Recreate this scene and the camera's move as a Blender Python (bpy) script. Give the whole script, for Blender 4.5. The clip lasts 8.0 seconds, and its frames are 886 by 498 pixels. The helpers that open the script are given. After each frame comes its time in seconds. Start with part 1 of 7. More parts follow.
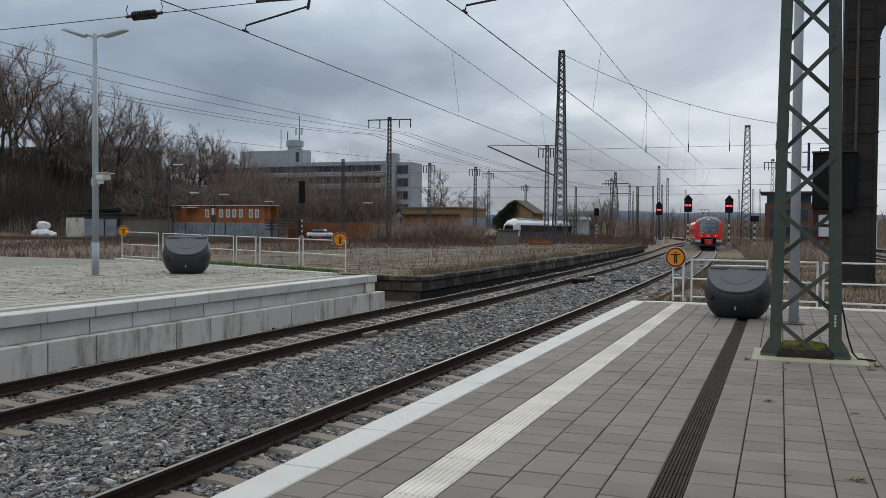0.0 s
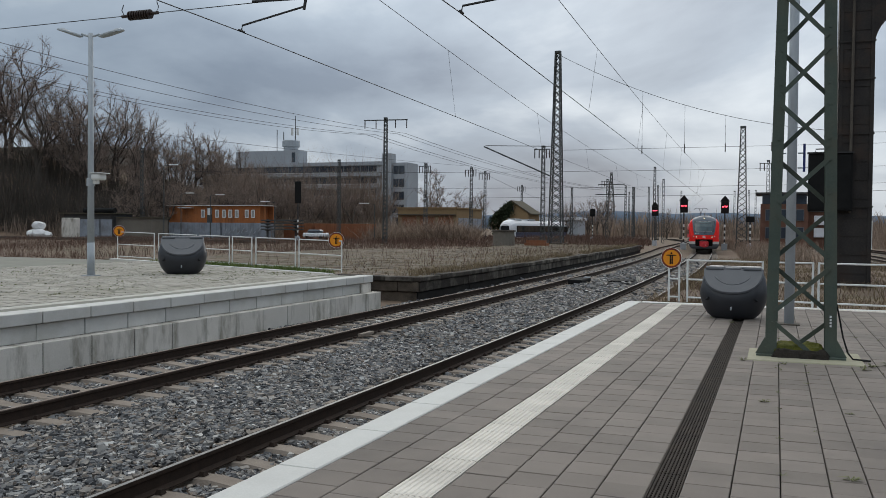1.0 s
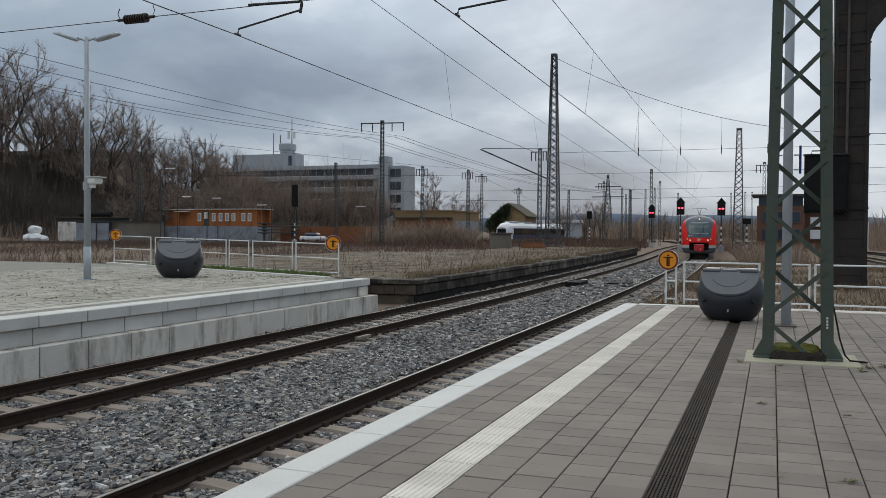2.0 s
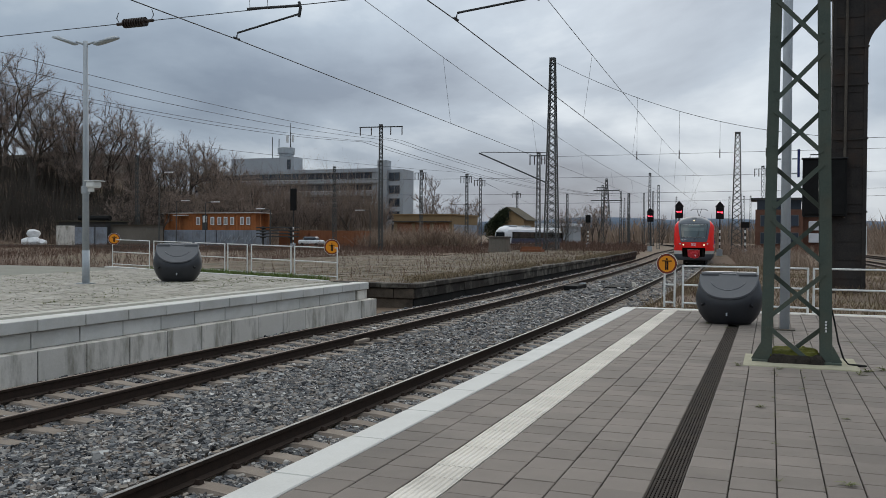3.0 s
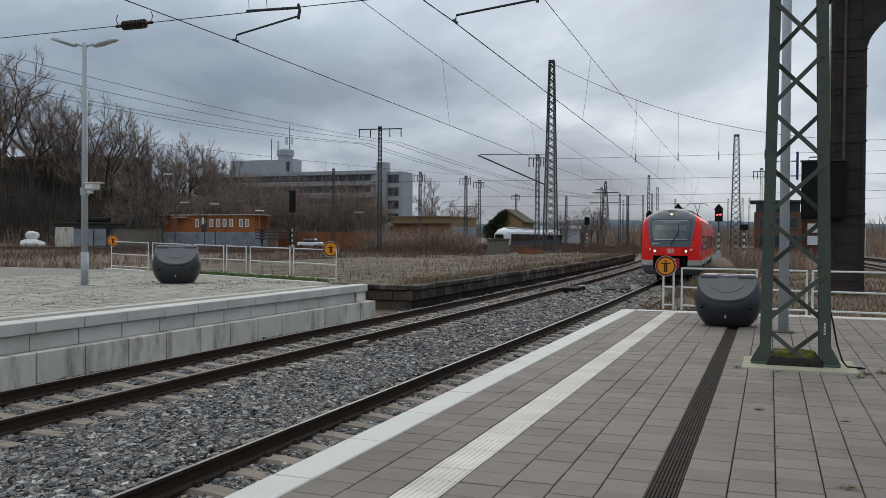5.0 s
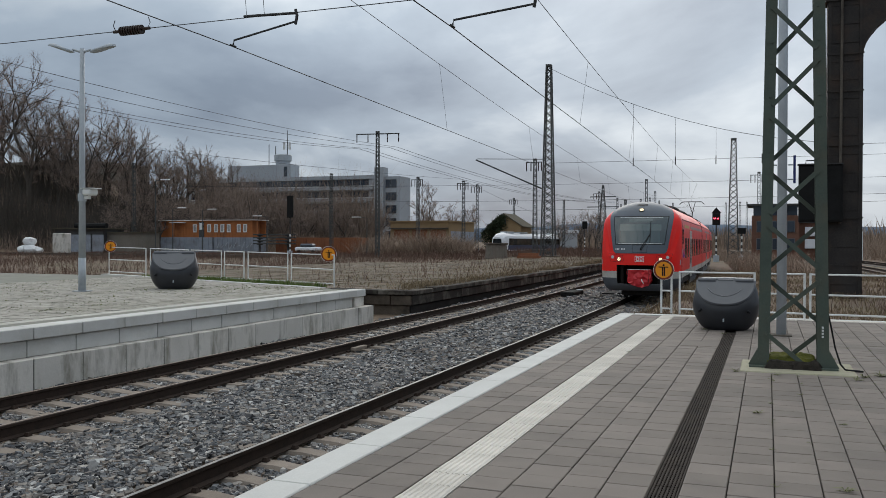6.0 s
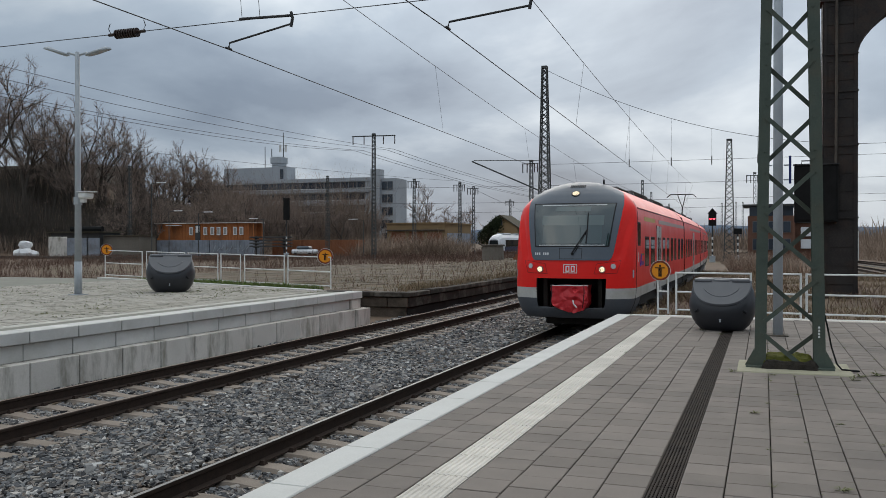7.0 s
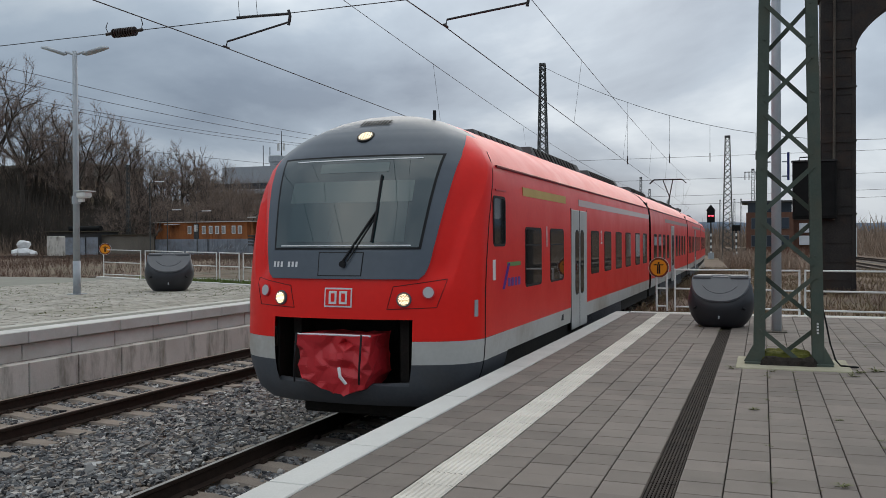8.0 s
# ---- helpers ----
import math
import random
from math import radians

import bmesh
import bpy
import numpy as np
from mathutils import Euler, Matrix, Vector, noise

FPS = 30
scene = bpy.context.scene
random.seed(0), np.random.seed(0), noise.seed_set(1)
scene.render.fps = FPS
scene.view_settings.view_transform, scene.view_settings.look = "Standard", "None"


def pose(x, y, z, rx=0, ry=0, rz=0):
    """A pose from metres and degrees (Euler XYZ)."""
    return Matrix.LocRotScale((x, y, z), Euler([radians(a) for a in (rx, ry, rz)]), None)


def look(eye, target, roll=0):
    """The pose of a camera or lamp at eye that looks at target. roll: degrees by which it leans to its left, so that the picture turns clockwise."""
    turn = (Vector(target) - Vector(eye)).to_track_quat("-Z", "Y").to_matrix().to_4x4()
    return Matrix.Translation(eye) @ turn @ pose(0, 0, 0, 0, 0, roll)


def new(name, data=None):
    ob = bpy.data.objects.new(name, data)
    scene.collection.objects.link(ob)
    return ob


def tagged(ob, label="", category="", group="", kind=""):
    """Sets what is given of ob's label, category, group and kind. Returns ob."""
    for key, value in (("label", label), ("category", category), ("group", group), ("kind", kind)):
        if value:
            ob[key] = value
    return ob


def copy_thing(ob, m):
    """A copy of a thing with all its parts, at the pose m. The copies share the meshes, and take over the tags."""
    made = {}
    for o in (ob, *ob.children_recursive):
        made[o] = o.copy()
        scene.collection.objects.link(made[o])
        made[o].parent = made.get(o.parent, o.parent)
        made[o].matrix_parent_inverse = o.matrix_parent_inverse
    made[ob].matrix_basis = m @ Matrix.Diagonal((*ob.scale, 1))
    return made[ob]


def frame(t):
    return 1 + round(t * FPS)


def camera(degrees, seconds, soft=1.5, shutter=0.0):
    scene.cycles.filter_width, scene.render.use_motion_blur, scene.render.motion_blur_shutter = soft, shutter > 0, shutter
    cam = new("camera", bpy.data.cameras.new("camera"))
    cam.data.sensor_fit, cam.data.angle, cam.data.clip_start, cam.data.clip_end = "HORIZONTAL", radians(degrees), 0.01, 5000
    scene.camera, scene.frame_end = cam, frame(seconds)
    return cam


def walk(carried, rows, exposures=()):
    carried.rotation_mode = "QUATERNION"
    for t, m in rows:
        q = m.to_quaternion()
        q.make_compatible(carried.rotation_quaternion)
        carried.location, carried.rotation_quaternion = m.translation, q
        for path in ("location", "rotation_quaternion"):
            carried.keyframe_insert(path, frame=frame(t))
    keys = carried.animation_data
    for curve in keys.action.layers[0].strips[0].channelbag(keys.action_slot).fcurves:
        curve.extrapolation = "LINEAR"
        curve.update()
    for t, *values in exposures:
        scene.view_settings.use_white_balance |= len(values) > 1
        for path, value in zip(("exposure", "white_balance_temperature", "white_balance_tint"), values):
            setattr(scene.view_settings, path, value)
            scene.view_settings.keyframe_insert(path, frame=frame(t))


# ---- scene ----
# ---------- camera ----------
EYE = (0.0, 0.0, 1.40)
cam = camera(54.26, 8.0, soft=0.6, shutter=0.0)
AIM = [
    (0.0, -0.36367, 0.93121, -0.02419, 0.482), (0.5, -0.36168, 0.93202, -0.02283, 0.542),
    (1.0, -0.35949, 0.93285, -0.02367, 0.534), (1.5, -0.35764, 0.93358, -0.02267, 0.412),
    (3.0, -0.35491, 0.93476, -0.01601, 0.339), (3.5, -0.35399, 0.93511, -0.01600, 0.344),
    (4.0, -0.35488, 0.93481, -0.01404, 0.344), (4.5, -0.35398, 0.93514, -0.01444, 0.408),
    (6.0, -0.35162, 0.93611, -0.00824, 0.196), (6.5, -0.34932, 0.93698, -0.00588, 0.047),
    (7.0, -0.34793, 0.93750, -0.00619, -0.067), (7.5, -0.34739, 0.93767, -0.00982, -0.119),
    (8.0, -0.34648, 0.93802, -0.00864, -0.308)]
walk(cam, [(t, look(EYE, (EYE[0] + a * 10, EYE[1] + b * 10, EYE[2] + c * 10), r)) for t, a, b, c, r in AIM])

# ---------- world, sun, exposure ----------
scene.view_settings.exposure = 0.0
SUN_AZ, SUN_EL = radians(-9), radians(27)      # seen from the camera, measured from the +y axis to the right


def make_world():
    w = bpy.data.worlds.new("overcast_sky")
    scene.world = w
    w.use_nodes = True
    nt = w.node_tree
    nt.nodes.clear()
    N, L = nt.nodes.new, nt.links.new
    out, bg = N("ShaderNodeOutputWorld"), N("ShaderNodeBackground")
    sky = N("ShaderNodeTexSky")
    sky.sky_type, sky.sun_disc = "NISHITA", False
    sky.sun_elevation, sky.sun_rotation = SUN_EL, SUN_AZ
    sky.dust_density = 2.0
    dim = N("ShaderNodeMix"); dim.data_type = "RGBA"; dim.blend_type = "MULTIPLY"
    dim.inputs[0].default_value = 1.0
    dim.inputs[7].default_value = (0.07, 0.07, 0.07, 1)
    L(sky.outputs[0], dim.inputs[6])
    geo = N("ShaderNodeTexCoord")
    # cloud deck: project the view direction on a flat layer overhead
    sep = N("ShaderNodeSeparateXYZ"); L(geo.outputs["Generated"], sep.inputs[0])
    zz = N("ShaderNodeMath"); zz.operation = "MAXIMUM"; zz.inputs[1].default_value = 0.0; L(sep.outputs[2], zz.inputs[0])
    za = N("ShaderNodeMath"); za.operation = "ADD"; za.inputs[1].default_value = 0.34; L(zz.outputs[0], za.inputs[0])
    dx = N("ShaderNodeMath"); dx.operation = "DIVIDE"; L(sep.outputs[0], dx.inputs[0]); L(za.outputs[0], dx.inputs[1])
    dy = N("ShaderNodeMath"); dy.operation = "DIVIDE"; L(sep.outputs[1], dy.inputs[0]); L(za.outputs[0], dy.inputs[1])
    com = N("ShaderNodeCombineXYZ"); L(dx.outputs[0], com.inputs[0]); L(dy.outputs[0], com.inputs[1])
    big = N("ShaderNodeTexNoise"); big.inputs["Scale"].default_value = 1.25; big.inputs["Detail"].default_value = 7
    big.inputs["Roughness"].default_value = 0.52; big.inputs["Distortion"].default_value = 0.25
    mp = N("ShaderNodeMapping"); mp.inputs["Location"].default_value = (3.1, 1.7, 0.4)
    L(com.outputs[0], mp.inputs[0]); L(mp.outputs[0], big.inputs["Vector"])
    ramp = N("ShaderNodeValToRGB")
    e = ramp.color_ramp.elements
    e[0].position, e[0].color = 0.36, (0.20, 0.255, 0.335, 1)
    e[1].position, e[1].color = 0.66, (0.74, 0.79, 0.83, 1)
    m = e.new(0.5); m.color = (0.35, 0.42, 0.505, 1)
    L(big.outputs["Fac"], ramp.inputs[0])
    # the veiled sun brightens the clouds round it
    sd = (math.sin(SUN_AZ) * math.cos(SUN_EL), math.cos(SUN_AZ) * math.cos(SUN_EL), math.sin(SUN_EL))
    dot = N("ShaderNodeVectorMath"); dot.operation = "DOT_PRODUCT"; dot.inputs[1].default_value = sd
    L(geo.outputs["Generated"], dot.inputs[0])
    glow = N("ShaderNodeMapRange"); glow.inputs[1].default_value = 0.80; glow.inputs[2].default_value = 1.0
    glow.inputs[3].default_value = 1.0; glow.inputs[4].default_value = 1.32; glow.interpolation_type = "SMOOTHSTEP"
    L(dot.outputs["Value"], glow.inputs[0])
    lit = N("ShaderNodeMix"); lit.data_type = "RGBA"; lit.blend_type = "MULTIPLY"; lit.inputs[0].default_value = 1.0
    L(ramp.outputs[0], lit.inputs[6]); L(glow.outputs[0], lit.inputs[7])
    # an overcast deck is brightest overhead
    zen = N("ShaderNodeValToRGB")
    z = zen.color_ramp.elements
    z[0].position, z[0].color = 0.0, (0.196, 0.211, 0.230, 1)
    z[1].position, z[1].color = 0.70, (1.0, 0.90, 0.785, 1)
    for at, c in ((0.10, (0.237, 0.249, 0.263)), (0.26, (0.335, 0.338, 0.337)), (0.40, (0.52, 0.50, 0.468))):
        q = z.new(at)
        q.color = (*c, 1)
    L(sep.outputs[2], zen.inputs[0])
    tone = N("ShaderNodeVectorMath"); tone.operation = "SCALE"; tone.inputs["Scale"].default_value = 3.28
    L(zen.outputs[0], tone.inputs[0])
    up = N("ShaderNodeMix"); up.data_type = "RGBA"; up.blend_type = "MULTIPLY"; up.inputs[0].default_value = 1.0
    L(lit.outputs[2], up.inputs[6]); L(tone.outputs[0], up.inputs[7])
    mix = N("ShaderNodeMix"); mix.data_type = "RGBA"; mix.inputs[0].default_value = 0.92
    L(dim.outputs[2], mix.inputs[6]); L(up.outputs[2], mix.inputs[7])
    L(mix.outputs[2], bg.inputs[0]); L(bg.outputs[0], out.inputs[0])
    bg.inputs[1].default_value = 1.0


make_world()
sun = new("sun", bpy.data.lights.new("sun", "SUN"))
sun.data.energy, sun.data.angle, sun.data.color = 0.7, radians(48), (1.0, 0.93, 0.83)
sun.matrix_world = look((math.sin(SUN_AZ) * 50, math.cos(SUN_AZ) * 50, 50 * math.tan(SUN_EL)), (0, 0, 0))
# ---------- materials ----------
def mat(name, c1, c2=None, rough=0.7, metal=0.0, scale=6.0, fine=60.0, bump=0.15, spec=0.2, per=0.0, stain=None, stain_amt=0.0, stain_scale=0.8, island=False, coat=0.0, stretch=None):
    """Two colours mixed by coarse and fine noise, with relief; per: variation from piece to piece."""
    m = bpy.data.materials.new(name)
    m.use_nodes = True
    nt = m.node_tree
    N, L = nt.nodes.new, nt.links.new
    b = nt.nodes["Principled BSDF"]
    c2 = c2 or tuple(v * 0.8 for v in c1)
    tc = N("ShaderNodeTexCoord")
    gm = N("ShaderNodeNewGeometry")
    src = gm.outputs["Position"] if scale > 0 else tc.outputs["Object"]
    sc = abs(scale)
    n1, n2 = N("ShaderNodeTexNoise"), N("ShaderNodeTexNoise")
    n1.inputs["Scale"].default_value, n1.inputs["Detail"].default_value = sc, 5
    n2.inputs["Scale"].default_value, n2.inputs["Detail"].default_value = fine, 3
    L(src, n1.inputs["Vector"]); L(src, n2.inputs["Vector"])
    av = N("ShaderNodeMath"); av.operation = "MULTIPLY_ADD"; av.inputs[1].default_value = 0.6
    L(n1.outputs["Fac"], av.inputs[0])
    hv = N("ShaderNodeMath"); hv.operation = "MULTIPLY"; hv.inputs[1].default_value = 0.4; L(n2.outputs["Fac"], hv.inputs[0])
    L(hv.outputs[0], av.inputs[2])
    rp = N("ShaderNodeMapRange"); rp.inputs[1].default_value = 0.32; rp.inputs[2].default_value = 0.68
    L(av.outputs[0], rp.inputs[0])
    mx = N("ShaderNodeMix"); mx.data_type = "RGBA"
    mx.inputs[6].default_value, mx.inputs[7].default_value = (*c1, 1), (*c2, 1)
    L(rp.outputs[0], mx.inputs[0])
    col = mx.outputs[2]
    if stain:
        n3 = N("ShaderNodeTexNoise"); n3.inputs["Scale"].default_value = stain_scale; n3.inputs["Detail"].default_value = 6
        n3.inputs["Roughness"].default_value = 0.65
        if stretch:
            mpg = N("ShaderNodeMapping"); mpg.inputs["Scale"].default_value = stretch
            L(src, mpg.inputs[0]); L(mpg.outputs[0], n3.inputs["Vector"])
        else:
            L(src, n3.inputs["Vector"])
        r3 = N("ShaderNodeMapRange"); r3.inputs[1].default_value = 0.48; r3.inputs[2].default_value = 0.7; r3.inputs[4].default_value = stain_amt
        L(n3.outputs["Fac"], r3.inputs[0])
        m3 = N("ShaderNodeMix"); m3.data_type = "RGBA"; m3.inputs[7].default_value = (*stain, 1)
        L(r3.outputs[0], m3.inputs[0]); L(col, m3.inputs[6])
        col = m3.outputs[2]
    if per:
        oi = N("ShaderNodeObjectInfo")
        rnd = gm.outputs["Random Per Island"] if island else oi.outputs["Random"]
        pr = N("ShaderNodeMapRange"); pr.inputs[3].default_value = 1 - per; pr.inputs[4].default_value = 1 + per
        L(rnd, pr.inputs[0])
        pm = N("ShaderNodeMix"); pm.data_type = "RGBA"; pm.blend_type = "MULTIPLY"; pm.inputs[0].default_value = 1.0
        L(col, pm.inputs[6]); L(pr.outputs[0], pm.inputs[7])
        col = pm.outputs[2]
    L(col, b.inputs["Base Color"])
    rr = N("ShaderNodeMapRange"); rr.inputs[3].default_value = max(0.02, rough - 0.1); rr.inputs[4].default_value = min(1, rough + 0.1)
    L(n1.outputs["Fac"], rr.inputs[0]); L(rr.outputs[0], b.inputs["Roughness"])
    b.inputs["Metallic"].default_value = metal
    b.inputs["Specular IOR Level"].default_value = spec
    b.inputs["Coat Weight"].default_value = coat
    if bump:
        bp = N("ShaderNodeBump"); bp.inputs["Strength"].default_value = bump; bp.inputs["Distance"].default_value = 0.01
        L(av.outputs[0], bp.inputs["Height"]); L(bp.outputs[0], b.inputs["Normal"])
    return m


def glow(name, c, power):
    m = bpy.data.materials.new(name)
    m.use_nodes = True
    b = m.node_tree.nodes["Principled BSDF"]
    b.inputs["Base Color"].default_value = (*c, 1)
    b.inputs["Emission Color"].default_value = (*c, 1)
    b.inputs["Emission Strength"].default_value = power
    return m


def glass(name, tint, rough=0.03, ior=1.5):
    m = bpy.data.materials.new(name)
    m.use_nodes = True
    b = m.node_tree.nodes["Principled BSDF"]
    b.inputs["Base Color"].default_value = (*tint, 1)
    b.inputs["Roughness"].default_value = rough
    b.inputs["Specular IOR Level"].default_value = 0.55
    b.inputs["IOR"].default_value = ior
    return m


def stone_mat():
    """Crushed stone: every piece takes its own grey, some brownish or bluish, with rusty zones."""
    m = mat("ballast_stone", (0.75, 0.75, 0.75), (1.0, 1.0, 1.0), 0.9, scale=12, fine=90, bump=0.35)
    nt = m.node_tree
    N, L = nt.nodes.new, nt.links.new
    b = nt.nodes["Principled BSDF"]
    old = b.inputs["Base Color"].links[0].from_socket
    gm = N("ShaderNodeNewGeometry")
    rp = N("ShaderNodeValToRGB")
    e = rp.color_ramp.elements
    e[0].position, e[0].color = 0.0, (0.035, 0.035, 0.037, 1)
    e[1].position, e[1].color = 1.0, (0.56, 0.55, 0.53, 1)
    for p, c in ((0.2, (0.135, 0.135, 0.14)), (0.4, (0.195, 0.20, 0.205)), (0.55, (0.205, 0.165, 0.135)), (0.7, (0.265, 0.265, 0.262)), (0.86, (0.335, 0.295, 0.255))):
        q = e.new(p)
        q.color = (*c, 1)
    L(gm.outputs["Random Per Island"], rp.inputs[0])
    mx = N("ShaderNodeMix"); mx.data_type = "RGBA"; mx.blend_type = "MULTIPLY"; mx.inputs[0].default_value = 1.0
    L(rp.outputs[0], mx.inputs[6]); L(old, mx.inputs[7])
    L(mx.outputs[2], b.inputs["Base Color"])
    return m


M = {}
M["paver"] = mat("paver", (0.150, 0.126, 0.109), (0.203, 0.174, 0.151), 0.75, scale=3, fine=150, bump=0.2, per=0.12, stain=(0.075, 0.068, 0.062), stain_amt=0.55, stain_scale=0.45)
M["paver_far"] = mat("paver_joined", (0.150, 0.126, 0.109), (0.203, 0.174, 0.151), 0.75, scale=3, fine=150, bump=0.2, per=0.12, island=True, stain=(0.075, 0.068, 0.062), stain_amt=0.55, stain_scale=0.45)
M["bed"] = mat("joint_sand", (0.02, 0.018, 0.015), (0.05, 0.045, 0.035), 0.95, scale=8)
M["white_edge"] = mat("white_edge", (0.50, 0.49, 0.46), (0.60, 0.59, 0.56), 0.75, scale=2, fine=90, stain=(0.45, 0.44, 0.42), stain_amt=0.4, bump=0.1)
M["tactile"] = mat("tactile_cream", (0.56, 0.52, 0.455), (0.67, 0.625, 0.56), 0.8, scale=3, fine=90, per=0.06, stain=(0.36, 0.33, 0.29), stain_amt=0.5)
M["concrete"] = mat("concrete_light", (0.55, 0.515, 0.465), (0.67, 0.635, 0.585), 0.85, scale=1.5, fine=40, stain=(0.16, 0.145, 0.105), stain_amt=0.85, per=0.09, stain_scale=1.6, stretch=(1, 1.5, 0.45))
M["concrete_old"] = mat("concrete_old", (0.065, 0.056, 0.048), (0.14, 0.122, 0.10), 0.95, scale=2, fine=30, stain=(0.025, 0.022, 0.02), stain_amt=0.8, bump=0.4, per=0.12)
M["left_paving"] = mat("left_paving", (0.17, 0.165, 0.14), (0.24, 0.235, 0.20), 0.9, scale=2, fine=30, stain=(0.26, 0.27, 0.22), stain_amt=0.5, bump=0.2)
M["rail_side"] = mat("rail_rust", (0.02, 0.0135, 0.0105), (0.042, 0.027, 0.02), 0.85, scale=12, fine=90, bump=0.3)
M["rail_top"] = mat("rail_steel", (0.26, 0.25, 0.24), (0.19, 0.18, 0.17), 0.5, 0.6, scale=3, fine=60, bump=0.02)
M["rail_top_dull"] = mat("rail_steel_dull", (0.20, 0.15, 0.12), (0.28, 0.225, 0.19), 0.6, 0.3, scale=3, fine=60, bump=0.05)
M["sleeper"] = mat("sleeper_concrete", (0.18, 0.148, 0.122), (0.29, 0.248, 0.208), 0.9, scale=5, fine=70, bump=0.35, per=0.12, stain=(0.12, 0.09, 0.07), stain_amt=0.6, stain_scale=2.5)
M["ballast"] = stone_mat()
M["ballast_bed"] = mat("ballast_bed", (0.03, 0.028, 0.026), (0.12, 0.113, 0.105), 0.95, scale=14, fine=30, bump=1.0)
M["soil"] = mat("weedy_soil", (0.115, 0.08, 0.058), (0.185, 0.135, 0.098), 0.95, scale=0.5, fine=6, bump=0.6, stain=(0.07, 0.075, 0.035), stain_amt=0.6, stain_scale=0.12)
M["gravel"] = mat("old_platform_gravel", (0.095, 0.068, 0.045), (0.17, 0.13, 0.092), 0.95, scale=1.2, fine=25, bump=0.5, stain=(0.075, 0.07, 0.035), stain_amt=0.9, stain_scale=0.7)
M["red"] = mat("traffic_red", (0.82, 0.020, 0.014), (0.76, 0.016, 0.011), 0.34, scale=1.5, fine=12, bump=0.01, coat=0.03, spec=0.2)
M["pole_galv"] = mat("pole_galvanised", (0.46, 0.50, 0.54), (0.55, 0.59, 0.62), 0.55, 0.1, scale=8, fine=60, bump=0.05, stain=(0.36, 0.39, 0.42), stain_amt=0.5)
M["concrete_clean"] = mat("concrete_plain", (0.50, 0.49, 0.465), (0.60, 0.585, 0.555), 0.85, scale=1.2, fine=40, stain=(0.33, 0.31, 0.26), stain_amt=0.5, per=0.06, stain_scale=0.9)
M["galv"] = mat("galvanised", (0.33, 0.36, 0.385), (0.42, 0.445, 0.465), 0.55, 0.15, scale=8, fine=60, bump=0.05)
M["white_paint"] = mat("fence_white", (0.6, 0.6, 0.58), (0.74, 0.74, 0.72), 0.6, scale=4, fine=50, bump=0.1)
M["green_steel"] = mat("green_steel", (0.062, 0.080, 0.066), (0.092, 0.112, 0.092), 0.6, scale=4, fine=50, bump=0.2, stain=(0.10, 0.07, 0.04), stain_amt=0.35, stain_scale=2)
M["dark_steel"] = mat("dark_steel", (0.03, 0.03, 0.032), (0.06, 0.058, 0.055), 0.65, scale=3, fine=40, bump=0.3)

# ---------- small builders ----------
def part(name, bm, material, parent=None, label="", smooth=False):
    me = bpy.data.meshes.new(name)
    bmesh.ops.recalc_face_normals(bm, faces=bm.faces)
    bm.to_mesh(me)
    bm.free()
    me.materials.append(material)
    if smooth:
        me.shade_smooth()
    ob = new(name, me)
    if parent is not None:
        ob.parent = parent
    if label:
        ob["label"] = label
    return ob


def raw(name, verts, faces, material, parent=None, label="", smooth=False):
    me = bpy.data.meshes.new(name)
    me.from_pydata(verts, [], faces)
    me.update()
    me.materials.append(material)
    if smooth:
        me.shade_smooth()
    ob = new(name, me)
    if parent is not None:
        ob.parent = parent
    if label:
        ob["label"] = label
    return ob


def thing(name, loc, label, category, group="", rz=0.0):
    ob = new(name)
    ob.matrix_basis = pose(*loc, 0, 0, rz)
    return tagged(ob, label, category, group)


def box(bm, x0, x1, y0, y1, z0, z1, bev=0.0):
    vs = [bm.verts.new((x, y, z)) for z in (z0, z1) for x, y in ((x0, y0), (x1, y0), (x1, y1), (x0, y1))]
    fs = [bm.faces.new([vs[i] for i in q]) for q in ((3, 2, 1, 0), (4, 5, 6, 7), (0, 1, 5, 4), (1, 2, 6, 5), (2, 3, 7, 6), (3, 0, 4, 7))]
    if bev:
        es = {e for f in fs for e in f.edges}
        bmesh.ops.bevel(bm, geom=list(es), offset=bev, segments=1, affect="EDGES")
    return bm


def bx(*a, bev=0.0):
    return box(bmesh.new(), *a, bev=bev)


def tube(bm, pts, r, n=6, r2=None, caps=True):
    """A round bar along the points, tapering from r to r2."""
    pts = [Vector(p) for p in pts]
    r2 = r if r2 is None else r2
    rings = []
    for i, p in enumerate(pts):
        d = (pts[min(i + 1, len(pts) - 1)] - pts[max(i - 1, 0)]).normalized()
        a = d.cross(Vector((0, 0, 1)) if abs(d.z) < 0.9 else Vector((1, 0, 0))).normalized()
        b = d.cross(a)
        k = r + (r2 - r) * i / max(1, len(pts) - 1)
        rings.append([bm.verts.new(p + (a * math.cos(2 * math.pi * j / n) + b * math.sin(2 * math.pi * j / n)) * k) for j in range(n)])
    for q, w in zip(rings, rings[1:]):
        for j in range(n):
            bm.faces.new((q[j], q[(j + 1) % n], w[(j + 1) % n], w[j]))
    if caps:
        bm.faces.new(rings[0][::-1])
        bm.faces.new(rings[-1])
    return bm


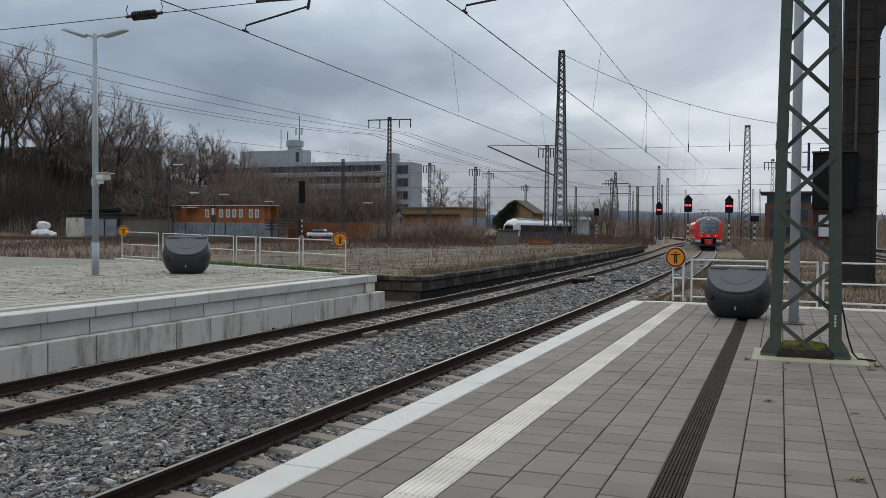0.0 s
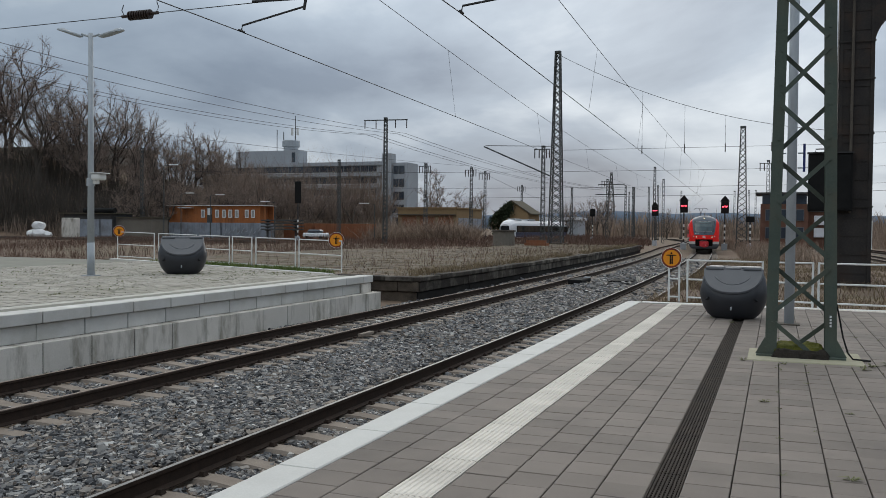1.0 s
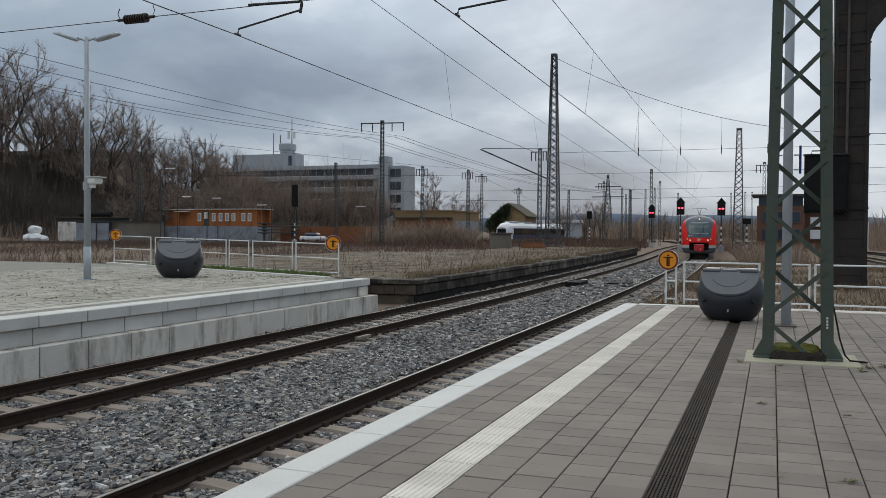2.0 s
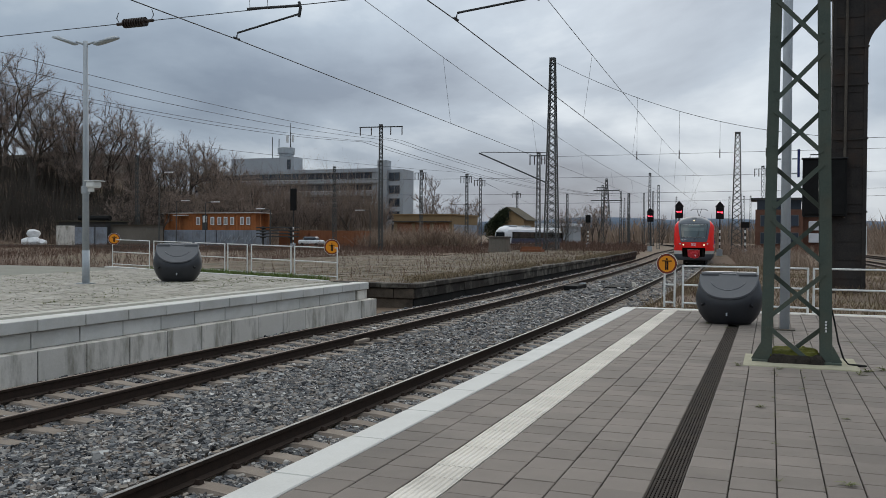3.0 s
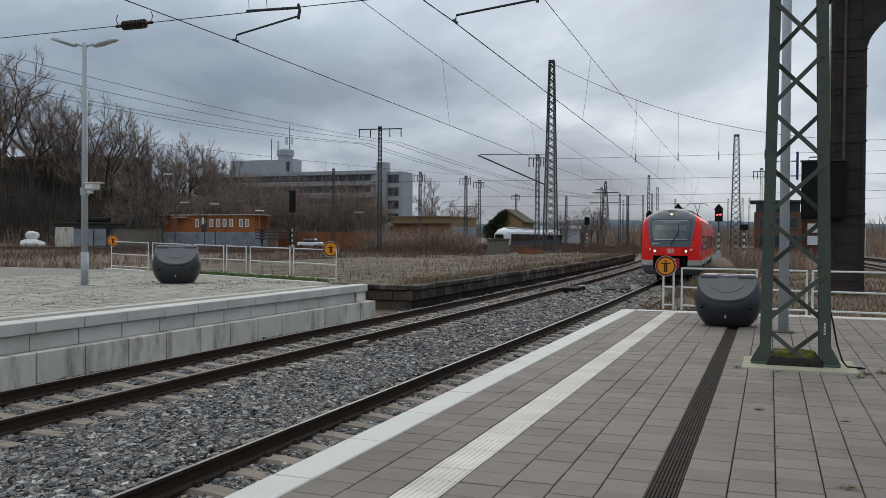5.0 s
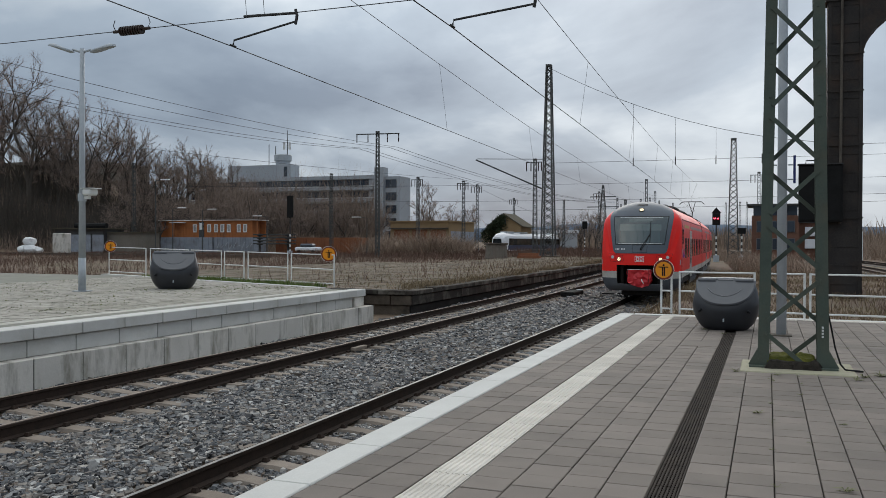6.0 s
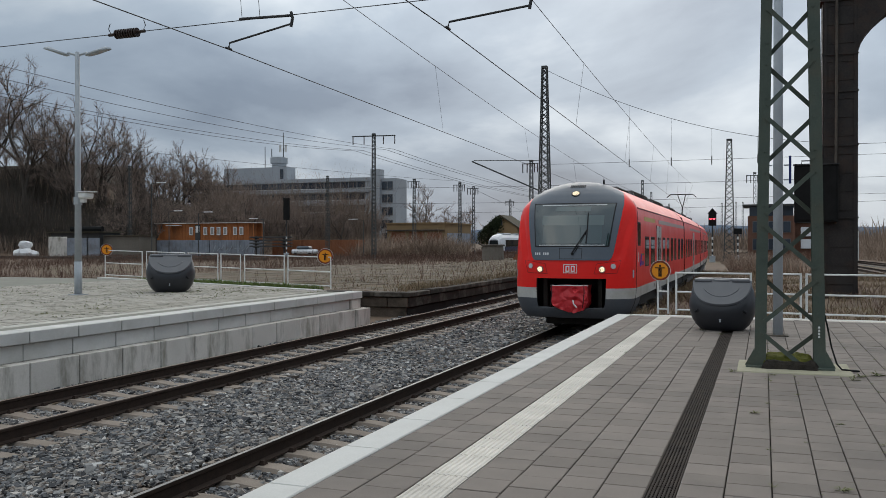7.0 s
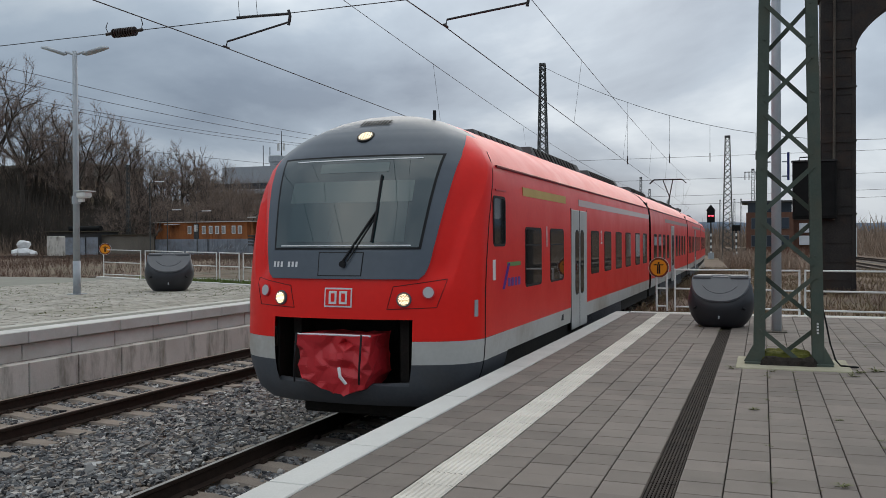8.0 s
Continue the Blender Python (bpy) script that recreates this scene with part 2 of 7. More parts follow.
def bar(bm, p, q, w, h):
    """A square bar from p to q, w wide and h high."""
    p, q = Vector(p), Vector(q)
    d = (q - p).normalized()
    up = Vector((0, 0, 1)) if abs(d.z) < 0.95 else Vector((0, 1, 0))
    a = d.cross(up).normalized()
    b = a.cross(d)
    vs = [bm.verts.new(e + a * sx * w / 2 + b * sy * h / 2) for e in (p, q) for sx, sy in ((-1, -1), (1, -1), (1, 1), (-1, 1))]
    for f in ((3, 2, 1, 0), (4, 5, 6, 7), (0, 1, 5, 4), (1, 2, 6, 5), (2, 3, 7, 6), (3, 0, 4, 7)):
        bm.faces.new([vs[i] for i in f])
    return bm


def lathe(bm, prof, n=24, cx=0.0, cy=0.0):
    rings = [[bm.verts.new((cx + r * math.cos(2 * math.pi * j / n), cy + r * math.sin(2 * math.pi * j / n), z)) for j in range(n)] for r, z in prof]
    for q, w in zip(rings, rings[1:]):
        for j in range(n):
            bm.faces.new((q[j], q[(j + 1) % n], w[(j + 1) % n], w[j]))
    bm.faces.new(rings[0][::-1])
    bm.faces.new(rings[-1])
    return bm


# ---------- the plan: tracks bend away to the left beyond y = 18 ----------
RAIL_Z = -0.76
T1, T2 = -4.31, -9.10          # centre lines of the two tracks beside the platform
BEND = 0.00047


def bend(y):
    return -BEND * max(0.0, y - 18.0) ** 2


def line1(y):
    return T1 + bend(y)


def line2(y):
    k = min(1.0, max(0.0, (y - 105.0) / 90.0))
    return T2 + bend(y) + (T1 - T2) * k * k * (3 - 2 * k)


def along(line, y, off=0.0):
    """The point beside a track's centre line and the line's heading there."""
    s = (line(y + 0.5) - line(y - 0.5))
    n = math.hypot(1, s)
    return Vector((line(y) + off / n, y - off * s / n, 0)), math.atan2(-s, 1)
# ---------- large structure ----------
def sweep(name, line, prof, y0, y1, step, material, label="", parent=None, smooth=False, closed=True):
    ys = np.arange(y0, y1 + step * 0.5, step)
    verts, faces, n = [], [], len(prof)
    for y in ys:
        for o, z in prof:
            p, _ = along(line, float(y), o)
            verts.append((p.x, p.y, z))
    for i in range(len(ys) - 1):
        for j in range(n if closed else n - 1):
            a, b = i * n + j, i * n + (j + 1) % n
            faces.append((a, b, b + n, a + n))
    if closed:
        faces += [tuple(range(n))[::-1], tuple(range((len(ys) - 1) * n, len(ys) * n))]
    return raw(name, verts, faces, material, parent, label, smooth)


def ground_height(x, y):
    left = T2 + bend(y) - 1.9
    h = -0.98
    if x < left - 6:
        h += 0.25 * min(1.0, (left - 6 - x) / 12)
    h += 0.10 * noise.noise((x * 0.13, y * 0.13, 3.0)) * min(1.0, max(0.0, (left - 3 - x) / 6))
    # wooded hillside beyond the yard, highest far to the left
    phi, r = math.degrees(math.atan2(-x, y)) if y > 1 else 90.0, math.hypot(x, y)
    if 26 < phi < 95 and r > 150:
        top = float(np.interp(phi, [27, 31, 35, 38, 41, 48, 70, 95], [0, 5, 9.5, 13, 15.5, 17.5, 17, 0]))
        k = (r - float(np.interp(phi, [31, 38, 48], [185, 176, 160]))) / 62.0
        k = min(1.0, max(0.0, k))
        h += top * k * k * (3 - 2 * k)
    return h


def build_ground():
    xs = [-2500, -1200, -600, -400] + [float(v) for v in np.arange(-300, -40, 6)] + [float(v) for v in np.arange(-40, 40, 4)] + [40, 60, 100, 200, 500, 1200, 2500]
    ys = [-300, -80, -30, -10] + [float(v) for v in np.arange(0, 120, 4)] + [float(v) for v in np.arange(120, 320, 7)] + [400, 600, 1000, 1600, 2600]
    vs = [(x, y, ground_height(x, y)) for y in ys for x in xs]
    n = len(xs)
    fs = [(j * n + i, j * n + i + 1, (j + 1) * n + i + 1, (j + 1) * n + i) for j in range(len(ys) - 1) for i in range(n - 1)]
    tagged(raw("ground", vs, fs, M["soil"], smooth=True), "brown weedy winter ground of the railway yard", "ground", kind="structure")


build_ground()


def slab(name, outline, z0, z1, material, label, category):
    bm = bmesh.new()
    lo = [bm.verts.new((x, y, z0)) for x, y in outline]
    hi = [bm.verts.new((x, y, z1)) for x, y in outline]
    bm.faces.new(lo[::-1]); bm.faces.new(hi)
    for i in range(len(outline)):
        j = (i + 1) % len(outline)
        bm.faces.new((lo[i], lo[j], hi[j], hi[i]))
    return tagged(part(name, bm, material), label, category, kind="structure")


EDGE = -2.72
platform = slab("platform", [(EDGE + 0.05, -12), (14, -12), (14, 17.5), (EDGE + 0.05, 17.5)], -1.1, -0.03, M["bed"], "grey paved railway platform with white edge and tactile strip", "platform")
LEFT = -10.75
left_platform = slab("left_platform", [(-60, -12), (LEFT - 0.22, -12), (LEFT - 0.22, 22.2), (-12.4, 22.3), (-24.4, 27.6), (-60, 28.2)], -1.1, 0.02, M["left_paving"], "light paved railway platform with concrete block front", "platform")
# the disused platform beyond
ys = list(range(26, 93, 3))
old_platform = slab("old_platform", [(T2 + bend(y) - 1.80, y) for y in ys] + [(T2 + bend(y) - 13.5 - (6 if y < 60 else 0), y) for y in ys[::-1]], -1.1, -0.2, M["gravel"], "disused overgrown platform of gravel and broken paving", "platform")

def build_mound():
    """The old platform's overgrown continuation behind the near fence."""
    nx, ny = 40, 44
    vs, fs = [], []
    for j in range(ny + 1):
        y = 17.46 + j * 0.8
        x0 = line1(y) + 1.60
        for i in range(nx + 1):
            x = x0 + i * (16.0 / nx)
            e = min(1.0, 0.55 + i / 2.0, (ny - j) / 8.0, (nx - i) / 6.0)
            z = -0.95 + e * (0.70 + 0.10 * noise.noise((x * 0.5, y * 0.5, 0)) + 0.05 * noise.noise((x * 1.7, y * 1.7, 5)))
            vs.append((x, y, z))
    n = nx + 1
    for j in range(ny):
        for i in range(nx):
            fs.append((j * n + i, j * n + i + 1, (j + 1) * n + i + 1, (j + 1) * n + i))
    tagged(raw("overgrown_platform", vs, fs, M["soil"], smooth=True), "weedy earth mound of a former platform", "ground", kind="structure")


build_mound()
RAIL = [(-0.07, 0), (-0.07, -0.012), (-0.015, -0.03), (-0.012, -0.125), (-0.036, -0.14), (-0.036, -0.168), (-0.03, -0.172), (0.03, -0.172), (0.036, -0.168), (0.036, -0.14), (0.012, -0.125), (0.015, -0.03), (0.07, -0.012), (0.07, 0)]
# written head downward; turned so that the foot is at 0 and the head at 0.172
RAIL = [(o, -z) for o, z in RAIL]


def build_track(line, y0, y1, top, label, near):
    root = tagged(new("track"), label, "railway track", kind="structure")
    base = RAIL_Z - 0.172
    for side in (-0.7525, 0.7525):
        r = sweep("rail", line, [(side + o, base + z) for o, z in RAIL], y0, y1, 1.5, M["rail_side"], parent=root)
        sweep("running_surface", line, [(side + o, RAIL_Z + z) for g in ((-0.012 if side > 0 else 0.012),) for o, z in ((g - 0.022, 0.001), (g + 0.022, 0.001), (g + 0.022, 0.003), (g - 0.022, 0.003))], y0, y1, 1.5, top, parent=r)
    # sleepers: near ones singly, far ones joined
    prof = [(-1.3, 0.178), (-0.95, 0.19), (-0.5, 0.19), (-0.25, 0.165), (0.25, 0.165), (0.5, 0.19), (0.95, 0.19), (1.3, 0.178)]
    bm = bmesh.new()
    rows = []
    for x, h in prof:
        rows.append([bm.verts.new((x, y, z)) for y, z in ((-0.14, -0.06), (-0.10, h - 0.19), (0.10, h - 0.19), (0.14, -0.06 ))])
    for a, b in zip(rows, rows[1:]):
        for j in range(3):
            bm.faces.new((a[j], a[j + 1], b[j + 1], b[j]))
    bm.faces.new(rows[0]); bm.faces.new(rows[-1][::-1])
    bmesh.ops.recalc_face_normals(bm, faces=bm.faces)
    me = bpy.data.meshes.new("sleeper")
    bm.to_mesh(me); bm.free()
    me.materials.append(M["sleeper"])
    co = [tuple(v.co) for v in me.vertices]
    fa = [tuple(p.vertices) for p in me.polygons]
    vs, fs = [], []
    y = y0 + 0.3
    while y < y1:
        p, h = along(line, y)
        if y < near:
            o = new("sleeper", me)
            o.parent = root
            o.matrix_basis = Matrix.Translation((p.x, p.y, base - 0.004)) @ Matrix.Rotation(h, 4, "Z")
        else:
            k = len(vs)
            c, s = math.cos(h), math.sin(h)
            vs += [(p.x + x * c - yy * s, p.y + x * s + yy * c, base - 0.004 + z) for x, yy, z in co]
            fs += [tuple(k + i for i in f) for f in fa]
        y += 0.6
    tagged(raw("far_sleepers", vs, fs, M["sleeper"], root), kind="stuff")
    # spring clips on the rail feet
    if near >= 60:
        vs, fs = [], []
        for i in range(75):
            y = y0 + 0.3 + (i + 13) * 0.6
            p, h = along(line, y)
            for o in (-0.85, -0.655, 0.655, 0.85):
                k = len(vs)
                x = p.x + o
                vs += [(x + a, y + b, base + c) for c, w in ((0.0, 0.8), (0.042, 0.45)) for a, b in ((-0.045 * w, -0.05 * w), (0.045 * w, -0.05 * w), (0.045 * w, 0.05 * w), (-0.045 * w, 0.05 * w))]
                fs += [tuple(k + q for q in f) for f in ((3, 2, 1, 0), (4, 5, 6, 7), (0, 1, 5, 4), (1, 2, 6, 5), (2, 3, 7, 6), (3, 0, 4, 7))]
        tagged(raw("rail_clips", vs, fs, M["rail_side"], root), kind="stuff")
    return root


build_track(line1, -8.0, 240.0, M["rail_top"], "railway track with worn shining rails on concrete sleepers", 70)
build_track(line2, -8.0, 240.0, M["rail_top_dull"], "railway track with rusty rails on concrete sleepers", 70)
tagged(sweep("ballast_bed", line1, [(-6.9, -1.3), (-6.4, -0.995), (1.55, -0.995), (1.75, -1.3)], -8, 240, 3, M["ballast_bed"]), "grey crushed stone ballast bed", "ballast", kind="structure")


def line3(y):
    return 9.9 + bend(y) * 0.9


def line4(y):
    return 14.6 + bend(y) * 0.9


def line5(y):
    return -30.5 + bend(y) * 0.8


build_track(line3, 40.0, 240.0, M["rail_top_dull"], "siding track on old sleepers among weeds", 40)
build_track(line4, 30.0, 240.0, M["rail_top_dull"], "second siding track on old sleepers among weeds", 30)
build_track(line5, -8.0, 240.0, M["rail_top_dull"], "rusty yard track overgrown with dry weeds", 0)
for name, ln in (("siding_bed", line3), ("siding_bed", line4), ("siding_bed", line5)):
    tagged(sweep(name, ln, [(-1.9, -1.15), (-1.6, -0.958), (1.6, -0.958), (1.9, -1.15)], 0 if ln is line5 else 35, 240, 4, M["ballast_bed"]), "grey brown ballast of a siding", "ballast", kind="structure")
# ---------- the near platform ----------
M["iron"] = mat("cast_iron", (0.028, 0.024, 0.022), (0.06, 0.048, 0.04), 0.8, 0.0, scale=6, fine=70, bump=0.2, spec=0.05)
M["bin_plastic"] = mat("bin_plastic", (0.022, 0.023, 0.027), (0.032, 0.033, 0.038), 0.42, scale=5, fine=120, bump=0.06, spec=0.4)
# paler copy of the bin plastic: sky light on lid and top painted in
M["bin_lit_lid"] = mat("bin_plastic_skylit", (0.078, 0.082, 0.092), (0.098, 0.102, 0.112), 0.35, scale=5, fine=120, bump=0.04, spec=0.5)
M["bin_dark"] = mat("bin_seam", (0.012, 0.012, 0.014), (0.02, 0.02, 0.022), 0.5, scale=5)
M["sign_orange"] = mat("sign_orange", (0.80, 0.30, 0.02), (0.76, 0.27, 0.02), 0.45, scale=3, bump=0.0)
M["sign_rim"] = mat("sign_rim", (0.16, 0.035, 0.02), (0.2, 0.05, 0.03), 0.5, scale=3, bump=0.0)
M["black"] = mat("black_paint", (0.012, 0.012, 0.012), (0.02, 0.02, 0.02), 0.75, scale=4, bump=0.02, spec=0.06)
M["moss"] = mat("moss", (0.045, 0.055, 0.012), (0.16, 0.15, 0.03), 0.95, scale=6, fine=60, bump=0.8)
M["sandy_slab"] = mat("sandy_concrete", (0.26, 0.195, 0.14), (0.36, 0.28, 0.21), 0.95, scale=2.5, fine=40, bump=0.4, stain=(0.14, 0.11, 0.07), stain_amt=0.6, stain_scale=1.0)
M["wet_earth"] = mat("wet_earth", (0.012, 0.010, 0.008), (0.04, 0.033, 0.026), 0.9, scale=14, fine=70, bump=1.0)
M["weed"] = mat("weed_green", (0.10, 0.115, 0.05), (0.19, 0.19, 0.09), 0.8, scale=10, bump=0.0)
M["mast_foot"] = mat("mast_foot_concrete", (0.30, 0.28, 0.20), (0.40, 0.375, 0.28), 0.9, scale=4, fine=50, bump=0.4, stain=(0.2, 0.2, 0.12), stain_amt=0.5)
M["grass_green"] = mat("grass_green", (0.075, 0.12, 0.025), (0.13, 0.17, 0.05), 0.9, scale=3, bump=0.0)
M["dry_grass"] = mat("dry_grass", (0.14, 0.105, 0.062), (0.23, 0.175, 0.11), 0.95, scale=0.6, fine=5, bump=0.0, per=0.3, island=True)
M["bramble"] = mat("bramble_brown", (0.085, 0.05, 0.04), (0.15, 0.095, 0.07), 0.95, scale=0.5, fine=5, bump=0.0, per=0.35, island=True)

rng = random.Random(7)
BOX_F = ((3, 2, 1, 0), (4, 5, 6, 7), (0, 1, 5, 4), (1, 2, 6, 5), (2, 3, 7, 6), (3, 0, 4, 7))


def box_verts(x0, x1, y0, y1, z0, z1):
    return [(x, y, z) for z in (z0, z1) for x, y in ((x0, y0), (x1, y0), (x1, y1), (x0, y1))]


def tile_mesh(w, l, h, material, name, bev=0.004):
    """A slab with its top edges chamfered; origin at the middle of its top."""
    a, b = w / 2, l / 2
    vs = [(-a, -b, -h), (a, -b, -h), (a, b, -h), (-a, b, -h), (-a, -b, -bev), (a, -b, -bev), (a, b, -bev), (-a, b, -bev),
          (-a + bev, -b + bev, 0), (a - bev, -b + bev, 0), (a - bev, b - bev, 0), (-a + bev, b - bev, 0)]
    fs = [(0, 1, 5, 4), (1, 2, 6, 5), (2, 3, 7, 6), (3, 0, 4, 7), (4, 5, 9, 8), (5, 6, 10, 9), (6, 7, 11, 10), (7, 4, 8, 11), (8, 9, 10, 11)]
    me = bpy.data.meshes.new(name)
    me.from_pydata(vs, [], fs)
    me.update()
    me.materials.append(material)
    return me, vs, fs


def lay_pavers():
    cols = [(-2.45, -2.187), (-2.187, -1.912), (-1.652, -1.385), (-1.385, -1.130), (-1.130, -0.880), (-0.880, -0.625), (-0.460, -0.208), (-0.208, 0.045), (0.045, 0.300), (0.300, 0.502)]
    x = 0.502
    while x < 3.6:
        cols.append((x, x + 0.252))
        x += 0.252
    L = 0.257
    jv, jf = [], []
    count = 0
    meshes = {}
    for ci, (a, b) in enumerate(cols):
        w = round(b - a - 0.007, 3)
        if w not in meshes:
            meshes[w] = tile_mesh(w, L - 0.005, 0.05, M["paver"], "paver")
        me, vs, fs = meshes[w]
        y = -2.8 + (ci % 2) * 0.13 + rng.uniform(-0.03, 0.03)
        while y < 16.86:
            cx, cy, cz = (a + b) / 2, y + L / 2, rng.uniform(-0.0022, 0.0015)
            skip = 9.95 < cy < 10.95 and -0.28 < cx < 0.86
            if not skip:
                tx, ty = rng.uniform(-0.004, 0.004), rng.uniform(-0.005, 0.005)
                if 3.4 < cy < 7.4 and cx < 1.3 and count < 300:
                    o = new("paver", me)
                    o.parent = platform
                    o.matrix_basis = Matrix.Translation((cx, cy, cz)) @ Euler((tx, ty, 0)).to_matrix().to_4x4()
                    count += 1
                else:
                    k = len(jv)
                    jv += [(cx + p[0], cy + p[1], cz + p[2] + p[0] * -ty + p[1] * tx) for p in vs]
                    jf += [tuple(k + i for i in f) for f in fs]
            y += L + rng.uniform(-0.001, 0.002)
    tagged(raw("joined_pavers", jv, jf, M["paver_far"], platform), kind="stuff")
    # white edge slabs
    for i in range(21):
        y0 = -3.54 + i * 0.99
        o = part("edge_slab", bx(EDGE, -2.456, y0, y0 + 0.984, -0.16, 0.004 + rng.uniform(-0.001, 0.001), bev=0.008), M["white_edge"], platform, "white rough-textured edge slab" if i == 0 else "")
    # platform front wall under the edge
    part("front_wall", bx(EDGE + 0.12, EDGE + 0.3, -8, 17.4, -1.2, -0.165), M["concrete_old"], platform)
    # ribbed guidance tiles
    bm = bmesh.new()
    prof = []
    n = 7
    for i in range(n):
        x0 = -0.122 + i * 0.244 / n
        s = 0.244 / n
        prof += [(x0, -0.004), (x0 + s * 0.2, 0.002), (x0 + s * 0.6, 0.002), (x0 + s * 0.8, -0.004)]
    prof.append((0.122, -0.004))
    rows = [[bm.verts.new((x, y, z)) for x, z in prof] for y in (-0.125, 0.125)]
    for i in range(len(prof) - 1):
        bm.faces.new((rows[0][i], rows[0][i + 1], rows[1][i + 1], rows[1][i]))
    base = [bm.verts.new(p) for p in ((-0.122, -0.125, -0.05), (0.122, -0.125, -0.05), (0.122, 0.125, -0.05), (-0.122, 0.125, -0.05))]
    bm.faces.new([base[0]] + [base[1]] + rows[0][::-1])
    bm.faces.new([base[2], base[3]] + rows[1])
    bm.faces.new((base[1], base[2], rows[1][-1], rows[0][-1]))
    bm.faces.new((base[3], base[0], rows[0][0], rows[1][0]))
    bmesh.ops.recalc_face_normals(bm, faces=bm.faces)
    me = bpy.data.meshes.new("guidance_tile")
    bm.to_mesh(me); bm.free()
    me.materials.append(M["tactile"])
    y = -2.776
    while y < 17.1:
        o = new("guidance_tile", me)
        o.parent = platform
        o.matrix_basis = pose(-1.782, y + 0.128, rng.uniform(-0.001, 0.002))
        y += 0.256
    x = -1.54
    while x < 3.6:
        o = new("guidance_tile", me)
        o.parent = platform
        o.matrix_basis = pose(x, 17.0, rng.uniform(-0.001, 0.002), 0, 0, 90)
        x += 0.256
    part("end_kerb", bx(-2.45, 3.6, 17.14, 17.42, -0.2, -0.004), M["white_edge"], platform)
    # slotted drain
    dr = tagged(new("drain_channel"), "dark iron slotted drainage channel set into platform paving", "drain", kind="structure")
    dr.matrix_basis = pose(-0.5425, 0, 0)
    part("channel_frame", box(bx(-0.083, -0.074, -2.4, 14.4, -0.06, 0.001), 0.074, 0.083, -2.4, 14.4, -0.06, 0.001), M["iron"], dr)
    part("channel_bottom", bx(-0.074, 0.074, -2.4, 14.4, -0.07, -0.05), M["black"], dr)
    bm = bmesh.new()
    for i in range(7):
        x0 = -0.070 + i * 0.0208
        box(bm, x0, x0 + 0.012, 0.004, 0.496, -0.035, -0.002)
    for j in range(12):
        box(bm, -0.072, 0.072, 0.02 + j * 0.041, 0.036 + j * 0.041, -0.038, -0.006)
    gr = part("grating", bm, M["iron"], dr)
    gr.matrix_basis = pose(0, 2.6, 0)
    for i in (*range(-10, 0), *range(1, 23)):
        o = new("grating", gr.data)
        o.parent = dr
        o.matrix_basis = pose(0, 2.6 + i * 0.5, 0)
    part("inspection_cover", bx(-1.12, -0.62, 12.15, 12.85, -0.05, 0.004, bev=0.004), M["paver"], platform, "worn concrete inspection cover")


def weed(loc, size, seed, material=None, blades=22):
    """A rosette of leaves that spring from one root."""
    r = random.Random(seed)
    bm = bmesh.new()
    root = bm.verts.new((0, 0, 0))
    for i in range(blades):
        a = r.uniform(0, 6.28)
        l = size * r.uniform(0.5, 1.2)
        w = size * r.uniform(0.05, 0.11)
        lift = r.uniform(0.15, 0.9)
        d = Vector((math.cos(a), math.sin(a) * 0.7, 0))
        s = Vector((-d.y, d.x, 0)) * w
        p1 = d * l * 0.5 + Vector((0, 0, l * lift * 0.5))
        p2 = d * l + Vector((0, 0, l * lift * 0.4))
        bm.faces.new([root] + [bm.verts.new(q) for q in (p1 + s, p2, p1 - s)])
    me = bpy.data.meshes.new("weed")
    bm.to_mesh(me); bm.free()
    me.materials.append(material or M["weed"])
    o = new("weed", me)
    o.matrix_basis = pose(*loc)
    return tagged(o, "small green weed growing from a paving joint", "weed", "weeds in the paving")


def fence(name, x0, y0, x1, y1, z, h, panels, label, group, rise=0.0):
    """A tubular barrier along a line; panels are stretches of it in metres from the first end."""
    ang = math.degrees(math.atan2(y1 - y0, x1 - x0))
    root = thing(name, (x0, y0, z), label, "fence", group, ang)
    for a, b in panels:
        u, v = (rise * (1 - s / panels[-1][1]) for s in (a, b))
        for s, e in ((a + 0.02, u), (b - 0.02, v)):
            part("post", tube(bmesh.new(), [(s, 0, 0), (s, 0, h + e)], 0.02, 8), M["white_paint"], root)
        for k in (h - 0.02, h * 0.53, 0.09):
            part("rail", tube(bmesh.new(), [(a + 0.035, 0, k + u * k / h), (b - 0.035, 0, k + v * k / h)], 0.017, 8), M["white_paint"], root)
    return root


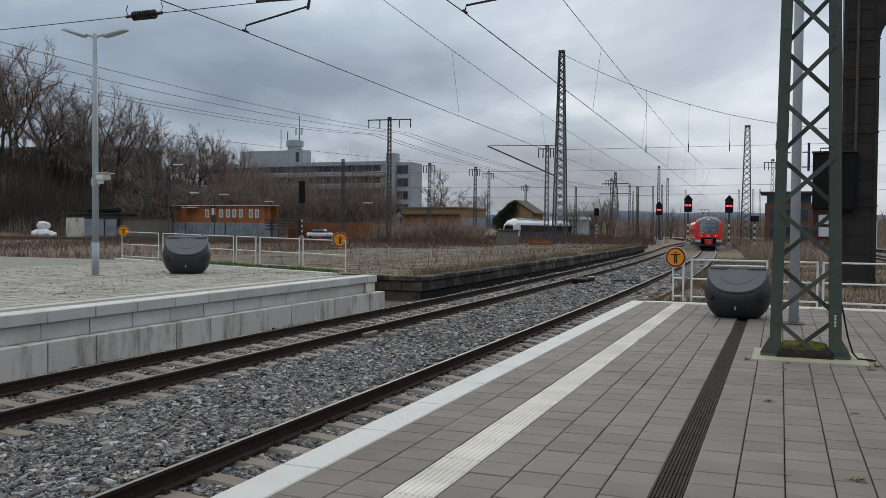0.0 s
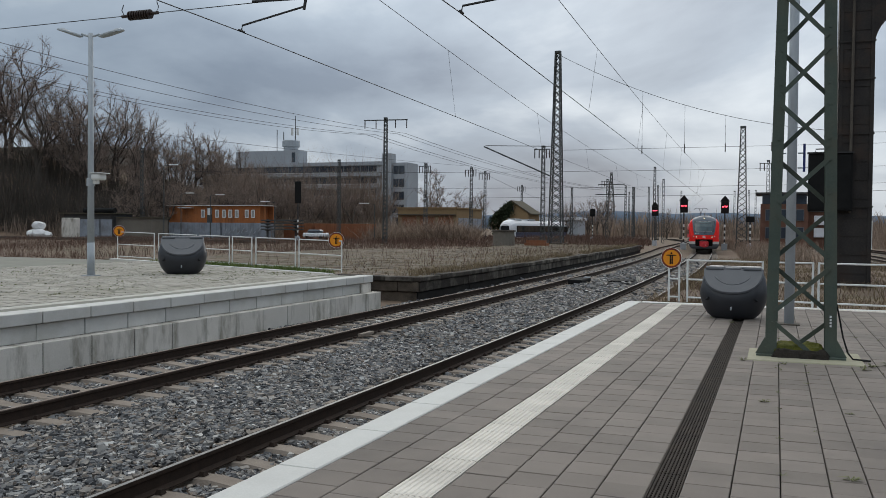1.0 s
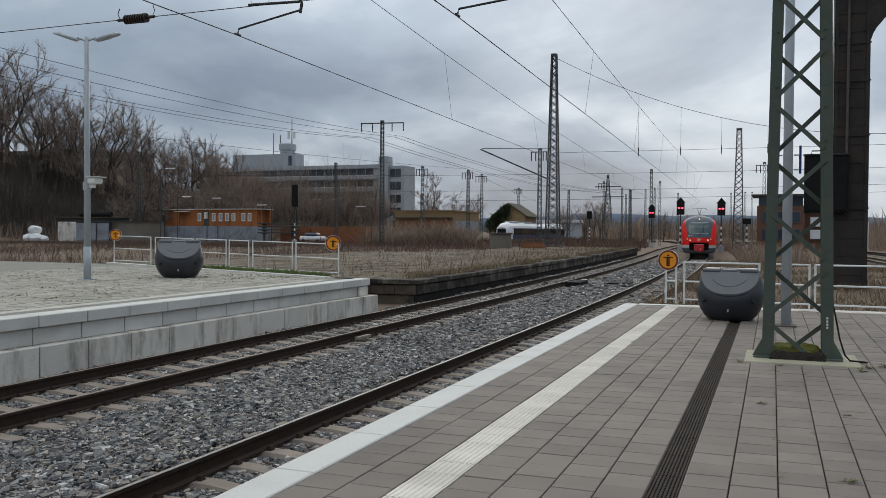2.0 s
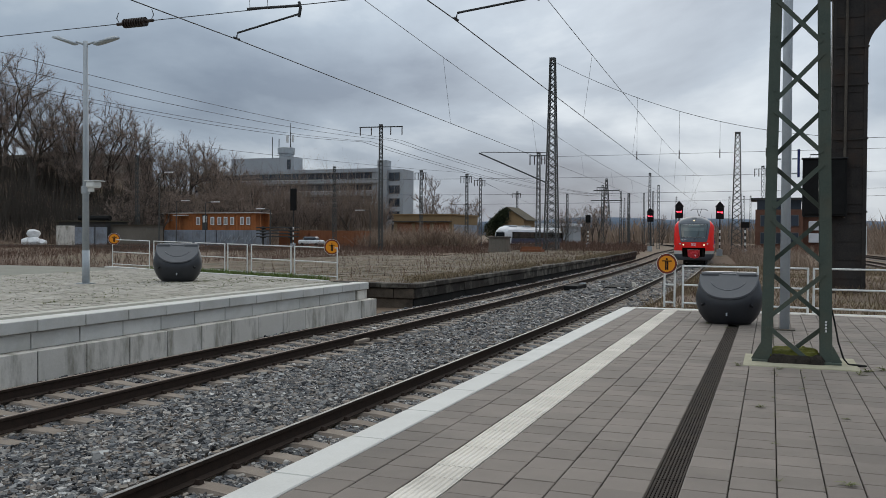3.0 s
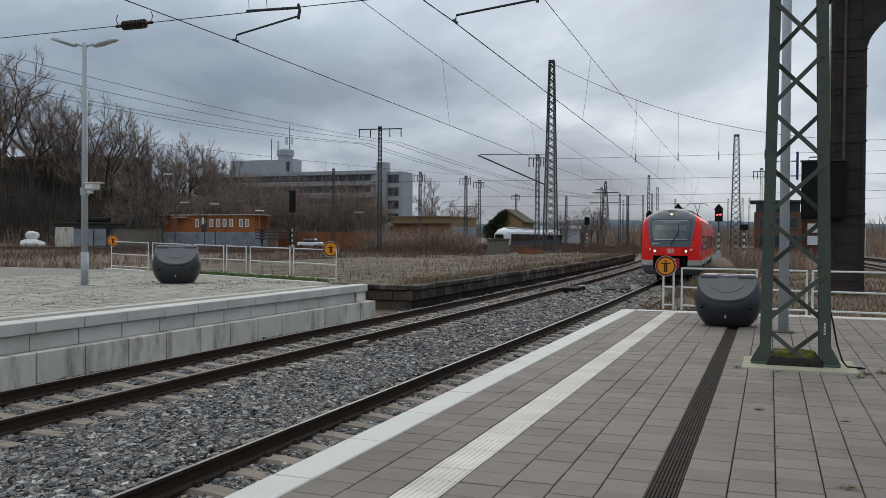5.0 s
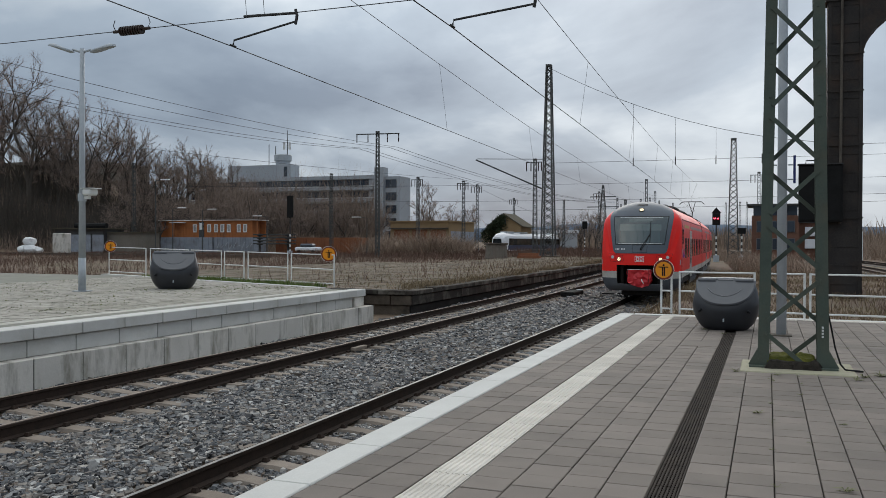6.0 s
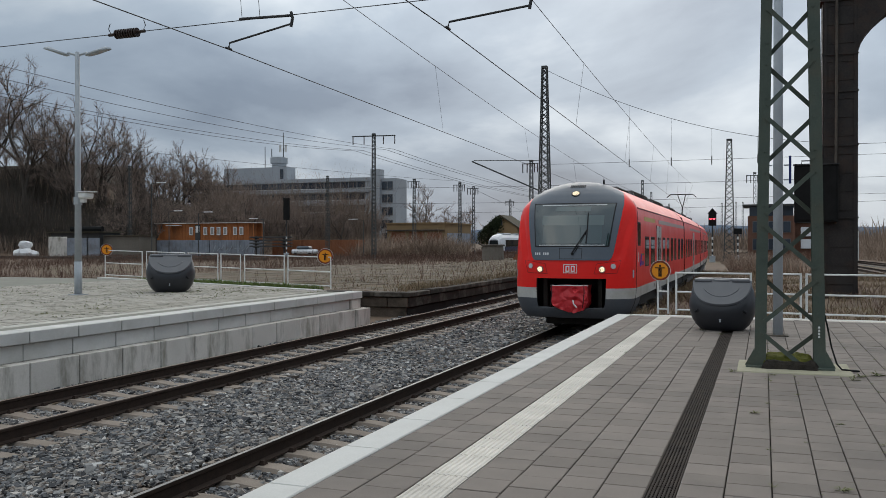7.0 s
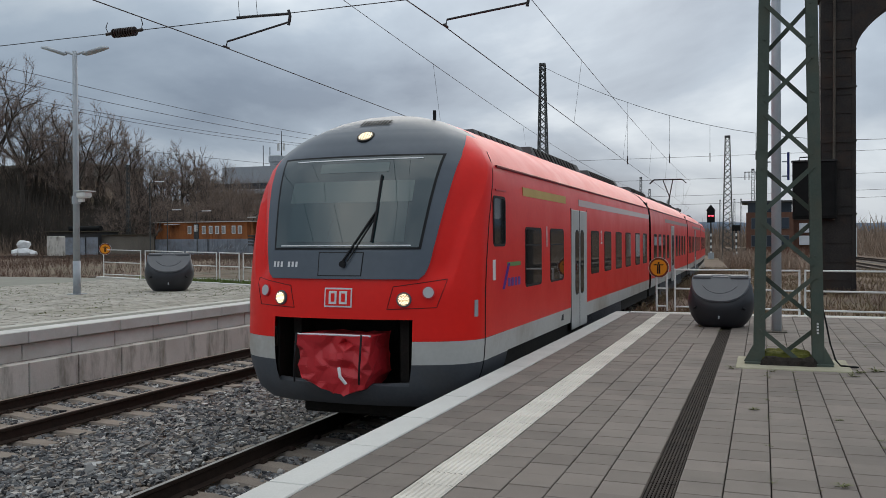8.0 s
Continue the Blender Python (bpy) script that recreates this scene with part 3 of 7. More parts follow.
def round_sign(loc, rz, r=0.205):
    root = thing("warning_sign", loc, "round orange no-entry pictogram sign with dark red rim on the fence", "sign", "round warning signs", rz)

    def disc(name, rad, y0, y1, m, lab=""):
        bm = bmesh.new()
        n = 40
        a = [bm.verts.new((rad * math.cos(2 * math.pi * i / n), y0, rad * math.sin(2 * math.pi * i / n))) for i in range(n)]
        b = [bm.verts.new((rad * math.cos(2 * math.pi * i / n), y1, rad * math.sin(2 * math.pi * i / n))) for i in range(n)]
        bm.faces.new(a); bm.faces.new(b[::-1])
        for i in range(n):
            bm.faces.new((a[i], a[(i + 1) % n], b[(i + 1) % n], b[i]))
        return part(name, bm, m, root, lab)
    disc("backing", r, 0.0, 0.012, M["white_paint"])
    disc("rim", r * 0.96, -0.003, 0.0, M["sign_rim"])
    disc("field", r * 0.78, -0.006, -0.003, M["sign_orange"])
    bm = bmesh.new()
    box(bm, -0.095, 0.095, -0.009, -0.006, 0.045, 0.065)
    part("cross_bar", bm, M["black"], root)
    bm = bmesh.new()
    box(bm, -0.032, -0.004, -0.009, -0.006, -0.12, 0.045)
    box(bm, 0.004, 0.032, -0.009, -0.006, -0.12, 0.045)
    part("upright_bars", bm, M["black"], root)
    d = bmesh.new()
    tube(d, [(0, -0.006, 0.093), (0, -0.009, 0.093)], 0.02, 14)
    part("dot", d, M["black"], root)
    return root


def grit_bin(loc, rz, k, label):
    root = thing("grit_bin", loc, label, "grit bin", "rounded grit bins", rz)
    root.scale = (k, k, k * 0.95)
    n = 40

    def ring(z, w, d, e=2.6, yo=0.0):
        out = []
        for i in range(n):
            a = 2 * math.pi * i / n
            c, s = math.cos(a), math.sin(a)
            out.append((w * math.copysign(abs(c) ** (2 / e), c), yo + d * math.copysign(abs(s) ** (2 / e), s), z))
        return out
    prof = [(0.0, 0.32, 0.27), (0.015, 0.355, 0.30), (0.08, 0.42, 0.35), (0.18, 0.48, 0.395), (0.30, 0.522, 0.425), (0.42, 0.538, 0.435),
            (0.52, 0.532, 0.425), (0.60, 0.512, 0.40), (0.70, 0.495, 0.37), (0.78, 0.468, 0.335), (0.84, 0.447, 0.305), (0.862, 0.43, 0.285)]
    bm = bmesh.new()
    rows = []
    for z, w, d in prof:
        # the front leans back above the waist to carry the lid
        cut = -0.435 + max(0.0, z - 0.45) * 0.95
        rows.append([bm.verts.new((x, max(y, cut), zz)) for x, y, zz in ring(z, w, d)])
    for a, b in zip(rows, rows[1:]):
        for i in range(n):
            bm.faces.new((a[i], a[(i + 1) % n], b[(i + 1) % n], b[i]))
    bm.faces.new(rows[0][::-1]); bm.faces.new(rows[-1])
    part("tub", bm, M["bin_plastic"], root, smooth=False)
    root.children[0].data.shade_smooth()
    # lid: a tongue-shaped panel lying on the sloping front
    bm = bmesh.new()
    sl = Vector((0, 0.95, 1)).normalized()
    nrm = Vector((0, -1, 0.95)).normalized()
    o = Vector((0, -0.435 + 0.4 * 0.95, 0.85))
    pts = []
    for i in range(25):
        a = math.pi * i / 24
        pts.append(Vector((0.475 * math.copysign(abs(math.cos(a)) ** 0.85, math.cos(a)), 0, 0)) - sl * (0.56 * math.sin(a) ** 0.8))
    lo = [bm.verts.new(o + p + nrm * 0.004) for p in pts]
    hi = [bm.verts.new(o + p * 0.97 + nrm * 0.028) for p in pts]
    bm.faces.new(lo[::-1]); bm.faces.new(hi)
    for i in range(25):
        j = (i + 1) % 25
        bm.faces.new((lo[i], lo[j], hi[j], hi[i]))
    part("lid", bm, M["bin_lit_lid"], root, "hinged grey lid")
    part("top_cover", bx(-0.43, 0.43, -0.03, 0.27, 0.845, 0.905, bev=0.025), M["bin_lit_lid"], root)
    for s in (-0.30, 0.30):
        part("hinge", tube(bmesh.new(), [(s - 0.14, -0.07, 0.862), (s + 0.14, -0.07, 0.862)], 0.042, 12), M["bin_lit_lid"], root)
    part("hinge", tube(bmesh.new(), [(-0.12, -0.065, 0.86), (0.12, -0.065, 0.86)], 0.028, 12), M["bin_lit_lid"], root)
    # pressed arc on the lid
    arc = []
    for i in range(17):
        a = math.pi * (0.14 + 0.72 * i / 16)
        arc.append(o + Vector((0.30 * math.cos(a), 0, 0)) - sl * (0.10 + 0.27 * math.sin(a) ** 1.2) + nrm * 0.026)
    part("lid_rib", tube(bmesh.new(), arc, 0.010, 6), M["bin_lit_lid"], root, smooth=True)
    part("lock", bx(-0.012, 0.012, -0.432, -0.40, 0.16, 0.215, bev=0.004), M["galv"], root, "small bright metal lock")
    for s in (-1, 1):
        part("grip", tube(bmesh.new(), [(s * 0.36, -0.372, 0.36), (s * 0.40, -0.345, 0.33)], 0.022, 10), M["bin_dark"], root)
    return root


def lattice_mast_near():
    root = thing("catenary_mast", (0.27, 10.45, 0), "green painted steel lattice mast with riveted legs", "mast")
    H = 9.0

    def half(z):
        return 0.37 - 0.0165 * z
    for s in (-1, 1):
        for yy in (-0.10, 0.10):
            bm = bmesh.new()
            bar(bm, (s * (half(0) - 0.06), yy, -0.05), (s * (half(H) - 0.06), yy, H), 0.12, 0.012)
            part("leg_flange", bm, M["green_steel"], root)
        bm = bmesh.new()
        bar(bm, (s * (half(0) - 0.004), 0, -0.05), (s * (half(H) - 0.004), 0, H), 0.012, 0.19)
        part("leg_web", bm, M["green_steel"], root)
    z, d = -0.09, -1
    while z < H - 0.5:
        for yy, dd in ((-0.112, d), (0.112, -d)):
            a, b = half(z) - 0.09, half(z + 0.47) - 0.09
            bm = bmesh.new()
            bar(bm, (-dd * a, yy, z), (dd * b, yy, z + 0.47), 0.012, 0.048)
            part("lacing_bar", bm, M["green_steel"], root)
        for s in (-1, 1):
            for k in (0.10, 0.47):
                bm = bmesh.new()
                tube(bm, [(s * (half(z + k) - 0.07), -0.118, z + k), (s * (half(z + k) - 0.07), -0.102, z + k)], 0.014, 8)
                part("rivet", bm, M["green_steel"], root)
        z += 0.605
        d = -d
    for s in (-1, 1):
        part("foot_plate", bx(s * 0.33 - 0.13, s * 0.33 + 0.13, -0.16, 0.16, 0.0, 0.03, bev=0.006), M["green_steel"], root)
        bm = bmesh.new()
        v = [bm.verts.new(p) for p in ((s * 0.36, -0.115, 0.03), (s * 0.47, -0.115, 0.03), (s * 0.37, -0.115, 0.22), (s * 0.36, -0.105, 0.03), (s * 0.47, -0.105, 0.03), (s * 0.37, -0.105, 0.22))]
        for f in ((0, 1, 2), (5, 4, 3), (0, 3, 4, 1), (1, 4, 5, 2), (2, 5, 3, 0)):
            bm.faces.new([v[i] for i in f])
        part("gusset", bm, M["green_steel"], root)
    # plain bars where a painted number stands
    for i in range(4):
        part("number_bar", bx(half(0.6) - 0.07, half(0.6) - 0.05, -0.120, -0.107, 0.36 + i * 0.034, 0.382 + i * 0.034), M["white_paint"], root)
    # the foundation: pale concrete apron, dark broken middle with moss
    f = tagged(new("mast_foundation"), "pale concrete foundation with dark hollow and moss round a mast", "foundation", kind="structure")
    f.matrix_basis = pose(0.27, 10.45, 0)
    part("apron", bx(-0.56, 0.64, -0.50, 0.5, -0.06, 0.008, bev=0.02), M["mast_foot"], f)
    def clod(name, x0, x1, y0, y1, top, rough_, m, lab, seed):
        """A rough-edged block of earth or moss with an uneven top."""
        bm = bmesh.new()
        g = {}
        nx, ny = 22, 16
        for j in range(ny + 1):
            for i in range(nx + 1):
                x, y = x0 + (x1 - x0) * i / nx, y0 + (y1 - y0) * j / ny
                edge = min(i, nx - i, j, ny - j)
                h = top * (0.0, 0.6, 0.92, 1.0)[min(3, edge)] * (1 + rough_ * noise.noise((x * 11, y * 11, seed)))
                g[i, j] = bm.verts.new((x + 0.02 * noise.noise((x * 14, y * 14, seed + 3)), y + 0.03 * noise.noise((x * 12, y * 12, seed + 7)), 0.004 + h))
        for j in range(ny):
            for i in range(nx):
                bm.faces.new((g[i, j], g[i + 1, j], g[i + 1, j + 1], g[i, j + 1]))
        return part(name, bm, m, f, lab)
    clod("earth_block", -0.30, 0.31, -0.21, 0.30, 0.085, 0.5, M["wet_earth"], "dark crumbling earth and broken concrete", 1)
    clod("moss_mound", -0.28, 0.27, -0.13, 0.30, 0.135, 0.35, M["moss"], "thick cushion of yellow-green moss", 2)
    part("cable", tube(bmesh.new(), [(0.36, 0.02, 0.62), (0.385, -0.02, 0.50), (0.43, -0.05, 0.25), (0.48, -0.09, 0.08), (0.53, -0.10, 0.02), (0.66, -0.1, 0.014), (0.70, -0.13, 0.014), (0.62, -0.15, 0.014)], 0.010, 6), M["black"], root)
    return root


def grey_pole():
    root = thing("lamp_post", (0.20, 14.05, 0), "grey galvanised steel post with two slim aerials", "post")
    part("base_plate", bx(-0.15, 0.15, -0.15, 0.15, 0, 0.02, bev=0.004), M["concrete_old"], root)
    part("shaft", tube(bmesh.new(), [(0, 0, 0), (0, 0, 9.5)], 0.072, 20, 0.062), M["pole_galv"], root, smooth=True)
    for s in (-1, 1):
        part("aerial", tube(bmesh.new(), [(s * 0.17, 0, 2.30), (s * 0.17, 0, 2.72)], 0.018, 8), M["blue"], root, "slim dark blue aerial tube")
        part("bracket", tube(bmesh.new(), [(s * 0.08, 0, 2.58), (s * 0.17, 0, 2.58)], 0.012, 6), M["galv"], root)
        part("bracket", tube(bmesh.new(), [(s * 0.08, 0, 2.36), (s * 0.17, 0, 2.36)], 0.012, 6), M["galv"], root)
    return root


M["blue"] = mat("aerial_blue", (0.02, 0.03, 0.12), (0.03, 0.04, 0.15), 0.5, scale=4)
M["dark_rivet"] = mat("column_steel", (0.022, 0.02, 0.02), (0.05, 0.044, 0.04), 0.75, scale=1.5, fine=25, bump=0.5, stain=(0.075, 0.045, 0.03), stain_amt=0.5, stain_scale=1.2)


def old_column():
    """Riveted box column of the former hall, with the springing of its arch."""
    root = thing("steel_column", (2.12, 28.5, -0.32), "massive dark riveted steel column with arched bracket on weedy ground", "column")
    W, D, H = 0.45, 0.38, 8.9
    part("core", bx(-W + 0.04, W - 0.04, -D + 0.03, D - 0.03, 0, H), M["dark_rivet"], root)
    for s in (-1, 1):
        part("corner_angle", bx(s * W - (0.08 if s > 0 else 0), s * W + (0.08 if s < 0 else 0), -D, -D + 0.05, 0, H), M["dark_rivet"], root)
        part("side_plate", bx(s * W - 0.03, s * W + 0.03, -D + 0.05, D, 0, H), M["dark_rivet"], root)
    z = 0.5
    while z < H:
        part("batten", bx(-W + 0.08, W - 0.08, -D + 0.012, -D + 0.03, z, z + 0.03), M["dark_rivet"], root)
        z += 0.55
    for z in (2.45, 4.6, 6.2, 7.3):
        part("hoop", bx(-W - 0.05, W + 0.05, -D - 0.02, -D - 0.002, z, z + 0.05), M["dark_rivet"], root)
    part("downpipe", tube(bmesh.new(), [(-0.13, -D - 0.05, 2.3), (-0.10, -D - 0.05, H)], 0.04, 8), M["concrete_old"], root)
    part("plinth", bx(-W - 0.12, W + 0.12, -D - 0.1, D + 0.1, -0.2, 0.16, bev=0.02), M["dark_rivet"], root)
    # arch springing to the right
    bm = bmesh.new()
    pts = []
    for i in range(13):
        a = math.pi / 2 * i / 12
        pts.append((W + 3.4 - 3.4 * math.cos(a), 7.1 + 2.1 * math.sin(a)))
    lo = [[bm.verts.new((x, y, z)) for x, z in pts] for y in (-D + 0.02, D)]
    hi = [[bm.verts.new((x, y, H + 1.5)) for x, z in pts] for y in (-D + 0.02, D)]
    for i in range(12):
        bm.faces.new((lo[0][i], lo[0][i + 1], lo[1][i + 1], lo[1][i]))
        bm.faces.new((lo[0][i], lo[0][i + 1], hi[0][i + 1], hi[0][i]))
        bm.faces.new((lo[1][i], lo[1][i + 1], hi[1][i + 1], hi[1][i]))
        bm.faces.new((hi[0][i], hi[0][i + 1], hi[1][i + 1], hi[1][i]))
    part("arch_plate", bm, M["dark_rivet"], root)
    part("cap_beam", bx(-W - 0.1, 4.5, -D - 0.03, D + 0.03, H, H + 1.6), M["dark_rivet"], root)
    # dark board hung beside the column
    b = thing("equipment_board", (1.45, 28.0, 0), "large black equipment cabinet fixed to a steel column", "cabinet")
    part("cabinet_body", bx(-0.60, 0.60, -0.12, 0.12, 2.02, 3.72, bev=0.02), M["black"], b)
    part("door_panel", bx(-0.55, 0.05, -0.14, -0.122, 2.08, 3.66, bev=0.01), M["black"], b)
    part("door_panel", bx(0.08, 0.55, -0.14, -0.122, 2.08, 3.66, bev=0.01), M["black"], b)
    part("rain_hood", bx(-0.63, 0.63, -0.16, 0.14, 3.72, 3.76), M["dark_steel"], b)
    part("fixing_arm", bx(0.1, 0.5, 0.1, 0.3, 2.3, 2.36), M["dark_steel"], b)
    part("fixing_arm", bx(0.1, 0.5, 0.1, 0.3, 3.3, 3.36), M["dark_steel"], b)
    part("lamp_bracket", tube(bmesh.new(), [(-0.4, 0, 3.76), (-0.4, 0, 3.86), (0.1, 0, 3.86)], 0.02, 6), M["dark_steel"], b)


lay_pavers()
for i, (x, y, s) in enumerate(((-0.07, 7.55, 0.10), (0.42, 5.35, 0.12), (0.62, 4.75, 0.10), (-0.32, 9.9, 0.13), (0.1, 9.8, 0.1), (0.85, 9.7, 0.16), (0.95, 9.95, 0.16), (1.25, 9.5, 0.18), (1.32, 9.2, 0.15), (1.12, 10.1, 0.2), (1.35, 10.6, 0.2), (0.28, 8.6, 0.07), (0.55, 7.3, 0.07), (-2.42, 9.6, 0.05), (-1.66, 11.2, 0.06), (1.5, 11.3, 0.22), (1.1, 8.3, 0.1), (-0.62, 13.9, 0.12), (-0.95, 14.5, 0.1), (0.1, 13.1, 0.12))):
    weed((x, y, 0.0), s * 0.6, i)
wr = random.Random(77)
for i in range(46):
    weed((wr.choice((0.045, 0.300, 0.502, 0.754, 1.006, 1.258)) + wr.gauss(0, 0.012), wr.uniform(5.0, 13.5), 0.0), wr.uniform(0.02, 0.055), 100 + i, blades=10)
fence("platform_fence", -2.0, 17.66, 1.92, 17.22, 0.0, 0.84, [(0.0, 0.24), (0.36, 1.80), (1.88, 2.68), (2.74, 4.25), (4.33, 5.8), (5.9, 7.4)], "white tubular steel fence closing the platform end", "platform end fences")
round_sign((-1.93, 17.58, 0.86), -6)
round_sign((2.42, 17.10, 0.86), -6)
grit_bin((-0.63, 14.78, 0.0), -3, 0.965, "dark grey rounded plastic grit bin standing on the paved platform")
sl = part("edge_slab", bx(-2.70, -2.05, 17.75, 23.5, -0.62, -0.27, bev=0.03), M["sandy_slab"])
tagged(sl, "broken sandy concrete slab beyond the platform end", "slab")
lattice_mast_near()
grey_pole()
old_column()


# ---------- the platform opposite ----------
def build_left_platform():
    z = 0.03
    # cap stones and two courses of blocks
    y = -4.0
    i = 0
    while y < 22.2:
        part("cap_stone", bx(LEFT - 0.42, LEFT + 0.0, y, min(22.35, y + 1.014), -0.15, z + 0.012, bev=0.012), M["concrete_clean"], left_platform)
        y += 1.03
    for k, (x0, z0, z1, ph) in enumerate(((LEFT - 0.085, -0.43, -0.165, 0.07), (LEFT + 0.13, -1.15, -0.435, 0.0))):
        y = 0.0 + ph
        while y < 21.6:
            e = min(y + 1.012, 22.32 + 0.18 * k)
            part("wall_block", bx(x0 - 0.25, x0 + rng.uniform(-0.004, 0.004), y, e, z0, z1, bev=0.008), M["concrete_clean"] if k == 0 else M["concrete"], left_platform)
            y += 1.03
        part("wall_block", bx(x0 - 0.25, x0 + 0.03, y, 22.34 + 0.2 * k, z0, z1, bev=0.008), M["concrete"], left_platform)
    # added black sheets behind the blocks stand in for shade in the gaps
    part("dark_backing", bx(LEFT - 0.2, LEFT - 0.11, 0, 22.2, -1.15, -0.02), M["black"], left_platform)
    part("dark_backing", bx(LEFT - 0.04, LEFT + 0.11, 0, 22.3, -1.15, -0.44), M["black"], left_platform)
    # guidance strip of pale slabs, set back from the edge
    y = 2.0
    while y < 21.5:
        part("strip_slab", bx(-11.95, -11.65, y, y + 0.49, -0.01, z - 0.004, bev=0.004), M["left_strip"], left_platform)
        y += 0.5
    # pavers of the near rows
    vs, fs = [], []
    for r in range(50):
        x = -12.0 - r * 0.22
        y = 8.0 + (r % 2) * 0.08
        while y < 22.5 + max(0, (-x - 12.4)) * 0.43:
            k = len(vs)
            vs += box_verts(x - 0.208, x, y, y + 0.150, -0.02, z - 0.002 + rng.uniform(-0.006, 0.004))
            fs += [tuple(k + q for q in f) for f in BOX_F]
            y += 0.16
    tagged(raw("pavers", vs, fs, M["left_paver"], left_platform), kind="stuff")
    part("end_kerb", bar(bmesh.new(), (-12.3, 22.6, 0.0), (-25.5, 28.35, 0.0), 0.3, 0.09), M["white_edge"], left_platform)


M["left_strip"] = mat("worn_strip", (0.40, 0.38, 0.34), (0.52, 0.50, 0.45), 0.85, scale=3, fine=40, bump=0.2, stain=(0.26, 0.25, 0.19), stain_amt=0.7, stain_scale=1.6)
M["left_paver"] = mat("left_paver", (0.30, 0.278, 0.24), (0.41, 0.385, 0.338), 0.9, scale=1.5, fine=20, bump=0.2, per=0.10, island=True, stain=(0.17, 0.165, 0.115), stain_amt=0.6, stain_scale=0.5)
build_left_platform()
fence("platform_fence", -25.5, 28.6, -12.25, 23.3, 0.03, 0.98, [(0.0, 3.05), (3.35, 6.1), (6.3, 8.25), (8.4, 9.6), (9.8, 12.0), (12.15, 14.27)], "white tubular steel fence closing the opposite platform end", "platform end fences", 0.15)
round_sign((-25.25, 28.42, 1.17), 40, 0.24)
round_sign((-12.45, 23.3, 1.02), 30, 0.24)
grit_bin((-16.0, 20.6, 0.03), 34, 1.26, "large dark grey rounded plastic grit bin beside the fence")


def platform_lamp():
    root = thing("platform_lamp", (-17.36, 18.46, 0.03), "tall grey platform lamp with two flat lamp heads", "street lamp")
    part("base_plate", bx(-0.18, 0.18, -0.18, 0.18, 0, 0.02), M["galv"], root)
    part("shaft", tube(bmesh.new(), [(0, 0, 0), (0, 0, 0.9)], 0.100, 18), M["galv"], root, smooth=True)
    part("shaft", tube(bmesh.new(), [(0, 0, 0.9), (0, 0, 6.55)], 0.092, 18, 0.06), M["galv"], root, smooth=True)
    d = Vector((0.93, 0.36, 0))
    for s in (-1, 1):
        part("arm", tube(bmesh.new(), [(0, 0, 6.45), tuple(d * s * 0.26 + Vector((0, 0, 6.53)))], 0.03, 8), M["galv"], root)
        bm = bmesh.new()
        n = 18
        rows = []
        for j, (k, zz) in enumerate(((0.75, 0.0), (1.0, 0.03), (0.95, 0.075), (0.55, 0.11))):
            rows.append([bm.verts.new(d * s * (0.56 + 0.36 * k * math.cos(2 * math.pi * i / n)) + Vector((-d.y, d.x, 0)) * 0.15 * k * math.sin(2 * math.pi * i / n) + Vector((0, 0, 6.52 + zz * 0.8 + 0.09 * math.cos(2 * math.pi * i / n)))) for i in range(n)])
        for a, b in zip(rows, rows[1:]):
            for i in range(n):
                bm.faces.new((a[i], a[(i + 1) % n], b[(i + 1) % n], b[i]))
        bm.faces.new(rows[0][::-1]); bm.faces.new(rows[-1])
        part("lamp_head", bm, M["galv"], root)
    c = thing("security_camera", (-17.36, 18.46, -0.16), "white security camera in a housing on a lamp post", "camera")
    part("housing", bx(0.12, 0.42, -0.16, 0.16, 2.78, 2.95, bev=0.04), M["white_paint"], c)
    part("sun_hood", bx(0.10, 0.50, -0.18, 0.18, 2.955, 2.975), M["white_paint"], c)
    part("bracket", bx(0.06, 0.26, -0.04, 0.04, 2.68, 2.77), M["white_paint"], c)
    part("clamp", lathe(bmesh.new(), [(0.10, 2.62), (0.11, 2.63), (0.11, 2.82), (0.10, 2.83)], 16), M["galv"], c)


platform_lamp()


def track_fittings():
    b = thing("cable_box", (-6.45, 39.5, -0.93), "flat black cable box lying in the ballast between tracks", "cable box")
    part("lid", bx(-0.5, 0.5, -0.7, 0.7, 0, 0.07, bev=0.02), M["black"], b)
    part("marker_post", tube(bmesh.new(), [(0.55, 0.8, -0.05), (0.55, 0.8, 0.2)], 0.09, 10), M["tactile"], b, "low pale marker")
    c = thing("point_heater_box", (-8.0, 37.4, -0.93), "small dark track box with pale lid beside the rail", "track box")
    part("body", bx(-0.3, 0.3, -1.0, 1.0, 0, 0.2, bev=0.03), M["black"], c)
    part("lid", bx(0.05, 0.28, 0.6, 1.0, 0.205, 0.24, bev=0.01), M["galv"], c)
    p = part("rail_plank", bx(-8.19, -8.09, 16.3, 16.9, -0.90, -0.83, bev=0.01), M["sleeper"])
    tagged(p, "pale timber offcut wedged against the rail", "plank")


track_fittings()


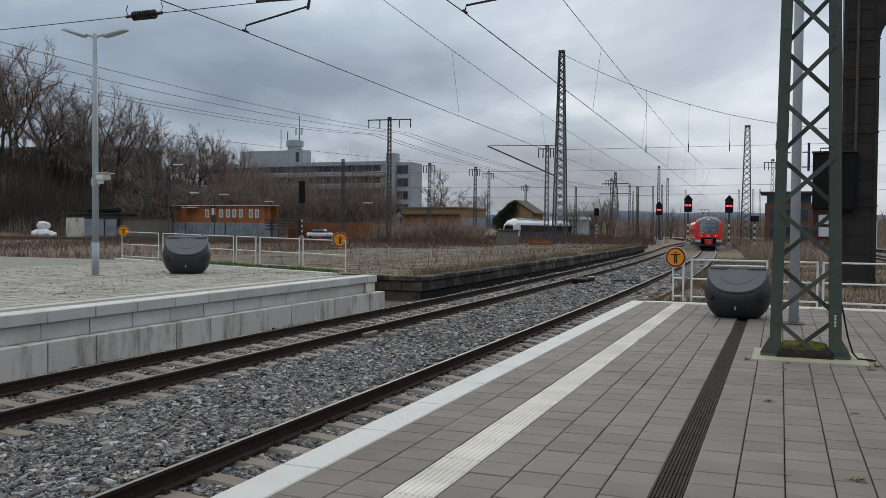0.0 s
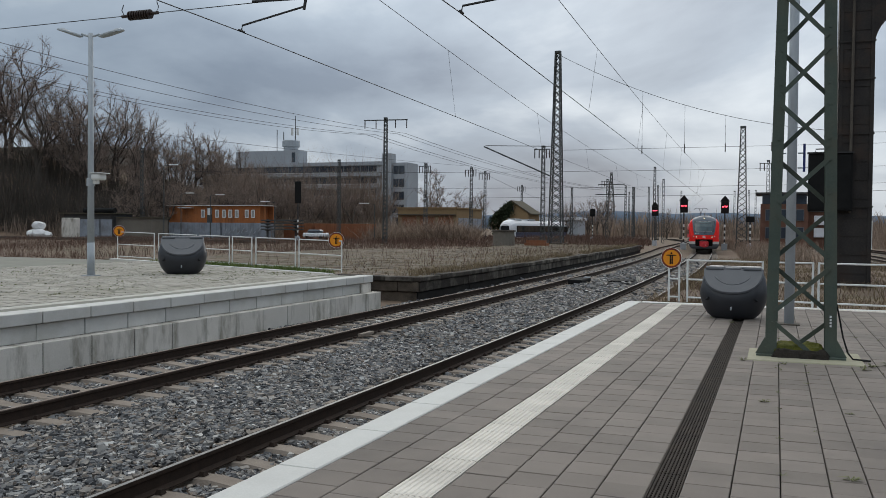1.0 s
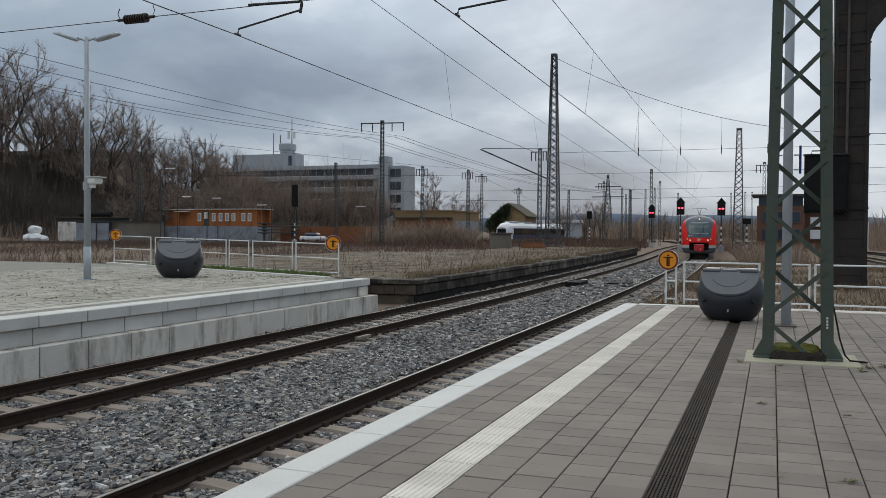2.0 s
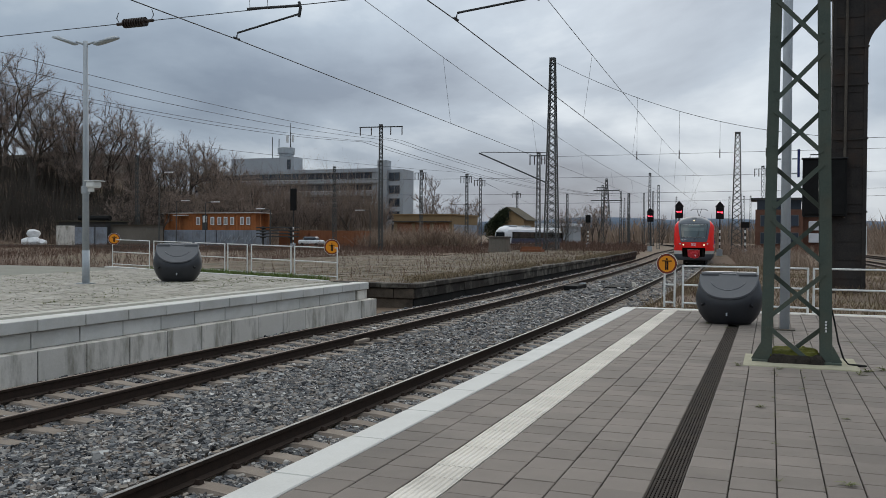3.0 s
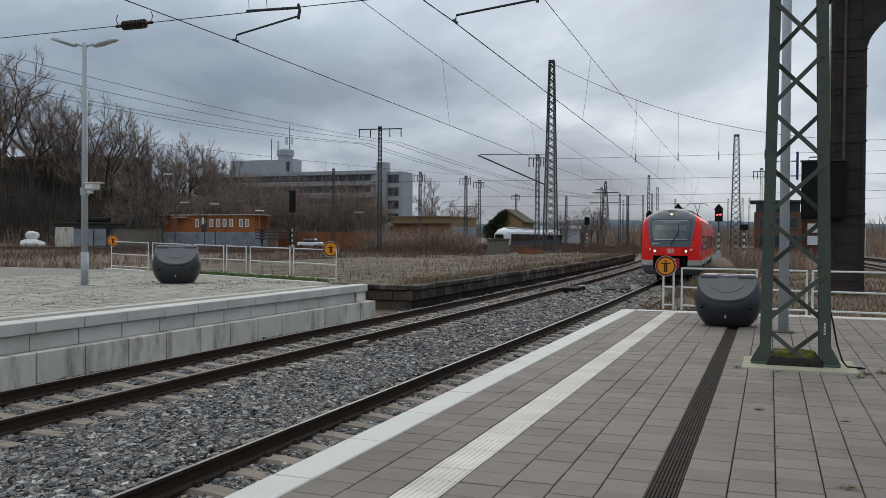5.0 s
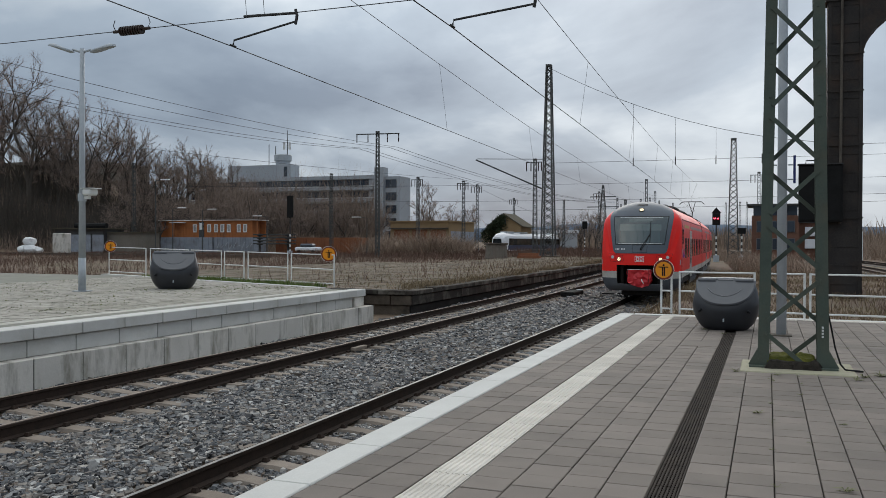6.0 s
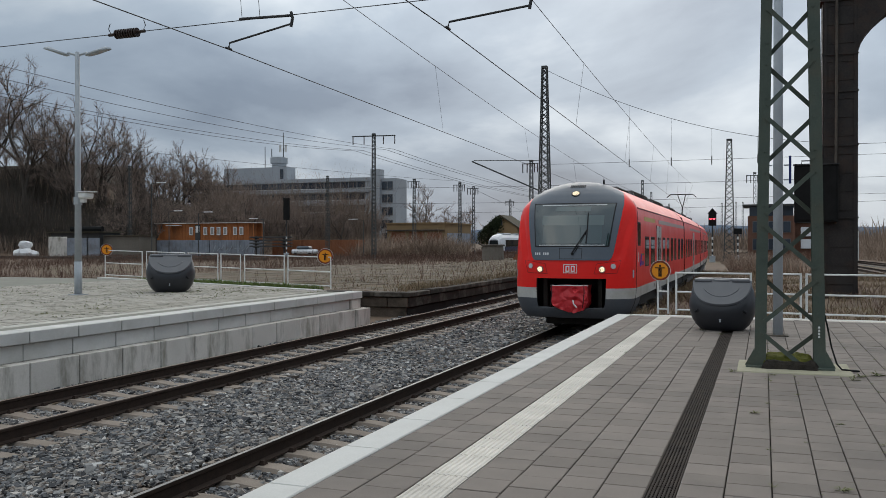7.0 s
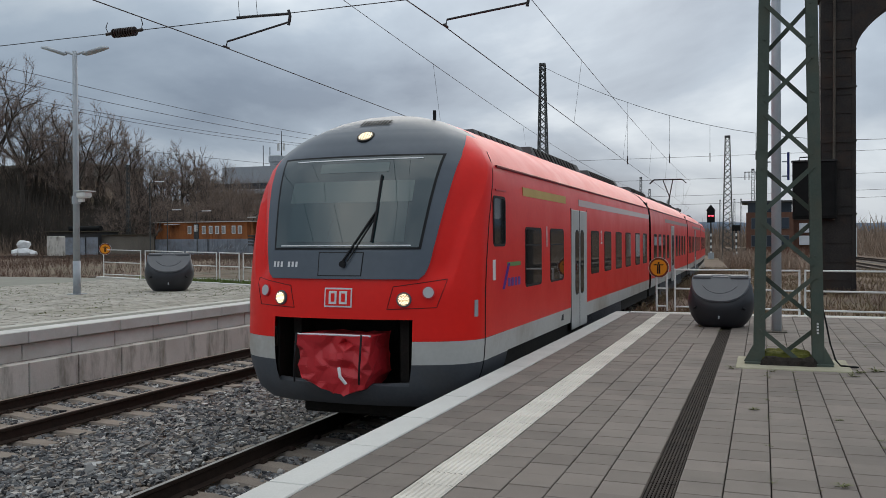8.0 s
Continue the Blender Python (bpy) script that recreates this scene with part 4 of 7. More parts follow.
def joint_moss():
    """Moss and small weeds in the joints of the platform opposite."""
    r = random.Random(31)
    vs, fs = [], []
    for i in range(210):
        cx, cy = -12.5 - r.random() ** 1.5 * 11, r.uniform(11, 23.5)
        if i < 60:
            cx, cy = -15.2 + r.gauss(0, 1.6), 21.6 + r.gauss(0, 0.8)
        for k in range(r.randint(3, 14)):
            x, y = cx + r.gauss(0, 0.07), cy + r.gauss(0, 0.30)
            a = r.uniform(0, 6.28)
            l, h = r.uniform(0.015, 0.055), r.uniform(0.004, 0.03)
            q = len(vs)
            vs += [(x, y, 0.028), (x + l * math.cos(a), y + l * math.sin(a), 0.03), (x + l * 0.5 * math.cos(a + 1), y + l * 0.5 * math.sin(a + 1), 0.03 + h)]
            fs.append((q, q + 1, q + 2))
    tagged(raw("joint_moss", vs, fs, M["weed"]), "green moss and small weeds in paving joints", "moss", kind="stuff")


joint_moss()
# ---------- the train: four coupled cars ----------
M["mask_grey"] = mat("mask_grey", (0.092, 0.110, 0.135), (0.08, 0.096, 0.118), 0.42, scale=2, fine=15, bump=0.01, coat=0.15, spec=0.35)
M["stripe_white"] = mat("stripe_light_grey", (0.46, 0.45, 0.42), (0.54, 0.53, 0.50), 0.45, scale=2, fine=20, bump=0.02, stain=(0.27, 0.225, 0.165), stain_amt=0.75, stain_scale=0.6)
M["skirt"] = mat("skirt_grey", (0.07, 0.077, 0.088), (0.095, 0.10, 0.11), 0.55, scale=3, fine=30, bump=0.05, stain=(0.08, 0.07, 0.06), stain_amt=0.5)
M["under"] = mat("underframe", (0.012, 0.011, 0.01), (0.03, 0.026, 0.022), 0.85, scale=4, fine=30, bump=0.3)
M["train_glass"] = glass("train_glass", (0.012, 0.015, 0.016))
M["windscreen"] = glass("windscreen_glass", (0.007, 0.026, 0.029), 0.015, 1.8)
M["rubber"] = mat("rubber", (0.012, 0.012, 0.013), (0.02, 0.02, 0.021), 0.6, scale=6)
M["door_grey"] = mat("door_grey", (0.42, 0.42, 0.41), (0.5, 0.5, 0.48), 0.4, scale=2, fine=20, bump=0.02, stain=(0.28, 0.26, 0.24), stain_amt=0.4)
M["yellow"] = mat("class_yellow", (0.62, 0.41, 0.13), (0.56, 0.37, 0.12), 0.45, scale=3, bump=0.0)
M["gutter"] = mat("gutter_red", (0.16, 0.008, 0.008), (0.20, 0.012, 0.010), 0.5, scale=3, bump=0.0)
M["upper_stripe"] = mat("upper_stripe", (0.52, 0.36, 0.35), (0.58, 0.42, 0.40), 0.35, scale=2, fine=20, bump=0.0, coat=0.3)
M["tarp"] = mat("red_tarpaulin", (0.66, 0.03, 0.04), (0.55, 0.024, 0.032), 0.42, scale=4, fine=30, bump=0.12, spec=0.5)
M["lens"] = glass("lamp_lens", (0.5, 0.5, 0.5), 0.1)
M["headlight"] = glow("headlight_warm", (1.0, 0.84, 0.58), 1.6)
M["reflector"] = glass("lamp_reflector", (0.36, 0.29, 0.19), 0.15)
M["headlight_top"] = glow("headlight_top", (1.0, 0.86, 0.60), 0.8)
M["white_mark"] = mat("white_marking", (0.75, 0.75, 0.75), (0.7, 0.7, 0.7), 0.5, scale=3, bump=0.0)
M["roof_grey"] = mat("roof_grey", (0.055, 0.056, 0.058), (0.085, 0.085, 0.085), 0.7, scale=2, fine=25, bump=0.2)
M["decal_blue"] = mat("decal_blue", (0.10, 0.05, 0.28), (0.12, 0.06, 0.3), 0.4, scale=3, bump=0.0)
M["decal_green"] = mat("decal_green", (0.12, 0.25, 0.08), (0.14, 0.28, 0.09), 0.4, scale=3, bump=0.0)

SECT = [(0.38, 1.20), (0.50, 1.32), (0.70, 1.41), (0.85, 1.447), (1.0, 1.458), (1.10, 1.462), (1.6, 1.463), (2.1, 1.463), (2.6, 1.458), (2.85, 1.447), (3.03, 1.415), (3.20, 1.31), (3.36, 1.145), (3.50, 0.93), (3.61, 0.68), (3.69, 0.37), (3.72, 0.08)]
# how far the nose's middle reaches ahead of the cab seam, height by height, and where its rounding begins
TIP = [(0.38, -0.42), (0.50, -0.55), (0.70, -0.60), (1.0, -0.61), (1.10, -0.61), (1.6, -0.57), (1.78, -0.54), (2.1, -0.47), (2.6, -0.30), (2.85, -0.20), (3.03, -0.11), (3.20, 0.0), (3.36, 0.14), (3.50, 0.32), (3.61, 0.52), (3.69, 0.76), (3.72, 0.92)]
ROOT = [(0.38, 0.10), (1.1, 0.12), (1.6, 0.13), (2.0, 0.19), (2.4, 0.29), (2.8, 0.45), (3.03, 0.58), (3.20, 0.70), (3.36, 0.82), (3.50, 0.91), (3.61, 0.95), (3.72, 1.0)]
NB = 1.0        # where the plain car body begins, behind the cab


def half_width(z):
    return float(np.interp(z, [a for a, _ in SECT], [b for _, b in SECT]))


def nose_len(z):
    return nose_root(z) - float(np.interp(z, [a for a, _ in TIP], [b for _, b in TIP]))


def nose_root(z):
    return float(np.interp(z, [a for a, _ in ROOT], [b for _, b in ROOT]))


def nose_bow(z):
    return float(np.interp(z, [0.38, 1.6, 2.0, 2.6, 3.1, 3.72], [2.3, 2.25, 2.3, 2.5, 2.5, 2.5]))


def crease(z):
    """The share of the half width at which the fold of the corner panel runs."""
    return float(np.interp(z, [1.78, 2.72, 2.95], [0.83, 0.975, 0.985]))


def nose_point(f, z, off=0.0):
    """A point of the nose: f is the share of the half width there, z the height over the rail; off lifts it off the skin."""
    n = nose_bow(z)
    w, l = half_width(z) + off * 0.6, nose_len(z) + off
    k = max(0.0, 1 - abs(f) ** n) ** (1 / n)
    # the corner panel is folded in ahead of the crease
    d = crease(z) - abs(f)
    fold = 0.0
    if 0 < d < 0.2 and 1.70 < z < 3.1:
        fold = min(1.0, d / 0.035) * (1 - max(0.0, d - 0.035) / 0.165) * min(1.0, (z - 1.70) / 0.15) * min(1.0, (3.1 - z) / 0.5)
    return Vector((w * f * (1 - 0.036 * fold), nose_root(z) - l * k + 0.065 * fold, z))


def skin_share(y, z):
    """The share of the half width at which the nose passes y."""
    n = nose_bow(z)
    return max(0.0, 1 - min(1.0, max(0.0, (nose_root(z) - y) / nose_len(z))) ** n) ** (1 / n)


FR = [0, 0.15, 0.3, 0.45, 0.57, 0.64, 0.70, 0.75, 0.795, 0.83, 0.85, 0.88, 0.91, 0.94, 0.965, 0.985, 0.995, 1.0]


def nose_skin(name, zs, material, root, hole=None, label="", side=0):
    verts, faces = [], []
    for z in zs:
        # one column of the sheet follows the crease
        c = crease(z)
        half = [f if z < 1.4 else f + (c - 0.83) * (f / 0.83 if f < 0.83 else (1 - f) / 0.17) for f in FR]
        row = [nose_point(-f, z) for f in half[::-1]] + [nose_point(f, z) for f in half[1:]]
        w = half_width(z)
        b = min(nose_root(z) + 0.06, NB - 0.01 * (3.75 - z))
        verts += [(-w, NB, z), (-w, b, z)] + [tuple(p) for p in row] + [(w, b, z), (w, NB, z)]
    mid = [1.0, 1.0] + FR[::-1] + FR[1:] + [1.0, 1.0]
    n = len(mid)
    for j in range(len(zs) - 1):
        zc = (zs[j] + zs[j + 1]) / 2
        for i in range(n - 1):
            fc = (mid[i] + mid[i + 1]) / 2
            if hole and fc < 0.57 and hole[0] < zc < hole[1]:
                continue
            if side and (i - (n - 1) / 2 + 0.5) * side < 0:
                continue
            faces.append((j * n + i, j * n + i + 1, (j + 1) * n + i + 1, (j + 1) * n + i))
    used = sorted({v for q in faces for v in q})
    at = {v: k for k, v in enumerate(used)}
    return raw(name, [verts[v] for v in used], [tuple(at[v] for v in q) for q in faces], material, root, label, smooth=True)


def nose_patch(name, z0, z1, hw, off, material, root, label="", xc=0.0, nz=14, nx=16, smooth=True):
    """A sheet laid on the nose between two heights; hw(z) is its half width in metres."""
    verts, faces = [], []
    for j in range(nz + 1):
        z = z0 + (z1 - z0) * j / nz
        w = half_width(z)
        for i in range(nx + 1):
            x = xc + hw(z) * (2 * i / nx - 1)
            verts.append(tuple(nose_point(max(-0.999, min(0.999, x / w)), z, off)))
    n = nx + 1
    for j in range(nz):
        for i in range(nx):
            faces.append((j * n + i, j * n + i + 1, (j + 1) * n + i + 1, (j + 1) * n + i))
    return raw(name, verts, faces, material, root, label, smooth)


def body_skin(name, prof, y0, y1, material, root, label=""):
    """A closed-ended length of side wall or roof from a list of (x, z)."""
    n = len(prof)
    steps = [y0, y1]
    verts = [(x, y, z) for y in steps for x, z in prof]
    faces = [(i, i + 1, n + i + 1, n + i) for i in range(n - 1)]
    return raw(name, verts, faces, material, root, label, smooth=True)


def side_box(name, s, y0, y1, z0, z1, t, material, root, label="", w=None):
    """A thin panel on the side wall; s is the side, t how far it stands out."""
    x = (w or half_width((z0 + z1) / 2)) * s
    a, b = sorted((x - s * 0.01, x + s * t))
    return part(name, bx(a, b, y0, y1, z0, z1), material, root, label)


def round_plate(xa, xb, y0, y1, z0, z1, r):
    """An upright plate between two x, with round corners."""
    bm = bmesh.new()
    pts = []
    for cy, cz, a0 in ((y1 - r, z1 - r, 0.0), (y0 + r, z1 - r, 90.0), (y0 + r, z0 + r, 180.0), (y1 - r, z0 + r, 270.0)):
        pts += [(cy + r * math.cos(radians(a0 + k * 22.5)), cz + r * math.sin(radians(a0 + k * 22.5))) for k in range(5)]
    lo = [bm.verts.new((xa, y, z)) for y, z in pts]
    hi = [bm.verts.new((xb, y, z)) for y, z in pts]
    bm.faces.new(lo[::-1]); bm.faces.new(hi)
    for k in range(len(pts)):
        m = (k + 1) % len(pts)
        bm.faces.new((lo[k], lo[m], hi[m], hi[k]))
    return bm


def side_window(root, s, y0, y1, z0=1.57, z1=2.34):
    w = part("window", round_plate(*sorted((s * 1.45, s * 1.468)), y0, y1, z0, z1, 0.07), M["rubber"], root)
    part("pane", round_plate(*sorted((s * 1.462, s * 1.4705)), y0 + 0.03, y1 - 0.03, z0 + 0.03, z1 - 0.03, 0.05), M["train_glass"], w)
    if y1 - y0 > 0.85:
        part("transom", bx(*sorted((s * 1.468, s * 1.4725)), y0 + 0.03, y1 - 0.03, z1 - 0.24, z1 - 0.22), M["rubber"], w)


def side_door(root, s, y0):
    for k in (0, 1):
        a = y0 + k * 0.645
        d = part("door", bx(*sorted((s * 1.445, s * 1.472)), a + 0.006, a + 0.635, 0.74, 2.66, bev=0.008), M["door_grey"], root, "light grey sliding door leaf")
        x0 = a + (0.30 if k == 0 else 0.08)
        part("pane_seal", round_plate(*sorted((s * 1.466, s * 1.474)), x0 - 0.02, x0 + 0.28, 1.28, 2.34, 0.10), M["rubber"], d)
        part("pane", round_plate(*sorted((s * 1.468, s * 1.4765)), x0, x0 + 0.26, 1.30, 2.32, 0.085), M["train_glass"], d)
    part("door_gap", bx(*sorted((s * 1.44, s * 1.4745)), y0 + 0.636, y0 + 0.650, 0.74, 2.66), M["rubber"], root)
    for a in (y0 - 0.008, y0 + 1.282):
        part("door_seam", bx(*sorted((s * 1.44, s * 1.4655)), a, a + 0.012, 0.74, 2.68), M["rubber"], root)


def bogie(root, y):
    b = part("bogie", box(box(bx(-1.05, -0.90, y - 1.6, y + 1.6, 0.45, 0.62, bev=0.02), 0.90, 1.05, y - 1.6, y + 1.6, 0.45, 0.62), -0.9, 0.9, y - 0.3, y + 0.3, 0.4, 0.65), M["under"], root)
    for yy in (y - 1.15, y + 1.15):
        w = new("wheelset")
        w.parent = root
        w.matrix_basis = pose(0, yy, 0.42)
        for s in (-1, 1):
            bm = bmesh.new()
            n = 20
            rings = []
            for x, r in ((s * 0.69, 0.10), (s * 0.69, 0.45), (s * 0.72, 0.42), (s * 0.80, 0.42), (s * 0.80, 0.34), (s * 0.77, 0.30), (s * 0.79, 0.10)):
                rings.append([bm.verts.new((x, r * math.cos(2 * math.pi * i / n), r * math.sin(2 * math.pi * i / n))) for i in range(n)])
            for p, q in zip(rings, rings[1:]):
                for i in range(n):
                    bm.faces.new((p[i], p[(i + 1) % n], q[(i + 1) % n], q[i]))
            bm.faces.new(rings[-1])
            part("wheel", bm, M["under"], w)
        part("axle", tube(bmesh.new(), [(-0.7, 0, 0), (0.7, 0, 0)], 0.09, 10), M["under"], w)
        WHEELS.append((w, yy))


WHEELS = []


def profile(z0, z1, s):
    zs = [z for z, _ in SECT if z0 < z < z1]
    return [(s * half_width(z), z) for z in [z0] + zs + [z1]]


def car_shell(root, y0, y1):
    for s in (-1, 1):
        body_skin("side_wall", profile(1.10, 3.03, s), y0, y1, M["red"], root)
        body_skin("sill_stripe", profile(0.86, 1.10, s), y0, y1, M["stripe_white"], root, "dirty light grey stripe along the sill")
        part("roof_gutter", bx(*sorted((s * 1.405, s * 1.432)), y0 - (0.36 if y0 == NB else 0.0), y1, 3.015, 3.04), M["gutter"], root)
        side_box("upper_line", s, y0 + (4.3 if y0 < 2 else 0), y1, 2.735, 2.845, 0.004, M["upper_stripe"], root, w=1.452)
    roof = [(-half_width(z), z) for z in (3.03, 3.20, 3.36, 3.50, 3.61, 3.69, 3.72)] + [(half_width(z), z) for z in (3.72, 3.69, 3.61, 3.50, 3.36, 3.20, 3.03)]
    body_skin("roof", roof, y0, y1, M["red"], root)
    part("floor_frame", bx(-1.40, 1.40, y0, y1, 0.62, 0.86), M["under"], root)
    part("end_wall", bx(-1.36, 1.36, y1 - 0.06, y1 - 0.01, 0.86, 3.2), M["under"], root)


def roof_units(root, spans):
    for a, b, h, w in spans:
        bm = bmesh.new()
        v = [bm.verts.new(p) for p in ((-w, a, 3.35), (w, a, 3.35), (w, b, 3.35), (-w, b, 3.35), (-w * 0.8, a + 0.25, 3.55 + h), (w * 0.8, a + 0.25, 3.55 + h), (w * 0.8, b - 0.25, 3.55 + h), (-w * 0.8, b - 0.25, 3.55 + h))]
        for f in BOX_F:
            bm.faces.new([v[i] for i in f])
        u = part("roof_unit", bm, M["roof_grey"], root, "dark grey roof equipment fairing")
        k = int((b - a - 0.8) / 0.28)
        for i in range(k):
            y = a + 0.45 + i * 0.28
            for s in (-1, 1):
                bm = bmesh.new()
                bar(bm, (s * w * 0.985, y, 3.40), (s * w * 0.81, y, 3.53 + h), 0.12, 0.03)
                part("louvre", bm, M["under"], u)


def cab(root):
    nose_skin("nose_skirt", [0.38, 0.50, 0.62, 0.74, 0.85], M["skirt"], root, (0.62, 1.33))
    for s in (-1, 1):
        nose_skin("nose_stripe", [0.852, 0.93, 1.02, 1.10], M["stripe_white"], root, (0.62, 1.33), side=s)
    nose_skin("nose_shell", [1.102, 1.2, 1.33, 1.45, 1.6, 1.70, 1.78, 1.86, 1.95, 2.03, 2.1, 2.2, 2.3, 2.4, 2.5, 2.6, 2.7, 2.78, 2.85, 2.94, 3.03, 3.12, 3.2, 3.28, 3.36, 3.40], M["red"], root, (0.62, 1.33))
    nose_skin("nose_top", [3.402, 3.46, 3.52, 3.57, 3.61, 3.65, 3.69, 3.72], M["mask_grey"], root)

    def mask_w(z):
        return float(np.interp(z, [1.76, 1.82, 1.95, 2.2, 2.8, 3.1, 3.25, 3.4, 3.71], [0.88, 0.95, 0.99, 1.03, 1.12, 1.155, 1.135, half_width(3.4) * 0.99, half_width(3.71) * 0.99]))
    nose_patch("front_mask", 1.76, 3.46, mask_w, 0.022, M["mask_grey"], root, "dark grey front mask round the windscreen", nz=34, nx=24)
    nose_patch("windscreen_surround", 2.078, 3.142, lambda z: 0.884 + 0.12 * (z - 2.06) / 1.1, 0.027, M["rubber"], root)
    nose_patch("windscreen", 2.10, 3.12, lambda z: 0.86 + 0.11 * (z - 2.1), 0.031, M["windscreen"], root, "large curved windscreen reflecting the sky")
    nose_patch("heating_strip", 2.115, 2.128, lambda z: 0.78, 0.036, M["white_mark"], root, nz=1)
    nose_patch("heating_strip", 3.085, 3.098, lambda z: 0.78, 0.036, M["white_mark"], root, nz=1)
    # paler sheets on the glass: cab interior with cloud reflection painted in
    nose_patch("blind", 2.60, 2.84, lambda z: 0.74, 0.034, M["blind"], root, nz=6)
    nose_patch("blind", 2.94, 3.05, lambda z: 0.42, 0.034, M["blind"], root, nz=3)
    nose_patch("desk_panel", 2.16, 2.60, lambda z: 0.70, 0.0335, M["desk_sheen"], root, nz=6)
    nose_patch("hatch", 1.80, 2.04, lambda z: 0.25 + 0.04 * (z - 1.8), 0.026, M["mask_grey"], root, nz=3, nx=6)
    nose_patch("hatch_gap", 1.79, 2.05, lambda z: 0.262 + 0.04 * (z - 1.8), 0.024, M["rubber"], root, nz=3, nx=6)
    for i in range(9):
        nose_patch("vent_slot", 3.54, 3.615, lambda z: 0.014, 0.024, M["rubber"], root, xc=-0.17 + i * 0.0425, nz=2, nx=1)

    def lamp(name, x, z, r, m, depth=0.03, ring=M["mask_grey"]):
        p = nose_point(x / half_width(z), z, 0.01)
        q = nose_point((x + 0.02) / half_width(z), z, 0.01)
        u = nose_point(x / half_width(z + 0.02), z + 0.02, 0.01)
        nrm = (q - p).cross(u - p).normalized()
        if nrm.y > 0:
            nrm = -nrm
        bm = bmesh.new()
        tube(bm, [p - nrm * 0.03, p + nrm * 0.012], r * 1.18, 24)
        o = part(name, bm, ring, root)
        bm = bmesh.new()
        tube(bm, [p, p + nrm * 0.018], r, 24)
        part("lamp_lens", bm, M["reflector"] if m in (M["headlight"], M["headlight_top"]) else m, o)
        if m in (M["headlight"], M["headlight_top"]):
            e1 = (q - p).normalized()
            e2 = nrm.cross(e1).normalized()
            bm = bmesh.new()
            for i in range(-4, 5):
                for j in range(-4, 5):
                    a, b = (i + 0.5 * (j % 2)) * r * 0.225, j * r * 0.2
                    if math.hypot(a, b) < r * 0.9:
                        c = p + e1 * a + e2 * b
                        tube(bm, [c + nrm * 0.018, c + nrm * 0.023], r * 0.082, 6)
            tagged(part("light_diodes", bm, m, o, "cluster of small warm white diodes"), kind="stuff")
        return o
    for s in (-1, 1):
        lamp("headlight", s * 0.74, 1.545, 0.068, M["headlight"])
        lamp("marker_light", s * 0.985, 1.62, 0.058, M["lens"], ring=M["tarp"])
        # thin joint lines round the lamp panel
        for a, b in (((0.56, 1.44), (0.62, 1.68)), ((0.62, 1.68), (1.17, 1.76)), ((1.17, 1.76), (1.07, 1.46)), ((1.07, 1.46), (0.56, 1.44))):
            pts = []
            for i in range(9):
                x, z = a[0] + (b[0] - a[0]) * i / 8, a[1] + (b[1] - a[1]) * i / 8
                pts.append(nose_point(s * x / half_width(z), z, 0.002))
            part("panel_joint", tube(bmesh.new(), pts, 0.0035, 4), M["rubber"], root)
    lamp("top_light", 0.0, 3.375, 0.092, M["headlight_top"], ring=M["rubber"])
    # badge: white plate, red field, white bars
    nose_patch("badge", 1.455, 1.665, lambda z: 0.165, 0.010, M["white_mark"], root, "white framed red maker's badge", nz=4, nx=8)
    nose_patch("badge_field", 1.472, 1.648, lambda z: 0.150, 0.013, M["red"], root, nz=4, nx=8)
    for xc in (-0.062, 0.062):
        nose_patch("badge_bar", 1.49, 1.63, lambda z: 0.047, 0.016, M["white_mark"], root, xc=xc, nz=3, nx=3)
        nose_patch("badge_hole", 1.515, 1.605, lambda z: 0.022, 0.019, M["red"], root, xc=xc + 0.002, nz=2, nx=2)
    for i in range(8):
        if i not in (3, 7):
            nose_patch("number_bar", 1.885, 1.945, lambda z: 0.015, 0.026, M["white_mark"], root, xc=-0.86 + i * 0.052, nz=1, nx=1)
    # recess with coupler under a red cover
    part("recess", box(box(box(box(bx(-0.84, 0.84, 0.30, 0.34, 0.55, 1.36), -0.84, 0.84, -0.42, 0.34, 1.335, 1.36), -0.84, 0.84, -0.36, 0.34, 0.55, 0.58), -0.86, -0.835, -0.40, 0.34, 0.55, 1.36), 0.835, 0.86, -0.40, 0.34, 0.55, 1.36), M["under"], root, "black recess behind the coupler")
    part("bumper_bar", tube(bmesh.new(), [(-0.82, -0.38, 0.60), (-0.3, -0.50, 0.58), (0.3, -0.50, 0.58), (0.82, -0.38, 0.60)], 0.05, 10), M["skirt"], root)
    for s in (-1, 1):
        part("stay", bx(s * 0.66 - 0.05, s * 0.66 + 0.05, -0.3, -0.05, 0.62, 1.3), M["under"], root)
    bm = bmesh.new()
    nx, nz, ny = 9, 7, 4
    grid = {}
    r = random.Random(11)

    def cover(u, v, w):
        """Stiff sheet folded into irregular planes; each point is thrown once."""
        key = (round(u, 4), round(v, 4), round(w, 4))
        if key not in grid:
            x, z, y = -0.43 + 0.86 * u, 0.56 + 0.60 * v, -0.72 + 0.55 * w
            low = max(0.0, 1 - v / 0.3)
            x *= 1 - 0.24 * low
            z += 0.10 * low * (3.0 * (u - 0.6) ** 2 - 0.3)
            firm = 0.35 if v > 0.99 else 1.0
            grid[key] = Vector((x + firm * r.gauss(0, 0.010), y + firm * r.gauss(0, 0.019) + 0.06 * (1 - v) * (1 - w), z + firm * r.gauss(0, 0.012)))
        return grid[key]
